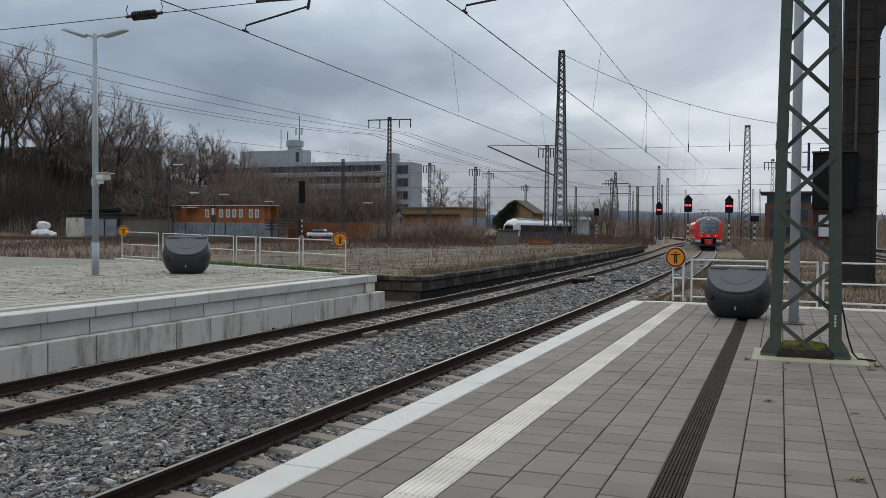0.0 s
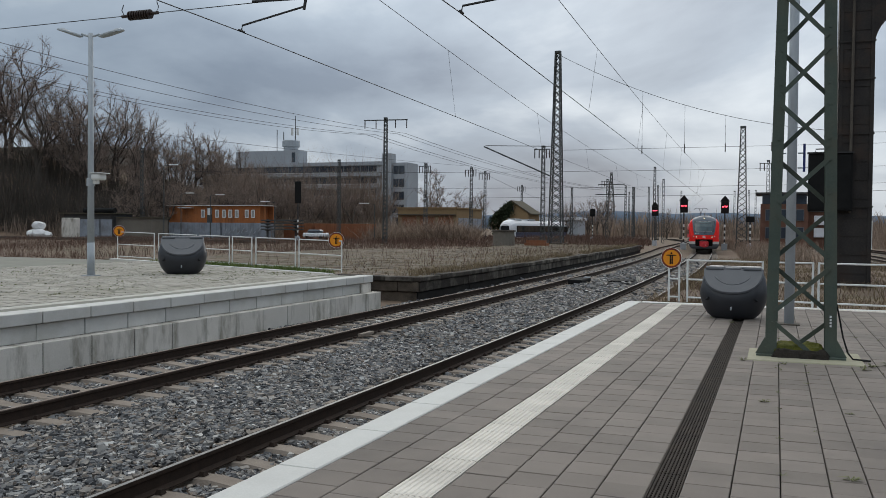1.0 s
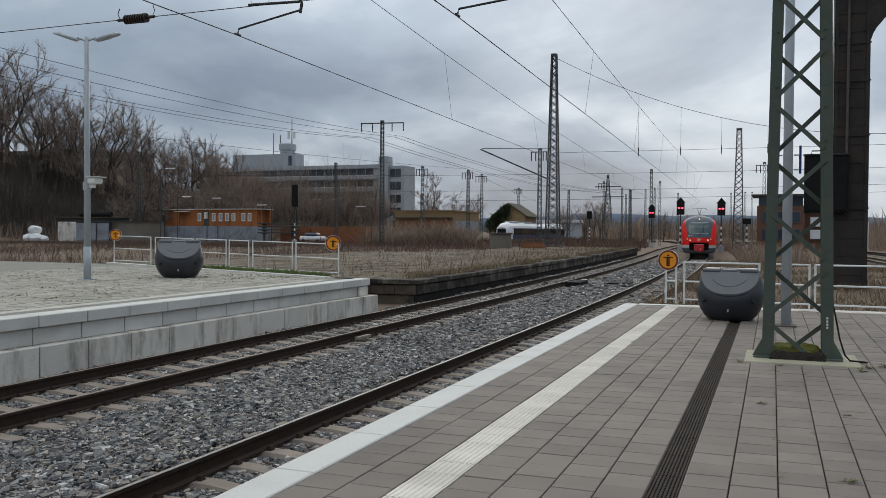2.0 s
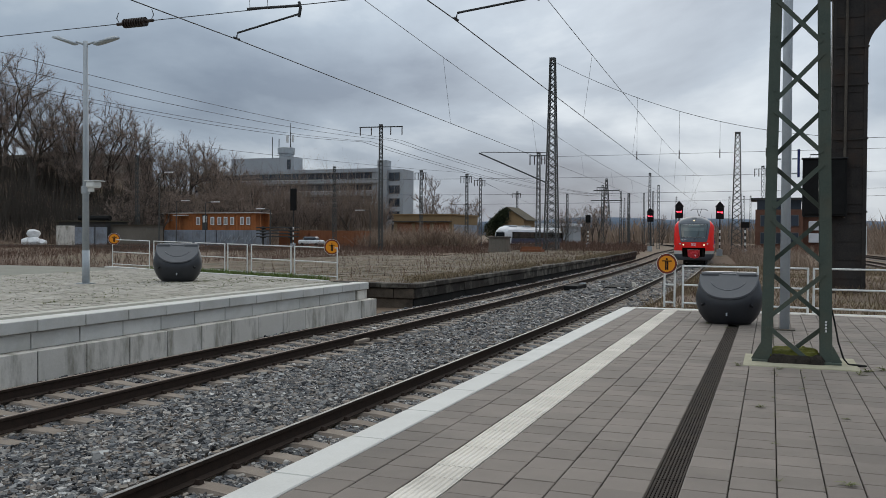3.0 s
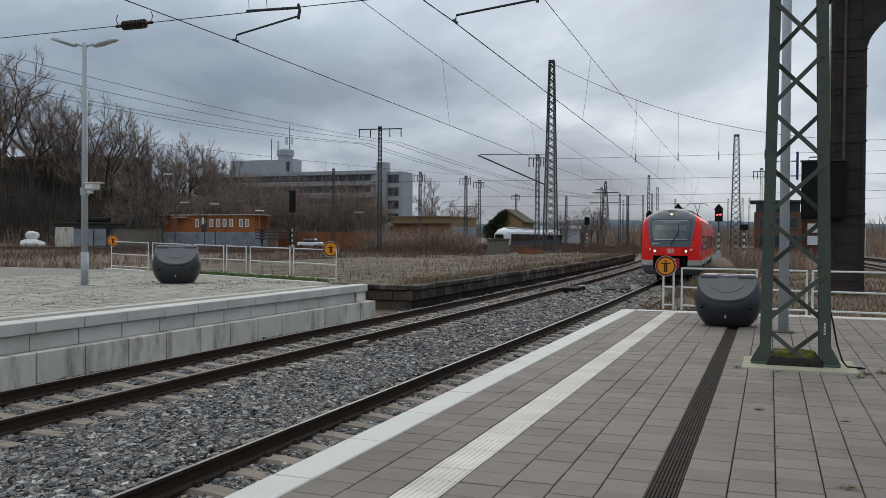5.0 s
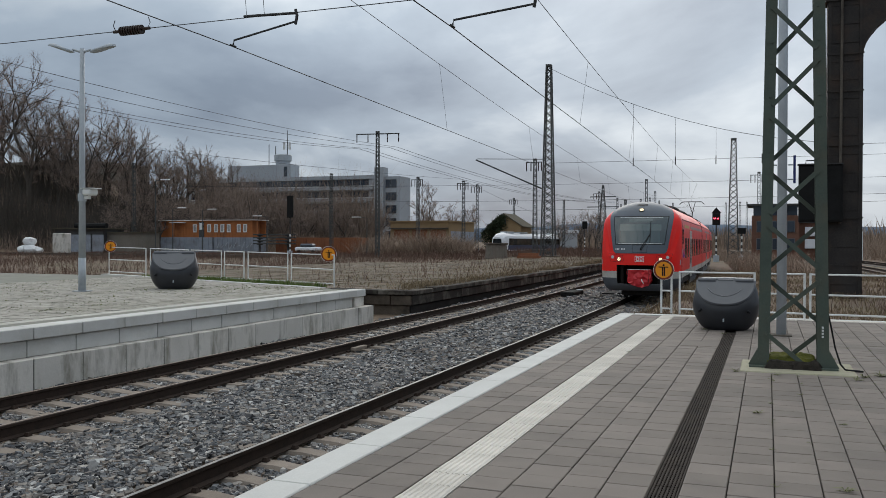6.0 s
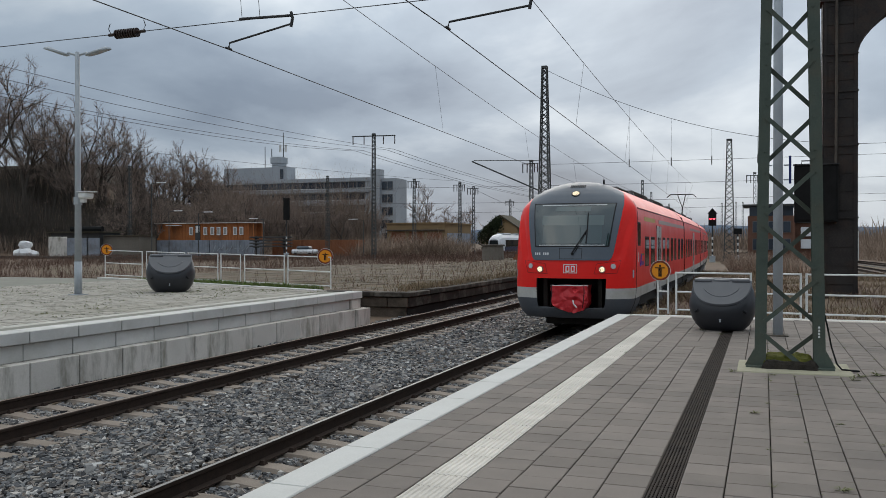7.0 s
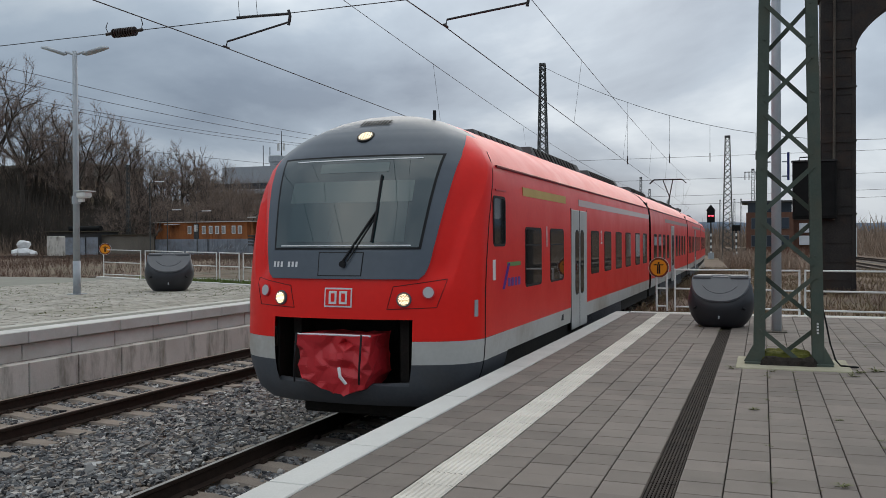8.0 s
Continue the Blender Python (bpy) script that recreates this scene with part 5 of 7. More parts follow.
    for fixed, val in (("w", 0), ("w", 1), ("v", 0), ("v", 1), ("u", 0), ("u", 1)):
        a, b = {"w": (nx, nz), "v": (nx, ny), "u": (ny, nz)}[fixed]
        g = [[bm.verts.new(cover(i / a, j / b, val) if fixed == "w" else cover(i / a, val, j / b) if fixed == "v" else cover(val, j / b, i / a)) for j in range(b + 1)] for i in range(a + 1)]
        for i in range(a):
            for j in range(b):
                bm.faces.new((g[i][j], g[i + 1][j], g[i + 1][j + 1], g[i][j + 1]))
    bmesh.ops.remove_doubles(bm, verts=bm.verts, dist=0.0005)
    bmesh.ops.triangulate(bm, faces=bm.faces[:], quad_method="SHORT_EDGE")
    bmesh.ops.bevel(bm, geom=bm.edges[:], offset=0.006, segments=2, affect="EDGES")
    part("coupler_cover", bm, M["tarp"], root, "creased red tarpaulin cover over the coupler")
    for a in (-0.41, 0.36):
        part("cover_cord", tube(bmesh.new(), [(a, -0.76, 1.18), (a + 0.02, -0.83, 1.0), (a, -0.82, 0.8), (a - 0.03, -0.76, 0.66)], 0.011, 6), M["rubber"], root)
    part("cover_strap", tube(bmesh.new(), [(-0.44, -0.70, 1.165), (0, -0.71, 1.17), (0.44, -0.70, 1.165)], 0.012, 6), M["white_mark"], root)
    part("cover_rope", tube(bmesh.new(), [(0.10, -0.77, 0.83), (0.13, -0.80, 0.74), (0.19, -0.78, 0.66)], 0.018, 6), M["white_mark"], root)
    part("snow_plough", bx(-0.7, 0.7, -0.1, 0.1, 0.2, 0.42, bev=0.03), M["under"], root)
    # wiper
    a, b, c = nose_point(0.02, 1.93, 0.05), nose_point(0.25, 2.5, 0.05), nose_point(0.25, 2.90, 0.05)
    d = nose_point(0.24, 2.16, 0.05)
    wp = part("wiper", tube(bmesh.new(), [a, b], 0.014, 6), M["rubber"], root, "black windscreen wiper")
    part("wiper_arm", tube(bmesh.new(), [a + Vector((0.07, 0, 0.02)), b + Vector((0.01, 0, -0.03))], 0.009, 6), M["rubber"], wp)
    part("wiper_blade", tube(bmesh.new(), [d, b, c], 0.014, 6), M["rubber"], wp)
    part("wiper_pivot", tube(bmesh.new(), [nose_point(0.03, 1.92, 0.0), nose_point(0.03, 1.92, 0.07)], 0.035, 10), M["rubber"], wp)
    # cab seam and side details
    for s in (-1, 1):
        pts = []
        for i in range(25):
            z = 0.5 + 2.7 * i / 24
            pts.append(Vector((s * (half_width(z) - 0.001), nose_root(z) - 0.05, z)))
        part("cab_seam", tube(bmesh.new(), pts, 0.007, 4), M["rubber"], root)
        side_window(root, s, 0.38, 0.88, 2.10, 2.68)
        side_box("grab_handle", s, 0.50, 0.92, 2.74, 2.76, 0.012, M["tarp"], root)
        nose_patch("side_hatch", 1.35, 1.53, lambda z: 0.013, 0.008, M["galv"], root, xc=s * 1.463 * skin_share(-0.10, 1.44), nz=2, nx=3)
        # operator's mark and plain coloured decals
        side_box("white_decal", s, 0.36, 0.46, 1.72, 1.95, 0.004, M["white_mark"], root)
        bm = bmesh.new()
        bar(bm, (s * 1.4665, 0.75, 1.60), (s * 1.4665, 0.98, 1.90), 0.05, 0.004)
        part("blue_decal", bm, M["decal_blue"], root)
        side_box("green_decal", s, 0.95, 1.55, 1.86, 1.91, 0.004, M["decal_green"], root)
        for i in range(4):
            side_box("blue_decal", s, 0.98 + i * 0.15, 1.08 + i * 0.15, 1.62, 1.72, 0.004, M["decal_blue"], root)
        side_box("yellow_stripe", s, 1.72, 4.28, 2.735, 2.845, 0.004, M["yellow"], root, "yellow first-class stripe", w=1.452)
    part("roof_aerial", tube(bmesh.new(), [(0.55, 0.95, 3.6), (0.55, 0.95, 3.765)], 0.022, 8), M["rubber"], root)


# interior tints lightened to carry the reflected clouds in their colour
M["blind"] = glass("windscreen_inner", (0.048, 0.08, 0.078), 0.015, 1.8)
M["desk_sheen"] = glass("windscreen_lower", (0.016, 0.042, 0.045), 0.015, 1.8)
WINS1 = [(1.79, 2.66), (3.18, 4.08), (6.34, 7.14), (7.74, 8.54), (9.12, 9.92), (10.5, 11.3), (12.1, 12.9), (13.5, 14.3)]
CAR_LEN = (14.85, 14.6, 14.6, 14.85)


def class_text(root, s, ch, y, z, size):
    cu = bpy.data.curves.new("class_number", "FONT")
    cu.body, cu.size, cu.extrude = ch, size, 0.002
    o = new("class_number", cu)
    cu.materials.append(M["white_mark"])
    o.parent = root
    o.matrix_basis = Matrix.Translation((s * 1.468, y, z)) @ (Matrix(((0, 0, 1, 0), (1, 0, 0, 0), (0, 1, 0, 0), (0, 0, 0, 1))) if s > 0 else Matrix(((0, 0, -1, 0), (-1, 0, 0, 0), (0, 1, 0, 0), (0, 0, 0, 1))))
    return o


def driving_car(label):
    root = thing("rail_car", (0, 0, 0), label, "train", "cars of the red train")
    L = CAR_LEN[0]
    cab(root)
    car_shell(root, NB, L)
    for s in (-1, 1):
        for a, b in WINS1:
            side_window(root, s, a, b)
        side_door(root, s, 4.64)
        side_box("skirt_panel", s, 5.9, 10.2, 0.45, 0.85, 0.0, M["skirt"], root, w=1.40)
        side_box("sill_handle", s, 3.95, 4.07, 0.95, 1.04, 0.004, M["rubber"], root)
    class_text(root, 1, "1", 2.86, 2.08, 0.42)
    class_text(root, 1, "2", 7.3, 2.10, 0.36)
    bogie(root, 2.6)
    bogie(root, L - 0.9)
    roof_units(root, [(1.7, 4.6, 0.10, 0.90), (4.7, 9.0, 0.17, 0.90), (9.6, 13.9, 0.15, 0.92)])
    return root


def middle_car(label, pan=False):
    root = thing("rail_car", (0, 0, 0), label, "train", "cars of the red train")
    L = CAR_LEN[1]
    car_shell(root, 0.0, L)
    for s in (-1, 1):
        for i in range(4):
            side_window(root, s, 0.7 + i * 1.38, 1.5 + i * 1.38)
            side_window(root, s, 8.4 + i * 1.38, 9.2 + i * 1.38)
        side_door(root, s, 6.4)
        side_box("skirt_panel", s, 3.0, 11.6, 0.45, 0.85, 0.0, M["skirt"], root, w=1.40)
    part("front_wall", bx(-1.36, 1.36, 0.01, 0.06, 0.86, 3.2), M["under"], root)
    part("gangway", bx(-0.75, 0.75, -0.40, 0.0, 0.9, 3.3), M["rubber"], root)
    bogie(root, L - 0.9)
    roof_units(root, [(0.6, 3.6, 0.14, 0.9), (4.2, 6.4, 0.16, 0.9)] if pan else [(0.8, 5.4, 0.16, 0.9), (6.0, 9.8, 0.12, 0.9), (10.2, 13.8, 0.16, 0.9)])
    if pan:
        p = part("pantograph", tube(bmesh.new(), [(0, 8.4, 3.72), (0, 9.7, 4.55)], 0.045, 8), M["dark_steel"], root, "raised single-arm pantograph")
        part("upper_arm", tube(bmesh.new(), [(0, 9.7, 4.55), (-0.25, 8.5, 5.38)], 0.028, 8), M["dark_steel"], p)
        part("upper_arm", tube(bmesh.new(), [(0, 9.7, 4.55), (0.25, 8.5, 5.38)], 0.028, 8), M["dark_steel"], p)
        for yy in (8.35, 8.65):
            part("collector_strip", tube(bmesh.new(), [(-0.95, yy, 5.22), (-0.72, yy, 5.42), (0.72, yy, 5.42), (0.95, yy, 5.22)], 0.028, 6), M["dark_steel"], p)
        part("base_frame", box(bx(-0.6, 0.6, 8.1, 8.2, 3.72, 3.86), -0.6, 0.6, 9.8, 9.9, 3.72, 3.86), M["dark_steel"], p)
        for x in (-0.5, 0.5):
            for yy in (8.15, 9.85):
                part("insulator", tube(bmesh.new(), [(x, yy, 3.5), (x, yy, 3.74)], 0.06, 8), M["rubber"], p)
    return root


car_front = driving_car("red regional railcar with grey front mask and covered coupler")
car_second = middle_car("red regional railcar coupled behind the leading car")
car_third = middle_car("red regional railcar carrying the raised pantograph", pan=True)
car_rear = thing("rail_car", (0, 0, 0), "red regional railcar at the train's tail", "train", "cars of the red train")
car_shell(car_rear, 0.0, 13.0)
for s in (-1, 1):
    for i in range(8):
        side_window(car_rear, s, 0.7 + i * 1.5, 1.5 + i * 1.5)
part("front_wall", bx(-1.36, 1.36, 0.01, 0.06, 0.86, 3.2), M["under"], car_rear)
part("gangway", bx(-0.75, 0.75, -0.40, 0.0, 0.9, 3.3), M["rubber"], car_rear)
bogie(car_rear, 10.5)
roof_units(car_rear, [(0.8, 5.4, 0.16, 0.9), (6.0, 11.0, 0.12, 0.9)])
# ---------- overhead line, masts, signals ----------
M["wire"] = mat("copper_wire", (0.035, 0.035, 0.036), (0.06, 0.06, 0.06), 0.6, scale=3, bump=0.0)
M["far_steel"] = mat("mast_steel", (0.05, 0.055, 0.055), (0.085, 0.088, 0.086), 0.7, scale=2, fine=20, bump=0.1)
M["insulator"] = mat("insulator_brown", (0.035, 0.025, 0.022), (0.05, 0.035, 0.03), 0.3, scale=4, bump=0.0)
M["signal_red"] = glow("signal_red", (1.0, 0.05, 0.08), 6.0)


def sag(a, b, d, n=10):
    a, b = Vector(a), Vector(b)
    return [a.lerp(b, i / n) - Vector((0, 0, d * 4 * (i / n) * (1 - i / n))) for i in range(n + 1)]


def wire(name, pts, r, label, category="overhead wire", group=""):
    return tagged(part(name, tube(bmesh.new(), pts, r, 5), M["wire"]), label, category, group)


def catenary(cw, sup, label, dx=0.0):
    """A contact wire through the points cw, its messenger above and droppers between; sup gives the messenger's height at each support."""
    root = tagged(new("catenary"), label, "overhead line", "overhead lines above the tracks")
    part("contact_wire", tube(bmesh.new(), cw, 0.009, 5), M["wire"], root)
    for k in range(len(cw) - 1):
        a, b = Vector(cw[k]), Vector(cw[k + 1])
        ha, hb, d = sup[k]
        a2, b2 = Vector((a.x + dx, a.y, a.z + ha)), Vector((b.x + dx * (1 if k == 0 else 0.3), b.y, b.z + hb))
        part("messenger_wire", tube(bmesh.new(), sag(a2, b2, d, 24), 0.008, 5), M["wire"], root)
        n = max(3, int((b - a).length / 11))
        for i in range(1, n):
            t = i / n
            p = a.lerp(b, t)
            z = a2.lerp(b2, t).z - d * 4 * t * (1 - t)
            part("dropper", tube(bmesh.new(), [p, (a2.lerp(b2, t).x, p.y, z)], 0.004, 4), M["wire"], root)
    return root


catenary([(-4.2, -35, 4.74), (-4.62, 12.63, 4.74), (-7.2, 94.0, 4.74), (-14.0, 150.0, 4.74)], [(2.3, 1.75, 0.3), (1.75, 2.9, 0.35), (2.9, 2, 0.9)], "contact wire with messenger and droppers over the train's track", 0.25)
catenary([(-8.4, -35, 4.74), (-8.62, 12.63, 4.74), (-11.2, 94.0, 4.74), (-19.0, 150.0, 4.74)], [(2.6, 2.5, 0.5), (2.5, 1.6, 0.8), (1.6, 2, 0.9)], "contact wire with messenger and droppers over the rusty track", -0.28)


def cross_span():
    root = tagged(new("cross_span"), "cross-span wire with insulator and steady arms over two tracks", "overhead line")
    part("span_wire", tube(bmesh.new(), sag((-30, 12.63, 5.17), (0.3, 12.63, 5.24), 0.02, 6), 0.008, 5), M["wire"], root)
    # long insulator
    bm = bmesh.new()
    tube(bm, [(-11.15, 12.63, 5.19), (-10.35, 12.63, 5.20)], 0.03, 8)
    for i in range(9):
        x = -10.98 + i * 0.055
        tube(bm, [(x, 12.63, 5.19), (x + 0.022, 12.63, 5.19)], 0.085, 12)
    part("insulator", bm, M["insulator"], root, "dark ribbed insulator")
    for x, s in ((-11.1, -1), (-10.4, 1)):
        part("arcing_horn", tube(bmesh.new(), [(x, 12.63, 5.2), (x + s * 0.06, 12.63, 5.30), (x + s * 0.02, 12.63, 5.40)], 0.008, 5), M["wire"], root)
    for cx, px, pz in ((-8.60, -7.38, 5.06), (-4.60, -3.30, 4.97)):
        part("steady_arm", tube(bmesh.new(), [(cx, 12.63, 4.76), (cx + 0.02, 12.63, 4.84), (px, 12.63, pz)], 0.018, 8), M["wire"], root)
        part("clamp", tube(bmesh.new(), [(cx, 12.55, 4.745), (cx, 12.71, 4.745)], 0.02, 6), M["wire"], root)
        part("drop_bracket", tube(bmesh.new(), [(px, 12.63, pz - 0.05), (px + 0.03, 12.63, pz + 0.1), (px, 12.63, 5.26)], 0.026, 8), M["wire"], root)
        part("cross_tube", tube(bmesh.new(), [(px - 1.0, 12.63, 5.23), (px, 12.63, 5.20)], 0.024, 8), M["wire"], root)
        for k in (-0.95, -0.6):
            part("hanger", tube(bmesh.new(), [(px + k, 12.63, 5.23), (px + k - 0.15, 12.63, 7.0)], 0.005, 4), M["wire"], root)


cross_span()


def lattice(h, wb, wt, label, arm=None, group="lattice masts in the yard", n=None, leg=0.09):
    """A four-legged lattice mast with its foot at the origin; arm: (length left, length right, height below the top)."""
    root = tagged(new("lattice_mast"), label, "mast", group)

    def c(k, z):
        w = (wb + (wt - wb) * z / h) / 2
        return Vector(((-w, w, w, -w)[k], (-w, -w, w, w)[k], z))
    for k in range(4):
        part("leg", bar(bmesh.new(), c(k, 0), c(k, h), leg, leg), M["far_steel"], root)
    n = n or max(6, int(h / (wb * 0.85)))
    bm = bmesh.new()
    for i in range(n):
        z0, z1 = h * i / n, h * (i + 1) / n
        for k in range(4):
            j = (k + 1) % 4
            bar(bm, c(k, z0), c(j, z1), leg * 0.55, leg * 0.55)
            if k % 2 == 0:
                bar(bm, c(j, z0), c(k, z1), leg * 0.55, leg * 0.55)
    tagged(part("lacing", bm, M["far_steel"], root), kind="stuff")
    part("cap", bx(-wt * 0.62, wt * 0.62, -wt * 0.62, wt * 0.62, h, h + 0.25), M["far_steel"], root)
    part("footing", bx(-wb * 0.75, wb * 0.75, -wb * 0.75, wb * 0.75, -0.6, 0.12), M["concrete_old"], root)
    if arm:
        a, b, d = arm
        part("crossarm", bar(bmesh.new(), (-a, 0, h - d), (b, 0, h - d), leg * 1.6, leg * 1.8), M["far_steel"], root)
        for x in (-a + 0.1, -a * 0.45, b * 0.45, b - 0.1):
            part("insulator", tube(bmesh.new(), [(x, 0, h - d), (x, 0, h - d - 1.1)], 0.07, 6), M["insulator"], root)
    return root


def put(ob, x, y, z=None, rz=0.0):
    ob.matrix_basis = pose(x, y, ground_height(x, y) if z is None else z, 0, 0, rz)
    return ob


put(lattice(21.1, 1.4, 0.5, "tall dark lattice catenary mast standing on the disused platform", n=26, leg=0.13), -22.9, 94.3, -0.2)
put(lattice(15.3, 1.3, 0.55, "tall lattice catenary mast among weeds beside the line", n=20, leg=0.11), -4.1, 115.0)
put(lattice(16.6, 0.50, 0.36, "lattice feeder mast with wide crossarm and insulators", arm=(3.0, 3.0, 0.1), n=30, leg=0.075), -48.8, 105.0, rz=8)
m1 = lattice(12.4, 0.52, 0.34, "slim lattice catenary mast with short crossarm", arm=(1.2, 0.9, 0.2), leg=0.06, n=16)
put(m1, -48.85, 140.0)
for x, y, h, rz in ((-49.7, 150, 11.5, 10), (-27.2, 105, 10.4, 0), (-32.0, 175, 12.0, 5), (-57.0, 200, 11.8, 30), (-53.2, 130, 8.2, 0), (-1.25, 133, 10.3, 0)):
    copy_thing(m1, pose(x, y, ground_height(x, y), 0, 0, rz))
m2 = lattice(12.9, 0.5, 0.32, "slim plain lattice catenary mast in the yard", leg=0.06, n=16)
put(m2, -19.4, 150.0)
for x, y, dz, rz in ((-19.75, 165, -1.2, 10), (-29.1, 190, -1.4, 30), (-38.1, 170, -2.6, 0), (-66.35, 125, 0.0, 0), (-101.65, 120, 2.4, 0), (-6.3, 220, -0.9, 0), (-5.2, 240, 0, 0), (-10.0, 230, -0.6, 0), (-34.0, 210, 0, 0), (-27.0, 215, 0.2, 0), (-31.2, 230, 0.6, 0), (-25.0, 250, 0.4, 0), (-36.5, 240, 0.9, 0), (-41.0, 260, 0.6, 0), (5.0, 210, -2, 0), (9.0, 190, -4, 0), (20.0, 150, -5, 0)):
    copy_thing(m2, pose(x, y, ground_height(x, y) + dz, 0, 0, rz))
# far power pylon
p = lattice(42.0, 6.5, 1.0, "distant high-voltage lattice pylon beyond the yard", arm=(9.0, 9.0, 8.0), leg=0.35, n=14, group="")
put(p, -107, 600)
part("second_crossarm", bar(bmesh.new(), (-11, 0, 27), (11, 0, 27), 0.5, 0.6), M["far_steel"], p)

# slanting cantilever seen on the tall mast
ct = tagged(new("cantilever"), "slanting tubular cantilever with stay on a tall mast", "cantilever")
part("strut", tube(bmesh.new(), [(-23.4, 93.6, 7.3), (-31.0, 93.0, 10.7)], 0.09, 6), M["far_steel"], ct)
part("stay", tube(bmesh.new(), [(-23.4, 93.6, 10.6), (-30.8, 93.0, 10.8)], 0.04, 5), M["far_steel"], ct)
# head-span from the tall mast across the tracks
wire("span_wire", sag((-22.9, 94.3, 20.8), (45.0, 94.3, 20.8), 9.6, 40), 0.025, "long span wire hanging from a tall mast across the tracks")
wire("span_wire", sag((-22.9, 94.3, 10.2), (45.0, 94.3, 10.3), 0.1, 8), 0.018, "level cross-span wire between tall masts")
for x in (-13.6, -9.2, -5.1, -0.6):
    k = (x + 22.9) / 67.9
    h = wire("hanger", [(x, 94.3, 20.8 - 9.6 * 4 * k * (1 - k)), (x, 94.3, 9.6)], 0.014, "thin hanger wire with insulator of the head-span")
    part("insulator", tube(bmesh.new(), [(x, 94.3, 9.6), (x, 94.3, 10.5)], 0.055, 6), M["insulator"], h)
wire("span_wire", sag((-80.0, 105.0, 9.4), (30.0, 118.0, 9.8), 0.6, 12), 0.02, "cross-span wire over the yard tracks")
wire("span_wire", sag((-70.0, 150.0, 9.0), (30.0, 150.0, 9.4), 0.4, 12), 0.025, "cross-span wire over the far yard tracks")
wire("span_wire", sag((-70.0, 190.0, 8.6), (30.0, 180.0, 9.6), 0.4, 12), 0.03, "cross-span wire over the distant yard tracks")
# feeder lines on the yard's left side
for x, z0, dip in ((-52.2, 18.8, 3.97), (-51.0, 17.2, 3.3), (-47.7, 17.3, 3.1), (-46.5, 17.0, 2.43)):
    z1 = 13.9
    wire("feeder_wire", sag((x, -30.0, z0), (x + 0.6, 105.0, z1), dip, 32), 0.02, "long feeder wire strung between lattice masts", group="feeder wires")
    wire("feeder_wire", sag((x + 0.6, 105.0, z1), (x + 9, 230.0, 12.0), 1.5, 16), 0.028, "long feeder wire strung between lattice masts", group="feeder wires")
wire("yard_wire", sag((-36.0, -20.0, 6.3), (-33.0, 94.0, 8.6), 0.7, 20), 0.012, "contact wire over the overgrown yard track")
wire("yard_wire", sag((-33.0, 94.0, 8.6), (-52.0, 230.0, 7.2), 0.7, 20), 0.02, "contact wire over the overgrown yard track")


def light_signal(x, y, h, label, group="light signals", red=True, head=1.5, striped=True):
    root = thing("light_signal", (x, y, ground_height(x, y)), label, "railway signal", group)
    part("post", tube(bmesh.new(), [(0, 0, 0), (0, 0, h - head)], 0.09, 8), M["dark_steel"], root)
    if striped:
        for i in range(4):
            part("post_band", tube(bmesh.new(), [(0, 0, 0.6 + i * 0.75), (0, 0, 0.95 + i * 0.75)], 0.105, 8), M["white_paint"], root)
    hd = part("head", bx(-0.48, 0.48, -0.12, 0.16, h - head, h, bev=0.04), M["black"], root)
    if red:
        bm = bmesh.new()
        v = [bm.verts.new(q) for q in ((-0.62, -0.08, h), (0.62, -0.08, h), (0, -0.08, h + 0.75), (-0.62, 0.08, h), (0.62, 0.08, h), (0, 0.08, h + 0.75))]
        for f in ((0, 1, 2), (5, 4, 3), (0, 3, 4, 1), (1, 4, 5, 2), (2, 5, 3, 0)):
            bm.faces.new([v[i] for i in f])
        part("speed_board", bm, M["black"], root)
        for s in (-0.2, 0.2):
            lamp = part("lamp", tube(bmesh.new(), [(s, -0.13, h - 0.62), (s, -0.17, h - 0.62)], 0.13, 14), M["signal_red"], hd, "lit red signal lamp")
            part("hood", tube(bmesh.new(), [(s, -0.14, h - 0.47), (s, -0.34, h - 0.47)], 0.14, 10), M["black"], hd)
    part("service_box", bx(-0.35, 0.35, -0.3, 0.1, 0, 0.8), M["galv"], root)
    return root


light_signal(-11.05, 114.0, 6.2, "dark light signal showing two red lamps on a striped post")
light_signal(-6.08, 114.0, 6.1, "dark light signal showing two red lamps on a striped post")
light_signal(-33.9, 170.0, 6.4, "dark unlit light signal in the far yard", red=False)
light_signal(-18.0, 140.0, 6.2, "dark light signal with red lamp in the far yard", red=True, striped=False)
light_signal(-65.1, 110.0, 8.8, "tall dark signal before the thicket", red=False, head=3.2)
light_signal(-3.0, 112.0, 4.2, "small dark shunting signal beside the line", red=False, head=0.7)


def yard_light(x, y, h, side, label="slim yard lamp post with one flat lamp"):
    root = thing("yard_lamp", (x, y, ground_height(x, y)), label, "street lamp", "yard lamps")
    part("post", tube(bmesh.new(), [(0, 0, 0), (0, 0, h)], 0.09, 8, 0.06), M["far_steel"], root)
    part("arm", tube(bmesh.new(), [(0, 0, h), (side * 1.3, 0, h + 0.15)], 0.04, 6), M["far_steel"], root)
    part("lamp_head", bx(*sorted((side * 1.0, side * 2.6)), -0.15, 0.15, h + 0.1, h + 0.24, bev=0.04), M["white_paint"], root)
    return root


yard_light(-89.0, 110, 11.4, 1)
yard_light(-84.0, 115, 7.0, 1)
yard_light(-74.0, 118, 6.0, -1)
yard_light(-58.5, 122, 5.8, -1)
yard_light(-92.0, 118, 7.4, 1)
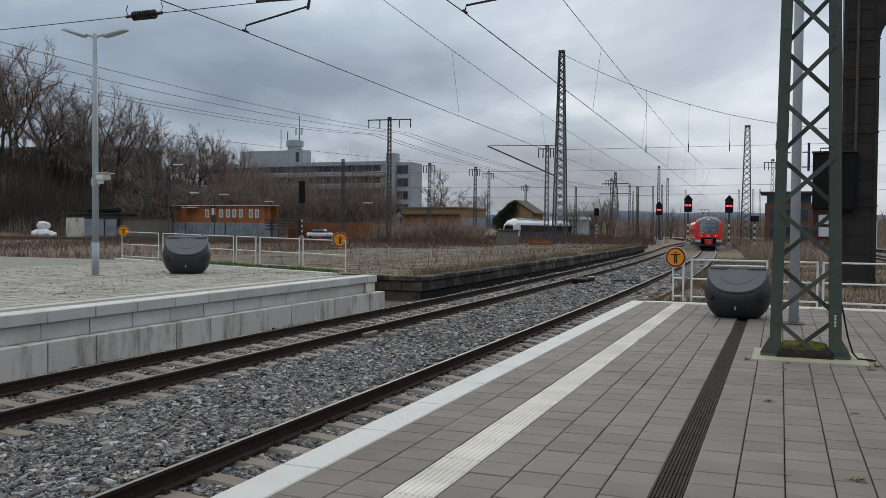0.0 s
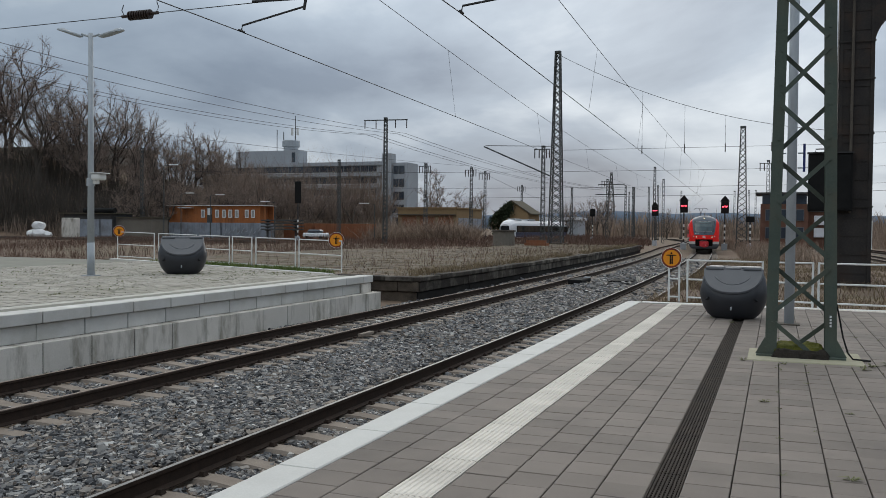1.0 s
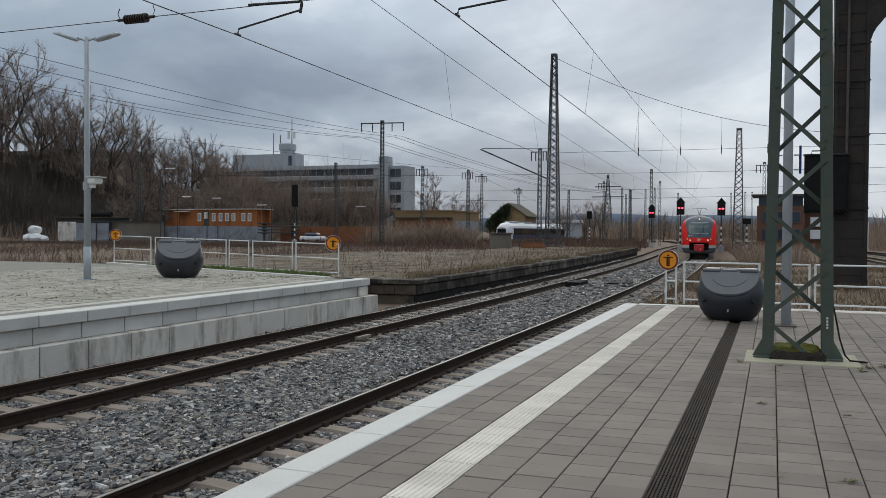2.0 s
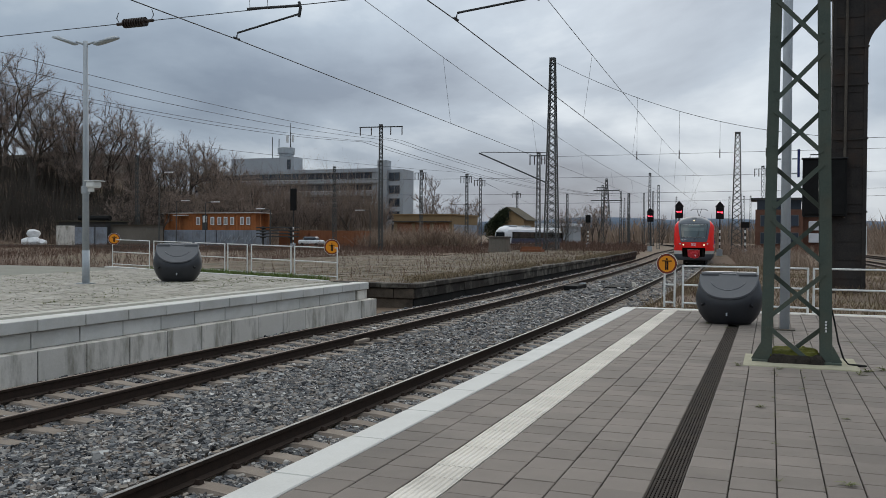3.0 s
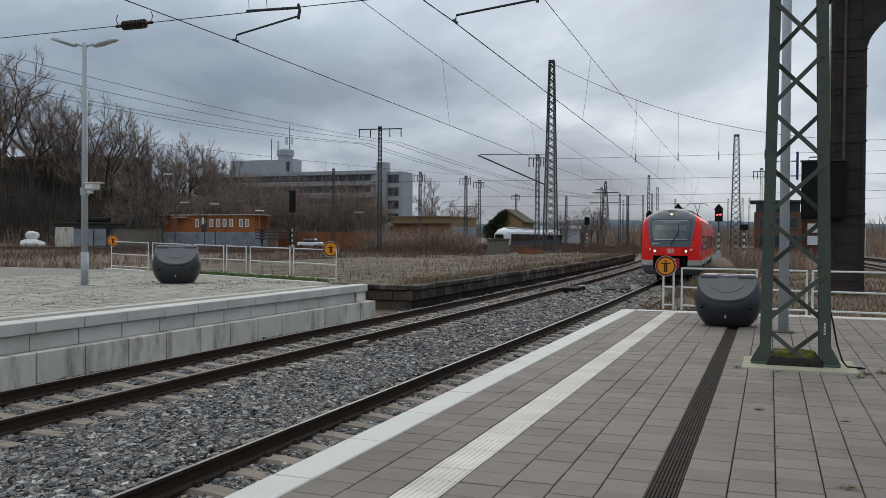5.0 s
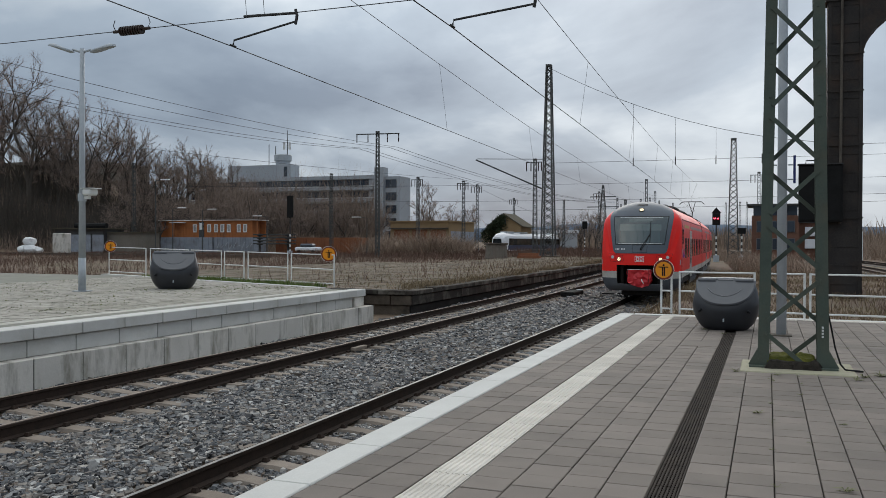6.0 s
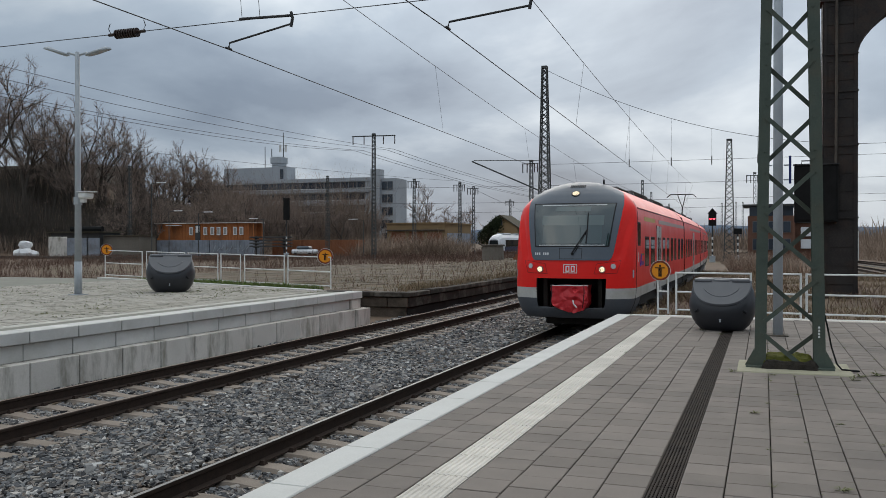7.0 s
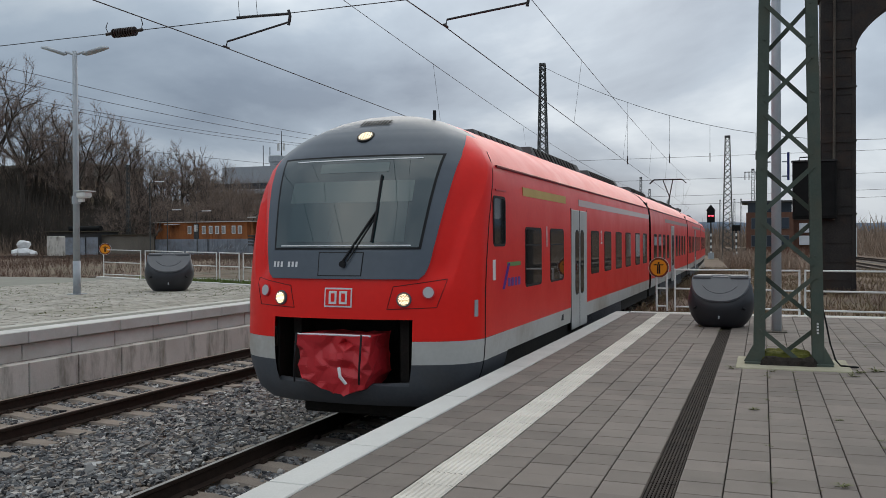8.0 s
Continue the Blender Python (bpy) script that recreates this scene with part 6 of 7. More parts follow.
# ---------- ballast stones ----------
def stones(n, x0, x1, y0, y1, size, seed):
    r = np.random.RandomState(seed)
    y = r.uniform(y0, y1, n)
    x = r.uniform(x0, x1, n) + np.array([bend(v) for v in y])
    keep = np.ones(n, bool)
    bx_ = np.array([bend(v) for v in y])
    for c, ph in ((T1, -7.7), (T2, -7.7)):
        d = np.abs(x - bx_ - c)
        for s in (0.7525,):
            keep &= np.abs(d - s) > 0.085
        ph_ = np.abs(((y - ph + 0.3) % 0.6) - 0.3)
        keep &= ~((d < 1.33) & (ph_ < 0.16) & (r.uniform(0, 1, n) < 0.93))
    keep &= x - bx_ < T1 + 1.55
    x, y, bx_ = x[keep], y[keep], bx_[keep]
    n = len(x)
    inside = (np.abs(x - bx_ - T1) < 1.22) | (np.abs(x - bx_ - T2) < 1.22)
    z = np.where(inside, -0.984, -0.955) + r.uniform(-0.012, 0.02, n) + 0.02 * np.sin(x * 2.1 + y) * ~inside
    s = size * r.lognormal(0, 0.28, n)
    base = np.array([(-1, -1, -1), (1, -1, -1), (1, 1, -1), (-1, 1, -1), (-1, -1, 1), (1, -1, 1), (1, 1, 1), (-1, 1, 1)], float) * 0.5
    v = base[None] * (0.5 + 0.9 * r.rand(n, 8, 1)) * np.stack([r.uniform(0.8, 1.5, n), r.uniform(0.6, 1.0, n), r.uniform(0.45, 0.85, n)], 1)[:, None, :]
    a, b = r.uniform(0, 6.283, n), r.normal(0, 0.45, n)
    ca, sa, cb, sb = np.cos(a), np.sin(a), np.cos(b), np.sin(b)
    R = np.zeros((n, 3, 3))
    R[:, 0, 0], R[:, 0, 1], R[:, 0, 2] = ca, -sa * cb, sa * sb
    R[:, 1, 0], R[:, 1, 1], R[:, 1, 2] = sa, ca * cb, -ca * sb
    R[:, 2, 1], R[:, 2, 2] = sb, cb
    v = np.einsum("nij,nkj->nki", R, v) * s[:, None, None] + np.stack([x, y, z], 1)[:, None, :]
    q = np.array(BOX_F)
    tri = np.concatenate([q[:, [0, 1, 2]], q[:, [0, 2, 3]]])
    f = (tri[None] + (np.arange(n) * 8)[:, None, None]).reshape(-1, 3)
    me = bpy.data.meshes.new("ballast_stones")
    me.vertices.add(n * 8)
    me.vertices.foreach_set("co", v.reshape(-1))
    me.loops.add(len(f) * 3)
    me.loops.foreach_set("vertex_index", f.reshape(-1).astype(np.int32))
    me.polygons.add(len(f))
    me.polygons.foreach_set("loop_start", np.arange(0, len(f) * 3, 3, dtype=np.int32))
    me.update(calc_edges=True)
    me.shade_flat()
    me.materials.append(M["ballast"])
    tagged(new("ballast_stones", me), "loose grey crushed ballast stones", "ballast", kind="stuff")


stones(105000, -10.75, -2.8, 2.8, 16.0, 0.039, 1)
stones(18000, -10.75, -2.8, -4.0, 2.8, 0.050, 4)
stones(42000, -10.75, -2.8, 16.0, 32.0, 0.054, 2)
stones(22000, -10.75, -2.8, 32.0, 75.0, 0.09, 3)


# ---------- bare winter trees ----------
M["bark"] = mat("bark", (0.055, 0.046, 0.038), (0.10, 0.084, 0.070), 0.95, scale=-2, fine=20, bump=0.5)
M["twig"] = mat("twigs", (0.20, 0.15, 0.125), (0.31, 0.24, 0.20), 0.95, scale=-0.5, fine=8, bump=0.0, per=0.25, island=True)
M["thicket"] = mat("thicket", (0.20, 0.145, 0.11), (0.33, 0.25, 0.19), 0.95, scale=0.15, fine=3, bump=0.0, per=0.35, island=True)
# thicket copied darker: the slope's shade is put into its colour
M["shaded_thicket"] = mat("shady_thicket", (0.165, 0.122, 0.095), (0.27, 0.205, 0.16), 0.95, scale=0.15, fine=3, bump=0.0, per=0.35, island=True)
M["evergreen"] = mat("evergreen", (0.025, 0.035, 0.018), (0.05, 0.06, 0.03), 0.9, scale=0.5, fine=6, bump=0.0, per=0.3, island=True)


def bare_tree(seed, H, spread, label, twigs=9000, trunks=1):
    """A bare winter tree: a clear trunk, rising limbs that fork again and again, and a haze of fine twigs."""
    r = random.Random(seed)
    root = tagged(new("bare_tree"), label, "tree", "bare trees on the hillside")
    bm = bmesh.new()
    ends = []

    def grow(p, d, l, rad, depth):
        pts, q, dd = [p], p.copy(), d.copy()
        for i in range(4):
            dd = (dd + Vector((r.gauss(0, 0.07 + 0.035 * depth), r.gauss(0, 0.07 + 0.035 * depth), 0.05))).normalized()
            q = q + dd * l / 4
            pts.append(q.copy())
        tube(bm, pts, rad, 6 if depth < 2 else 3, rad * 0.66, caps=False)
        if depth >= 2:
            ends.extend((t, dd, depth) for t in pts[1:])
        if depth == 4:
            return
        turn = r.uniform(0, 6.283)
        n = 4 if depth == 0 else 3
        for i in range(n):
            a = turn + 6.283 * i / n + r.gauss(0, 0.3)
            side = dd.orthogonal().normalized()
            side = Matrix.Rotation(a, 3, dd) @ side
            open_ = spread * (0.85 if depth == 0 else 1.05) * r.uniform(0.6, 1.2)
            nd = (dd + side * open_ + Vector((0, 0, 0.12))).normalized()
            grow(pts[-1] if i < 2 else pts[r.choice((2, 3))], nd, l * r.uniform(0.58, 0.80) * (1.0 if i < 2 else 0.8), rad * r.uniform(0.46, 0.58), depth + 1)
    for k in range(trunks):
        lean = 0.03 if trunks == 1 else 0.16
        grow(Vector((r.gauss(0, 0.3), r.gauss(0, 0.3), -0.6)), Vector((r.gauss(0, lean), r.gauss(0, lean), 1)).normalized(), H * r.uniform(0.33, 0.38), H * (0.017 if trunks == 1 else 0.013), 0)
    part("trunk", bm, M["bark"], root)
    vs, fs = [], []
    for i in range(twigs):
        p, d, dep = r.choice(ends)
        ax = Vector((r.gauss(0, 1), r.gauss(0, 1), r.gauss(0.3, 0.8))).normalized()
        e = p + (d * 0.8 + ax).normalized() * H * r.uniform(0.02, 0.065)
        t = d.cross(ax).normalized() * H * 0.0005
        k = len(vs)
        vs += [tuple(p - t), tuple(p + t), tuple(e)]
        fs.append((k, k + 1, k + 2))
    tagged(raw("crown", vs, fs, M["twig"], root, "fine bare twigs of the crown"), kind="stuff")
    return root


def wood():
    r = random.Random(21)
    kinds = [bare_tree(1, 17, 0.55, "tall bare deciduous tree on the wooded slope"), bare_tree(2, 18, 0.7, "spreading bare deciduous tree on the wooded slope"),
             bare_tree(3, 15, 0.6, "bare many-stemmed tree on the wooded slope", trunks=3), bare_tree(4, 16, 0.8, "broad bare deciduous tree on the wooded slope")]
    for k in kinds:
        k.matrix_basis = pose(-190 - 8 * kinds.index(k), 165, ground_height(-190, 165))
    # a belt of trees along the slope
    for i in range(34):
        phi = radians(32.8 + 17.4 * i / 33 + r.gauss(0, 0.2))
        rr = r.uniform(186, 212)
        x, y = -rr * math.sin(phi), rr * math.cos(phi)
        k = r.choice(kinds)
        m = copy_thing(k, pose(x, y, ground_height(x, y) - 0.4, 0, 0, r.uniform(0, 360)))
        big = float(np.interp(math.degrees(phi), [32, 36, 39, 42, 45, 49], [0.78, 1.0, 1.2, 1.34, 1.44, 1.60]))
        f = r.uniform(0.85, 1.15) * big
        m.scale = (f * r.uniform(0.9, 1.2), f * r.uniform(0.9, 1.2), f)
    # trees behind and beside the office block, and along the far yard
    spots = [(-78, 195, 1.0), (-73.5, 192, 0.95), (-70, 198, 0.9), (-66, 194, 0.75), (-140, 196, 0.9), (-133, 192, 0.8), (-150, 205, 1.0), (-126, 190, 0.6), (-60, 210, 0.6), (-47, 205, 0.62), (-43, 210, 0.7), (-40, 215, 0.66), (-36, 200, 0.4), (-70, 168, 0.5), (-64, 160, 0.42), (-112, 188, 0.6), (-104, 186, 0.5), (-95, 184, 0.45), (-30, 260, 0.6), (-20, 280, 0.5), (-48, 250, 0.7), (-55, 240, 0.7)]
    spots += [(-rr * math.sin(radians(p)), rr * math.cos(radians(p)), f) for p, rr, f in ((33, 205, 0.75), (32.2, 210, 0.7), (31.5, 200, 0.62), (30.6, 206, 0.66), (29.8, 200, 0.6), (29.0, 208, 0.66), (28.2, 198, 0.55), (27.5, 204, 0.5), (26.8, 200, 0.5), (33.6, 196, 0.7), (30.1, 192, 0.55), (27.1, 190, 0.42))]
    for i in range(26):
        p, rr = radians(24.5 + 11.5 * ((i * 0.618) % 1.0)), r.uniform(170, 198)
        spots.append((-rr * math.sin(p), rr * math.cos(p), r.uniform(0.42, 0.82)))
    for i in range(34):
        p, rr = radians(29.5 + 12.5 * ((i * 0.618) % 1.0)), r.uniform(158, 186)
        spots.append((-rr * math.sin(p), rr * math.cos(p), r.uniform(0.45, 0.72) * (1.0 if i % 3 else 1.2)))
    for x, y, f in spots:
        m = copy_thing(r.choice(kinds), pose(x, y, ground_height(x, y) - 0.3, 0, 0, r.uniform(0, 360)))
        m.scale = (f, f, f)


wood()


def strips(name, pts, hmin, hmax, w, material, label, category, seed, lean=0.35):
    """Many thin upright blades or stems at the given feet."""
    r = np.random.RandomState(seed)
    p = np.array(pts, float)
    n = len(p)
    h = r.uniform(hmin, hmax, n)
    a = r.uniform(0, 6.283, n)
    # clumps: taller and lower stands
    h *= np.array([0.45 + 1.1 * max(0.0, min(1.0, 0.5 + 0.9 * noise.noise((q[0] * 0.16, q[1] * 0.16, seed)))) for q in p]) if hmax > 1.2 else 1.0
    wd = w * r.uniform(0.6, 1.5, n)
    s = np.stack([np.cos(a) * wd, np.sin(a) * wd, np.zeros(n)], 1)
    tip = p + np.stack([r.normal(0, lean, n) * h, r.normal(0, lean, n) * h, h], 1)
    mid = (p + tip) / 2 + np.stack([r.normal(0, lean * 0.3, n) * h, r.normal(0, lean * 0.3, n) * h, h * 0.1], 1)
    v = np.stack([p - s, p + s, mid + s * 0.7, mid - s * 0.7, tip], 1).reshape(-1, 3)
    f = []
    for i in range(n):
        k = i * 5
        f += [(k, k + 1, k + 2, k + 3), (k + 3, k + 2, k + 4)]
    tagged(raw(name, v.tolist(), f, material), label, category, kind="stuff")


def scatter(n, inside, seed, clump=0.0):
    r = random.Random(seed)
    out = []
    while len(out) < n:
        x, y = inside(r)
        if clump and noise.noise((x * clump, y * clump, seed)) < r.uniform(-0.35, 0.25):
            continue
        out.append((x, y, ground_height(x, y)))
    return out


def polar(p0, p1, r0, r1):
    def f(r):
        a, d = radians(r.uniform(p0, p1)), r.uniform(r0, r1)
        return -d * math.sin(a), d * math.cos(a)
    return f


strips("hillside_thicket", scatter(16000, polar(30, 50, 165, 240), 5), 0.6, 2.6, 0.05, M["shaded_thicket"], "dense brown leafless thicket on the slope", "thicket", 5)
strips("slope_saplings", scatter(9000, polar(35, 50, 168, 205), 51, 0.05), 2.0, 8.5, 0.05, M["bark"], "dark slender saplings crowding the slope", "thicket", 51, 0.14)
strips("yard_thicket", scatter(12000, polar(26, 50, 166, 186), 6, 0.06), 0.8, 3.2, 0.05, M["shaded_thicket"], "brown leafless bushes at the foot of the slope", "thicket", 6)
strips("mid_thicket", scatter(12000, polar(19.6, 33, 152, 190), 7, 0.05), 0.8, 3.4, 0.05, M["thicket"], "brown leafless bushes between the sidings", "thicket", 7)


strips("office_copse", scatter(15000, polar(25.2, 36, 176, 202), 31, 0.05), 2.0, 13.5, 0.04, M["shaded_thicket"], "tangled bare saplings before the office block", "thicket", 31, 0.3)
strips("warehouse_bushes", scatter(5000, polar(18.8, 26.5, 136, 148), 32, 0.12), 0.8, 3.2, 0.035, M["thicket"], "bare bushes before the warehouse", "thicket", 32, 0.6)


def horizon_belt(r):
    y = r.uniform(300, 460)
    return r.uniform(-0.32 * y, 0.45 * y), y


strips("far_treeline", scatter(12000, horizon_belt, 33), 2.5, 8.5, 0.22, M["thicket"], "bare treeline on the horizon", "trees", 33, 0.2)


def left_yard(r):
    y = r.uniform(30, 120)
    return r.uniform(-105, T2 + bend(y) - (20.5 if y < 62 else 14.5)), y


strips("dry_weeds", [p for p in scatter(42000, left_yard, 8, 0.05) if abs(p[0] - line5(p[1])) > 1.4], 0.2, 0.75, 0.010, M["bramble"], "reddish brown dry weeds and brambles in the yard", "weeds", 8)
strips("tall_dry_weeds", [p for p in scatter(9000, left_yard, 18, 0.09) if abs(p[0] - line5(p[1])) > 1.6], 0.3, 1.0, 0.012, M["bramble"], "tall reddish brown bramble stems in the yard", "weeds", 18)


def old_top(r):
    y = r.uniform(26, 92)
    e = T2 + bend(y) - 1.9
    return e - abs(r.gauss(0, 6)), y


def old_edge(r):
    y = r.uniform(25.9, 90)
    return T2 + bend(y) - 1.75 - abs(r.gauss(0, 0.5)), y


strips("edge_grass", [(x, y, -0.19) for x, y, z in scatter(5200, old_edge, 41, 0.3)], 0.08, 0.34, 0.010, M["dry_grass"], "tufts of dry yellow grass along the disused platform's edge", "grass", 41, 0.5)
strips("platform_scrub", [(x, y, -0.19) for x, y, z in scatter(900, old_top, 42, 0.5) if x > T2 + bend(y) - 16], 0.25, 0.9, 0.008, M["bramble"], "thin dry stems growing through broken paving", "weeds", 42, 0.35)
strips("platform_grass", [(x, y, -0.2) for x, y, z in scatter(11000, old_top, 9, 0.22) if x > T2 + bend(y) - 19], 0.03, 0.17, 0.007, M["dry_grass"], "dry yellow grass on the disused platform", "grass", 9, 0.5)


def mound(r):
    y = r.uniform(17.9, 50)
    return line1(y) + 1.68 + r.uniform(0, 1) ** 1.35 * 13, y


strips("mound_grass", [(x, y, -0.30) for x, y, z in scatter(22000, mound, 10, 0.35)], 0.06, 0.34, 0.009, M["dry_grass"], "dry grass tufts behind the platform fence", "grass", 10, 0.4)
strips("mound_brambles", [(x, y, -0.34) for x, y, z in scatter(4200, mound, 11, 0.25)], 0.12, 0.45, 0.008, M["bramble"], "brown bramble stems behind the platform fence", "weeds", 11, 0.4)


def right_brush(r):
    y = r.uniform(48, 210)
    return line1(y) + 3.2 + r.uniform(0, 1) * 4.2, y


strips("line_side_brush", scatter(24000, right_brush, 12, 0.07), 0.3, 1.4, 0.016, M["thicket"], "brown brush between the running line and sidings", "thicket", 12)


def far_right(r):
    y = r.uniform(70, 260)
    return line4(y) + 4 + r.uniform(0, 1) * (10 + y * 0.35), y


strips("far_right_brush", scatter(26000, far_right, 13, 0.05), 0.8, 3.6, 0.022, M["thicket"], "tall brown brush beyond the sidings", "thicket", 13)


def between(r):
    y = r.uniform(92, 240)
    return r.uniform(-60, T2 - 2.5 + bend(y)), y


strips("far_yard_brush", scatter(14000, between, 14, 0.06), 0.3, 1.25, 0.03, M["bramble"], "reddish brown brush across the far yard", "thicket", 14)
strips("fence_grass", [(-12.6 - t * 12.6 + random.Random(int(t * 9999)).gauss(0, 0.25), 23.1 + t * 5.2, 0.02) for t in np.linspace(0, 0.75, 1700) ** 1.0], 0.05, 0.2, 0.012, M["grass_green"], "fresh green grass along the fence foot", "grass", 15, 0.5)

# ---------- buildings and clutter beyond the yard ----------
M["office_wall"] = mat("office_panel", (0.33, 0.35, 0.375), (0.40, 0.42, 0.445), 0.75, scale=0.4, fine=6, bump=0.05, stain=(0.28, 0.29, 0.30), stain_amt=0.4, stain_scale=0.2)
M["office_glass"] = glass("office_glass", (0.03, 0.04, 0.055), 0.08)
M["brick_wall"] = mat("brown_brick", (0.13, 0.065, 0.045), (0.19, 0.10, 0.07), 0.9, scale=2, fine=14, bump=0.3)
M["timber"] = mat("orange_timber", (0.30, 0.10, 0.032), (0.38, 0.14, 0.05), 0.7, scale=1.2, fine=20, bump=0.2, stain=(0.13, 0.065, 0.04), stain_amt=0.7, stain_scale=0.5)
M["ochre"] = mat("ochre_wall", (0.22, 0.145, 0.075), (0.27, 0.185, 0.10), 0.9, scale=0.5, fine=8, bump=0.1, stain=(0.22, 0.15, 0.08), stain_amt=0.5, stain_scale=0.3)
M["grey_box"] = mat("grey_blue_container", (0.20, 0.225, 0.265), (0.30, 0.325, 0.365), 0.7, scale=1, fine=12, bump=0.2, stain=(0.12, 0.10, 0.09), stain_amt=0.6, stain_scale=0.6)
M["pale_pane"] = glass("curtained_pane", (0.30, 0.29, 0.27), 0.1)
M["rust"] = mat("rusty_container", (0.19, 0.07, 0.035), (0.26, 0.11, 0.055), 0.85, scale=0.8, fine=12, bump=0.2)
M["dark_shed"] = mat("dark_shed", (0.045, 0.045, 0.045), (0.08, 0.078, 0.075), 0.85, scale=0.6, fine=8, bump=0.2)
M["roof_tile"] = mat("mossy_roof", (0.06, 0.055, 0.04), (0.10, 0.085, 0.06), 0.95, scale=1, fine=8, bump=0.4)
M["white_bag"] = mat("white_bag", (0.6, 0.6, 0.6), (0.72, 0.72, 0.72), 0.7, scale=2, fine=12, bump=0.6)
M["train_blue"] = mat("train_blue", (0.03, 0.035, 0.07), (0.045, 0.05, 0.09), 0.4, scale=1, bump=0.0)
M["train_white"] = mat("train_white", (0.62, 0.63, 0.65), (0.7, 0.7, 0.72), 0.4, scale=1, bump=0.0)


M["frame_grey"] = mat("window_frame", (0.12, 0.125, 0.13), (0.16, 0.165, 0.17), 0.6, scale=1, bump=0.0)


def window_at(root, x0, x1, y, z0, z1, name="window"):
    w = part(name, bx(x0, x1, y - 0.06, y + 0.1, z0, z1), M["frame_grey"], root)
    part("pane", bx(x0 + 0.08, x1 - 0.08, y - 0.09, y - 0.062, z0 + 0.08, z1 - 0.08), M["office_glass"], w)


def office():
    r = thing("office_building", (0, 210, 0), "grey concrete office block with window bands and rooftop plant", "building")
    part("wall", bx(-158, -97.2, 0, 16, -3, 19.0), M["office_wall"], r)
    part("wing", bx(-94.58, -90.3, -2, 5.2, -3, 18.6), M["office_wall"], r)
    part("stair_tower", bx(-97.2, -94.58, -3, 0, -3, 21.0), M["office_wall"], r)
    part("penthouse", bx(-146, -125.3, 2, 6.7, 19, 23.0), M["office_wall"], r)
    part("roof_edge", bx(-158.3, -97.25, -0.4, 0.0, 18.2, 19.2), M["office_wall"], r)
    for z in (16.45, 13.3, 10.15, 7.0, 3.85, 0.7):
        part("ledge", bx(-158, -98.35, -1.0, 0.0, z - 1.15, z - 0.25), M["office_wall"], r)
        part("ledge_cap", bx(-158, -98.3, -1.1, 0.0, z - 0.25, z - 0.1), M["white_paint"], r)
        for i in range(23):
            x = -157 + i * 2.48
            window_at(r, x, x + 2.3, -0.1, z, z + 1.65)
    for z in (15.6, 12.2, 8.8, 5.4, 2.0):
        for i in range(2):
            window_at(r, -94.3 + i * 1.6, -92.8 + i * 1.6, -2.05, z, z + 2.2)
    window_at(r, -127.5, -126.4, 1.95, 19.6, 22.4)
    part("plant_drum", lathe(bmesh.new(), [(2.1, 23.0), (2.1, 24.2), (2.5, 24.4), (2.5, 26.0), (2.2, 26.2)], 16, -130.2, 6), M["galv"], r)
    part("aerial_mast", tube(bmesh.new(), [(-128.2, 5, 24.6), (-128.2, 5, 33)], 0.16, 6, 0.08), M["dark_steel"], r)
    part("aerial_mast", tube(bmesh.new(), [(-132, 5, 24.6), (-132, 5, 28.6)], 0.12, 6), M["dark_steel"], r)
    part("aerial_mast", tube(bmesh.new(), [(-134.2, 5, 23.0), (-134.2, 5, 29.2)], 0.1, 6), M["dark_steel"], r)
    for s in (-0.9, 0.9):
        part("dish_panel", bx(-128.2 + s - 0.25, -128.2 + s + 0.25, 4.5, 5.0, 27.5, 29.5), M["white_paint"], r)


office()


M["hall_wall"] = mat("hall_wall", (0.13, 0.115, 0.095), (0.19, 0.17, 0.145), 0.9, scale=0.3, fine=4, bump=0.05)


def hill_building():
    r = thing("flat_roofed_hall", (-163.8, 174.8, 0), "long flat-roofed brown hall on the wooded hill", "building", rz=-4)
    part("wall", bx(-44, 0, 0, 23, 12, 21.4), M["hall_wall"], r)
    part("roof_slab", bx(-44.5, 0.5, -0.6, 23.6, 21.4, 22.2), M["hall_wall"], r)
    for i in range(10):
        window_at(r, -40 + i * 3.9, -37.2 + i * 3.9, -0.05, 17.6, 19.9)


hill_building()


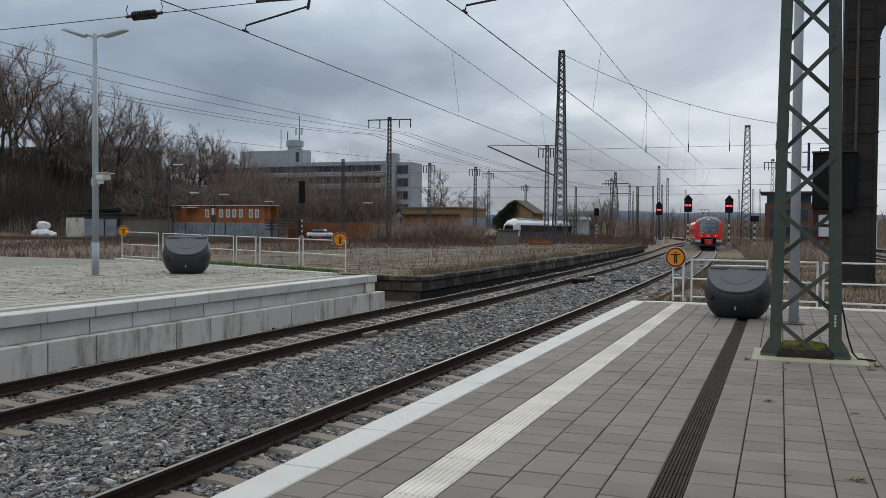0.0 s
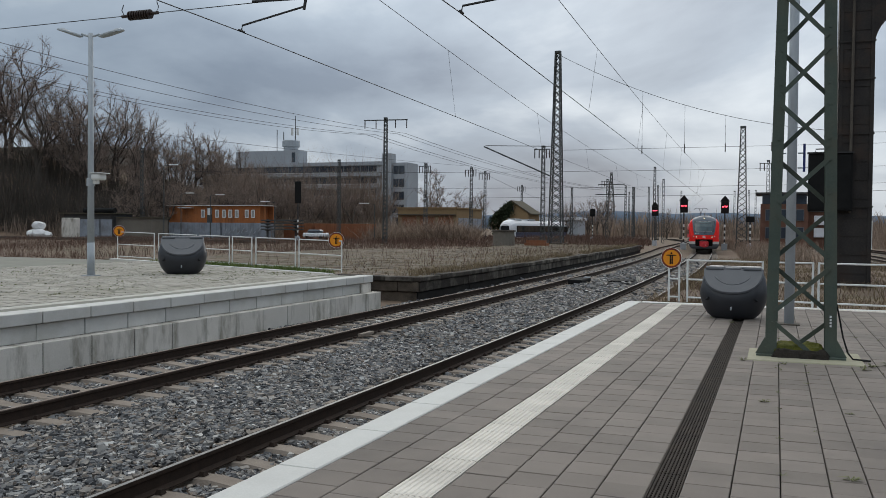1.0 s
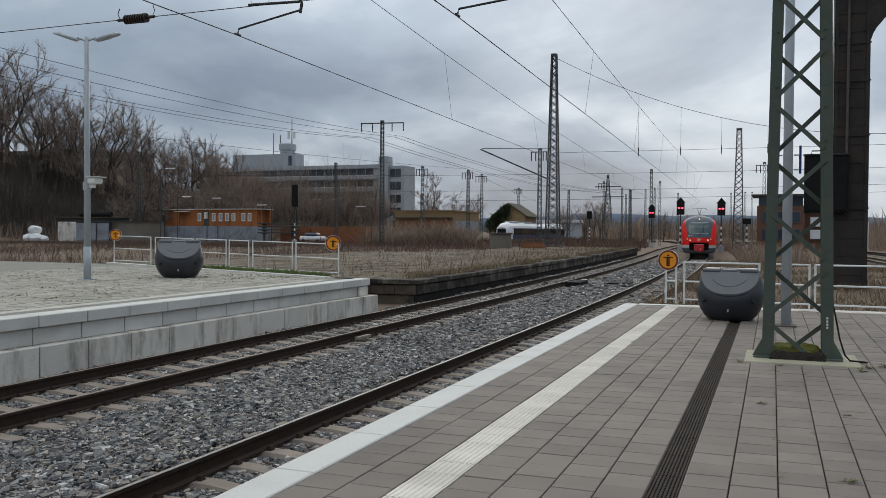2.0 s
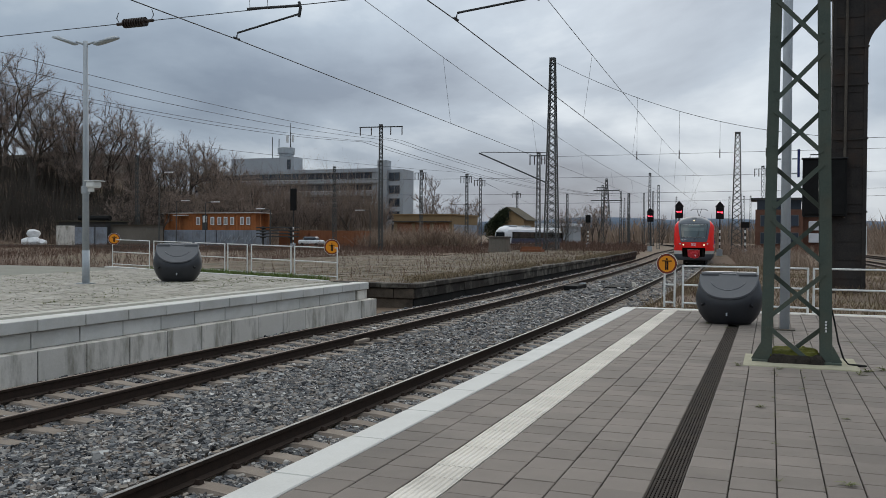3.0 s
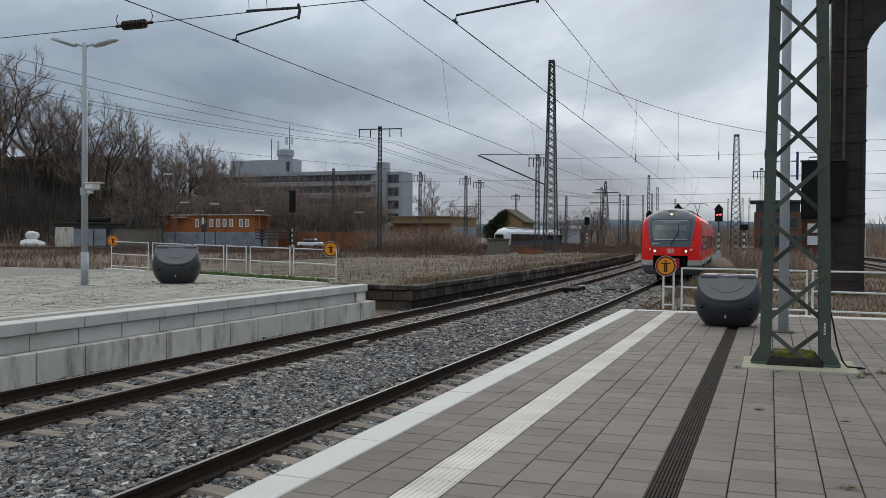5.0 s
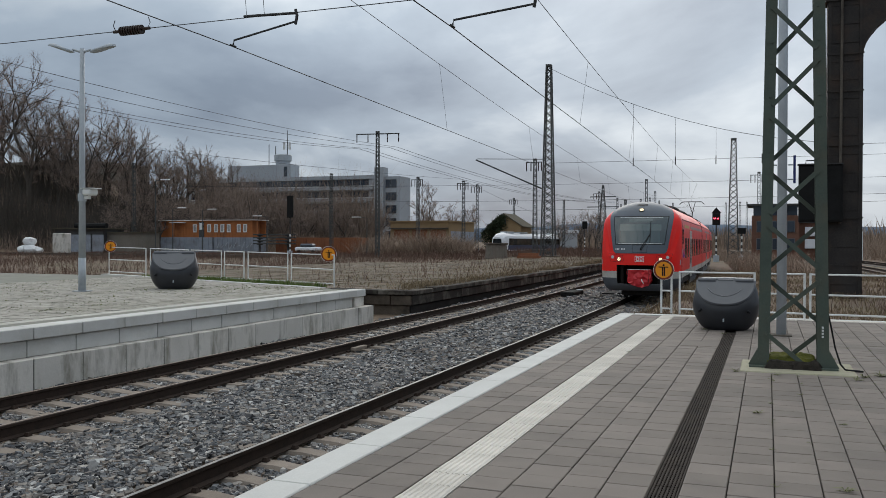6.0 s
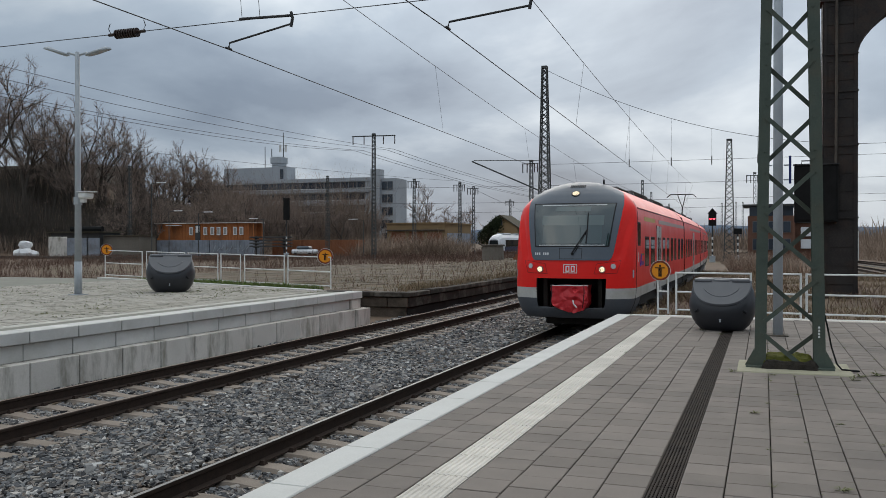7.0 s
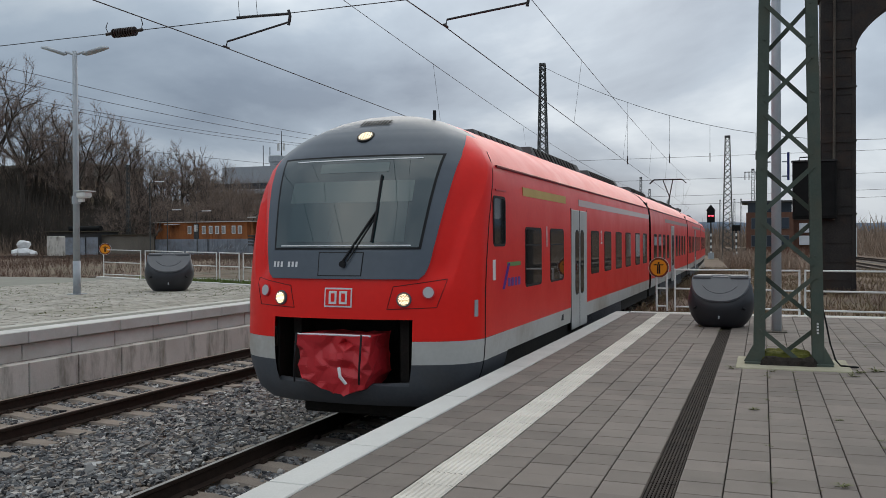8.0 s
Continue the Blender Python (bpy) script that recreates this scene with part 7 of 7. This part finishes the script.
def site_huts():
    r = thing("site_hut", (0, 128, 0), "long orange timber site hut with small white windows", "hut")
    part("wall", bx(-102.4, -83.2, 0, 3.0, 2.05, 5.0), M["timber"], r)
    for i in range(32):
        part("batten", bx(-102.35 + i * 0.6, -102.27 + i * 0.6, -0.04, 0.0, 2.05, 4.95), M["timber"], r)
    part("roof", bx(-102.7, -82.0, -0.4, 3.3, 5.0, 5.12), M["concrete"], r)
    for x in (-95.4, -92.4, -90.95, -89.65, -88.3, -86.25, -85.0):
        w = part("window", bx(x, x + 0.75, -0.12, 0.05, 2.95, 4.35), M["white_paint"], r)
        part("pane", bx(x + 0.14, x + 0.61, -0.14, -0.125, 3.1, 4.2), M["pale_pane"], w)
    d = part("door", bx(-94.15, -93.1, -0.09, 0, 2.05, 4.75), M["dark_shed"], r)
    w = part("window", bx(-94.0, -93.25, -0.15, -0.09, 3.4, 4.6), M["white_paint"], d)
    part("porch_wall", bx(-83.2, -82.2, 2.6, 2.8, 2.05, 5.0), M["timber"], r)
    part("porch_post", bx(-82.35, -82.2, 0.0, 0.15, 2.05, 5.0), M["timber"], r)
    part("porch_roof", bx(-99.6, -97.0, -1.2, 0, 4.6, 4.72), M["white_paint"], r)
    part("porch_post", bx(-98.9, -98.7, -1.0, -0.8, 2.3, 4.6), M["timber"], r)
    for i, (x0, x1, m, lab) in enumerate(((-103, -90.8, M["grey_box"], "grey blue shipping container below a timber hut"), (-90.5, -81.6, M["grey_box"], "pale graffiti-marked grey container"), (-78, -72.5, M["rust"], "rusty orange container behind brambles"), (-72, -62, M["rust"], "long rusty red container behind brambles"))):
        c = thing("container", (x0, 127.2, -0.7), lab, "container", "containers in the yard")
        w = x1 - x0
        part("body", bx(0, w, 0, 2.6, 0, 2.75), m, c)
        n = int(w / 0.5)
        for k in range(n):
            part("rib", bx(k * w / n, k * w / n + 0.2, -0.06, 0.0, 0.15, 2.6), m, c)
        if i == 1:
            for k in range(9):
                bm = bmesh.new()
                bar(bm, (0.6 + k * 0.85, -0.09, 0.6 + (k % 3) * 0.3), (1.2 + k * 0.85, -0.09, 1.9 - (k % 2) * 0.5), 0.02, 0.09)
                part("graffiti_stroke", bm, M["galv"], c)
    sh = thing("shed", (-112, 113, -0.6), "long low dark shed with rusty flat roof", "shed")
    part("wall", bx(0, 10, 0, 5, 0, 3.9), M["dark_shed"], sh)
    part("roof", bx(-0.6, 10.4, -0.6, 5.6, 3.9, 4.05), M["roof_tile"], sh)
    part("wing_roof", bx(10.4, 17.6, 0.6, 5.4, 3.3, 3.42), M["roof_tile"], sh)
    part("wing", bx(10, 17.3, 1, 5, 0, 3.3), M["hall_wall"], sh)
    for k in range(4):
        part("door_panel", bx(0.4 + k * 2.4, 3 + k * 2.4, -0.06, 0, 0.1, 3.0), M["grey_box"], sh)
    part("roof_load", tube(bmesh.new(), [(2.5, 2, 4.5), (9, 2, 4.5)], 0.45, 8), M["black"], sh)
    for k, (x, y, z, s) in enumerate(((-104.6, 99.5, -0.7, 1.0), (-103.2, 99.3, -0.7, 1.05), (-102.4, 99.9, -0.7, 0.8), (-103.8, 99.8, 0.55, 0.95))):
        bm = bmesh.new()
        bmesh.ops.create_icosphere(bm, subdivisions=2, radius=1.0)
        for v in bm.verts:
            j = 1 + 0.22 * noise.noise(v.co * 2.3 + Vector((k * 7, 0, 0)))
            v.co = Vector((v.co.x * s * j, v.co.y * s * j, max(0.0, (v.co.z * 0.75 + 0.7)) * s * j))
        b = part("bulk_bag", bm, M["white_bag"])
        b.matrix_basis = pose(x, y, z)
        tagged(b, "crumpled white bulk bag in a heap", "bag", "heap of white bags")
    t = thing("pallet_tank", (-101.2, 101.5, -0.7), "pale grey tank cage beside white bags", "tank")
    part("tank", bx(0, 2.2, 0, 1.6, 0.2, 3.2, bev=0.1), M["concrete"], t)
    part("pallet", bx(-0.1, 2.3, -0.1, 1.7, 0, 0.2), M["dark_shed"], t)
    lw = tagged(part("yard_edge", bx(-125, -60, 96.0, 96.6, -1.0, -0.35), M["concrete_old"]), "low concrete loading edge along the yard", "wall", kind="structure")
    st = thing("beam_rack", (-80.5, 124, -0.7), "rack of long dark beams in the yard", "rack")
    for k in range(8):
        part("beam", bx(0, 7.5, (k % 2) * 0.8, (k % 2) * 0.8 + 0.5, 1.6 + (k // 2) * 0.5, 1.82 + (k // 2) * 0.5, bev=0.02), M["dark_shed"], st)
    for k in (0.8, 6.2):
        part("trestle", bx(k, k + 0.25, 0.52, 0.78, 0, 3.4), M["dark_shed"], st)
        for q in range(4):
            part("bearer", bx(k, k + 0.25, -0.05, 1.35, 1.46 + q * 0.5, 1.595 + q * 0.5), M["dark_shed"], st)
    cr = thing("parked_car", (-72.0, 123.0, -0.6), "small pale parked car behind the yard bushes", "car")
    part("car_body", bx(0, 4.2, 0, 1.7, 0.4, 1.1, bev=0.2), M["train_white"], cr)
    part("cabin", bx(0.8, 3.2, 0.1, 1.6, 1.08, 1.65, bev=0.25), M["office_glass"], cr)
    for x in (0.8, 3.4):
        for y in (0.02, 1.5):
            part("wheel", tube(bmesh.new(), [(x, y, 0.32), (x, y + 0.2, 0.32)], 0.32, 14), M["rubber"], cr)


site_huts()


def warehouse():
    r = thing("warehouse", (0, 150, 0), "low ochre warehouse with grey door panels", "building")
    part("wall", bx(-67, -55.2, 0, 14.8, -1, 5.1), M["ochre"], r)
    part("roof_edge", bx(-67.2, -55.0, -0.2, 15, 5.1, 5.35), M["ochre"], r)
    for k in range(5):
        part("door_panel", bx(-55.2, -55.12, 1.0 + k * 2.7, 3.5 + k * 2.7, 0.6, 3.4), M["grey_box"], r)
    for k in range(3):
        part("door_panel", bx(-66.2 + k * 3.7, -63.2 + k * 3.7, -0.08, 0, -0.6, 3.6), M["rust"], r)
    part("canopy", bx(-67, -55.3, -0.7, 0, 3.85, 4.0), M["dark_shed"], r)
    h = thing("gabled_house", (-52.6, 178, -0.8), "small old gabled house overgrown with ivy", "house")
    def gable(a, b, ridge, y0, y1, z0, z1, zr):
        bm = bmesh.new()
        v = [bm.verts.new(q) for y in (y0, y1) for q in ((a, y, z0), (b, y, z0), (b, y, z1), (ridge, y, zr), (a, y, z1))]
        bm.faces.new(v[:5][::-1]); bm.faces.new(v[5:])
        for i in range(5):
            j = (i + 1) % 5
            bm.faces.new((v[i], v[j], v[j + 5], v[i + 5]))
        return bm
    part("wall", gable(-3.6, 3.4, -0.4, 0, 9, 0, 5.55, 8.1), M["ochre"], h)
    for e in (-4.2, 4.0):
        bm = bmesh.new()
        v = [bm.verts.new(q) for y in (-0.35, 9.3) for q in ((e, y, 5.35), (-0.4, y, 8.2), (-0.4, y, 8.4), (e, y, 5.55))]
        bm.faces.new(v[:4]); bm.faces.new(v[4:][::-1])
        for i in range(4):
            bm.faces.new((v[i], v[(i + 1) % 4], v[(i + 1) % 4 + 4], v[i + 4]))
        part("roof_slope", bm, M["roof_tile"], h)
    window_at(h, -0.9, 0.1, -0.05, 6.0, 7.2)
    window_at(h, -2.6, -1.4, -0.05, 2.4, 4.0)
    window_at(h, 1.4, 2.6, -0.05, 2.4, 4.0)
    r2 = random.Random(5)
    pts = []
    for i in range(2600):
        t = r2.uniform(0, 1)
        pts.append((-57.2 + t * 4.2 + r2.gauss(0, 0.4), 177.4 + r2.gauss(0, 0.3), 3.2 + t * 4.0 - abs(r2.gauss(0, 1.3))))
    strips("ivy", pts, 0.2, 0.6, 0.12, M["evergreen"], "dark ivy climbing over an old house", "ivy", 4, 0.8)
    hall = thing("white_hall", (-57, 240, -0.8), "long low white-roofed hall in the distance", "building")
    part("wall", bx(-8, 5, 0, 10, 0, 4.9), M["office_wall"], hall)
    part("roof", bx(-8.4, 5.4, -0.5, 10.5, 4.9, 5.7), M["train_white"], hall)


warehouse()


def parked_train():
    r = thing("parked_railcar", (-50.4, 165.9, -0.8), "parked white and blue regional railcar behind the disused platform", "train", rz=87.4)
    prof = [(-1.4, 0.5), (-1.45, 2.6), (-1.3, 3.4), (-0.8, 3.95), (0, 4.15), (0.8, 3.95), (1.3, 3.4), (1.45, 2.6), (1.4, 0.5)]
    bm = bmesh.new()
    rows = []
    for x, k, dz in ((-0.9, 0.70, -0.9), (-0.3, 0.92, -0.45), (0.6, 0.98, -0.12), (1.6, 1.0, 0), (40, 1.0, 0)):
        rows.append([bm.verts.new((x, -o * k, (z if z < 1 else z + dz * (z - 0.5) / 3.6))) for o, z in prof])
    for a, b in zip(rows, rows[1:]):
        for i in range(len(prof) - 1):
            bm.faces.new((a[i], a[i + 1], b[i + 1], b[i]))
    bm.faces.new(rows[0]); bm.faces.new(rows[-1][::-1])
    part("body", bm, M["train_white"], r)
    part("window_band", bx(2.2, 39.5, -1.50, -1.38, 1.6, 2.95), M["train_glass"], r)
    part("lower_band", bx(1.8, 39.8, -1.49, -1.38, 0.6, 1.58), M["train_blue"], r)
    bm = bmesh.new()
    v = [bm.verts.new(q) for q in ((-0.98, -0.95, 1.45), (-0.98, 0.95, 1.45), (-0.96, 0.86, 2.85), (-0.96, -0.86, 2.85), (-0.85, -0.95, 1.45), (-0.85, 0.95, 1.45), (-0.85, 0.86, 2.85), (-0.85, -0.86, 2.85))]
    for f in BOX_F:
        bm.faces.new([v[i] for i in f])
    part("windscreen", bm, M["train_glass"], r)
    for k in range(4):
        part("roof_box", bx(3 + k * 9, 7.5 + k * 9, -0.8, 0.8, 4.0, 4.35, bev=0.1), M["galv"], r)
    for k in (3.0, 20.0, 37.0):
        part("bogie", bx(k - 1.5, k + 1.5, -1.1, 1.1, 0, 0.6), M["under"], r)


parked_train()


def yard_block():
    r = thing("concrete_hut", (-25.0, 81.5, -0.25), "weathered round concrete shelter with flat lid on the disused platform", "shelter")
    part("drum", lathe(bmesh.new(), [(1.08, 0), (1.1, 0.05), (1.02, 1.38), (1.0, 1.4)], 20), M["hall_wall"], r, smooth=False)
    part("lid", lathe(bmesh.new(), [(1.12, 1.4), (1.16, 1.43), (1.16, 1.53), (1.1, 1.56)], 20), M["concrete_old"], r)
    b = thing("timber_baulks", (-23.2, 82.5, -0.2), "low pile of dark timber baulks", "timber")
    for k in range(4):
        part("baulk", bx(0, 2.2, k * 0.3, k * 0.3 + 0.26, 0, 0.26), M["rust"], b)
    part("baulk", bx(0.1, 2.1, 0.2, 0.46, 0.27, 0.52), M["rust"], b)


yard_block()


def signal_tower():
    r = thing("signal_tower", (0.9, 121, -0.9), "brown brick signal box with overhanging roof", "building")
    part("wall", bx(-2.9, 2.9, 0, 6, 0, 5.9), M["brick_wall"], r)
    part("upper_room", bx(-2.7, 2.7, 0.2, 5.8, 5.9, 7.15), M["office_glass"], r)
    part("roof", bx(-3.5, 3.5, -0.8, 6.6, 7.15, 7.4), M["dark_shed"], r)
    for z in (1.4, 3.7):
        for x in (-2.3, -0.4, 1.4):
            window_at(r, x, x + 1.0, -0.05, z, z + 1.5)
    part("annex_wall", bx(2.9, 9.5, 1, 6, 0, 4.9), M["brick_wall"], r)
    part("annex_roof", bx(2.8, 9.8, 0.6, 6.3, 4.9, 5.2), M["dark_shed"], r)
    for x in (3.6, 5.4):
        for z in (1.6, 3.2):
            part("cooling_unit", bx(x, x + 1.3, 0.5, 1.0, z, z + 1.2, bev=0.04), M["train_white"], r)
    part("white_gate", bx(8.4, 10.4, 0.4, 0.6, 0, 3.8), M["white_paint"], r)


signal_tower()


# end wall of the disused platform: rough courses of stone
def old_wall():
    r = tagged(new("old_platform_wall"), "dark crumbling stone retaining wall of the disused platform", "wall", kind="structure")
    rr = random.Random(4)

    def course(z0, z1, back, wmin, wmax, m):
        x = -13.7
        while x < -10.9:
            w = rr.uniform(wmin, wmax)
            part("stone", bx(x, min(x + w - 0.02, -10.78 - back), 25.72 + back + rr.uniform(-0.02, 0.02), 26.0 + back, z0, z1 - 0.015, bev=0.015), M["end_stone"], r)
            x += w
        y = 25.75 + back + rr.uniform(0, 0.3)
        while y < 92:
            w = rr.uniform(wmin, wmax)
            e = T2 + bend(y + w / 2) - 1.62 - back
            part("stone", bx(e - 0.12, e + rr.uniform(-0.015, 0.015), y, y + w - 0.02, z0, z1 - rr.uniform(0.01, 0.03), bev=0.015), m, r)
            y += w
    # recessed lower course, shade under the coping painted in as near-black
    course(-1.02, -0.66, 0.07, 1.3, 2.2, M["shaded_stone"])
    course(-0.66, -0.33, 0.0, 0.7, 1.3, M["lichen_stone"])
    y = 25.7
    while y < 92:
        w = rr.uniform(1.3, 1.9)
        e = T2 + bend(y + w / 2) - 1.55 + rr.uniform(-0.02, 0.02)
        part("coping", bx(e - 0.55, e, y, y + w - 0.02, -0.325, -0.165 + rr.uniform(-0.02, 0.01), bev=0.02), M["lichen_stone"], r)
        y += w
    x = -13.9
    while x < -11.0:
        part("coping", bx(x, min(x + 0.98, -10.75), 25.62, 26.1, -0.325, -0.17 + rr.uniform(-0.02, 0.01), bev=0.02), M["lichen_stone"], r)
        x += 1.0


M["end_stone"] = mat("end_stone", (0.075, 0.058, 0.045), (0.13, 0.105, 0.082), 0.95, scale=2.5, fine=30, bump=0.5, stain=(0.03, 0.025, 0.021), stain_amt=0.8, stain_scale=1.4, per=0.2)
# lower wall stone: its shade is put into the base colour
M["shaded_stone"] = mat("shaded_stone", (0.009, 0.0085, 0.008), (0.02, 0.018, 0.016), 0.95, scale=2, fine=30, bump=0.4, stain=(0.04, 0.036, 0.03), stain_amt=0.4, stain_scale=0.6)
M["lichen_stone"] = mat("lichen_stone", (0.026, 0.022, 0.019), (0.06, 0.05, 0.042), 0.95, scale=2.5, fine=30, bump=0.5, stain=(0.30, 0.28, 0.235), stain_amt=0.55, stain_scale=1.1, per=0.25)
M["cracked_slab"] = mat("cracked_slab", (0.115, 0.090, 0.067), (0.185, 0.150, 0.116), 0.95, scale=1.4, fine=25, bump=0.4, stain=(0.07, 0.066, 0.035), stain_amt=0.8, stain_scale=0.5, per=0.16, island=True)


def old_slabs():
    """Broken, settled paving of the disused platform, with open mossy joints."""
    rr = random.Random(12)
    vs, fs = [], []
    y = 26.2
    while y < 90:
        e = T2 + bend(y) - 2.15
        x = e - 0.1
        while x > e - (17 if y < 60 else 11):
            w, l = rr.uniform(0.9, 1.7), 1.45
            if rr.random() < 0.86:
                k = len(vs)
                z = -0.2 + rr.uniform(0.003, 0.014)
                t1, t2 = rr.gauss(0, 0.004), rr.gauss(0, 0.004)
                q = [(x - w + 0.05 + rr.uniform(0, 0.1), y + rr.uniform(0.02, 0.1)), (x - rr.uniform(0.02, 0.1), y + rr.uniform(0.02, 0.1)), (x - rr.uniform(0.02, 0.1), y + l - rr.uniform(0.02, 0.14)), (x - w + 0.05 + rr.uniform(0, 0.1), y + l - rr.uniform(0.02, 0.14))]
                vs += [(a, b, -0.25) for a, b in q] + [(a, b, z + (a - x) * t1 + (b - y) * t2) for a, b in q]
                fs += [tuple(k + i for i in f) for f in BOX_F]
            x -= w
        y += 1.5
    tagged(raw("broken_slabs", vs, fs, M["cracked_slab"], old_platform), kind="stuff")


old_slabs()
old_wall()


# ---------- distance ----------
def distant_hills():
    # woods tinted blue-grey: the air's haze is painted into their colour
    M["hazed_wood"] = mat("far_hills_haze_tint", (0.11, 0.14, 0.185), (0.13, 0.165, 0.21), 1.0, scale=0.004, fine=0.03, bump=0.0)
    vs, fs = [], []
    n = 160
    for i in range(n + 1):
        a = radians(-70 + 140 * i / n)
        x, y = 2300 * math.sin(a), 2300 * math.cos(a)
        h = 50 + 34 * noise.noise((i * 0.045, 2.0, 0)) + 10 * noise.noise((i * 0.2, 5.0, 0)) + 2.5 * noise.noise((i * 0.9, 1.0, 0))
        vs += [(x, y, -30), (x * 0.99, y * 0.99, h * 0.4), (x * 1.03, y * 1.03, h)]
    for i in range(n):
        k = i * 3
        fs += [(k, k + 3, k + 4, k + 1), (k + 1, k + 4, k + 5, k + 2)]
    tagged(raw("distant_hills", vs, fs, M["hazed_wood"], smooth=True), "hazy blue wooded hills on the horizon", "hills", kind="structure")


distant_hills()
# ---------- what moves ----------
def head_y(t):
    """Where the leading car's cab seam is along the track."""
    u = 8.0 - t
    return 8.96036 + 11.87302 * u + 0.026905 * u * u + -0.0085113 * u ** 3


def motions():
    times = [i * 0.25 for i in range(33)]
    start = 0.0
    for c, n in zip((car_front, car_second, car_third, car_rear), CAR_LEN):
        rows = []
        for t in times:
            y = head_y(t) + start
            a, b = Vector((line1(y), y, RAIL_Z)), Vector((line1(y + n), y + n, RAIL_Z))
            h = math.atan2(-(b.x - a.x), b.y - a.y)
            rows.append((t, Matrix.Translation(a) @ Matrix.Rotation(h, 4, "Z")))
        walk(c, rows)
        start += n + 0.42
    y_end = head_y(8.0)
    for w, yy in WHEELS:
        rows = []
        for f in range(241):
            t = f / 30
            rows.append((t, pose(0, yy, 0.42, math.degrees((head_y(t) - y_end) / 0.42) % 360.0)))
        walk(w, rows)


motions()
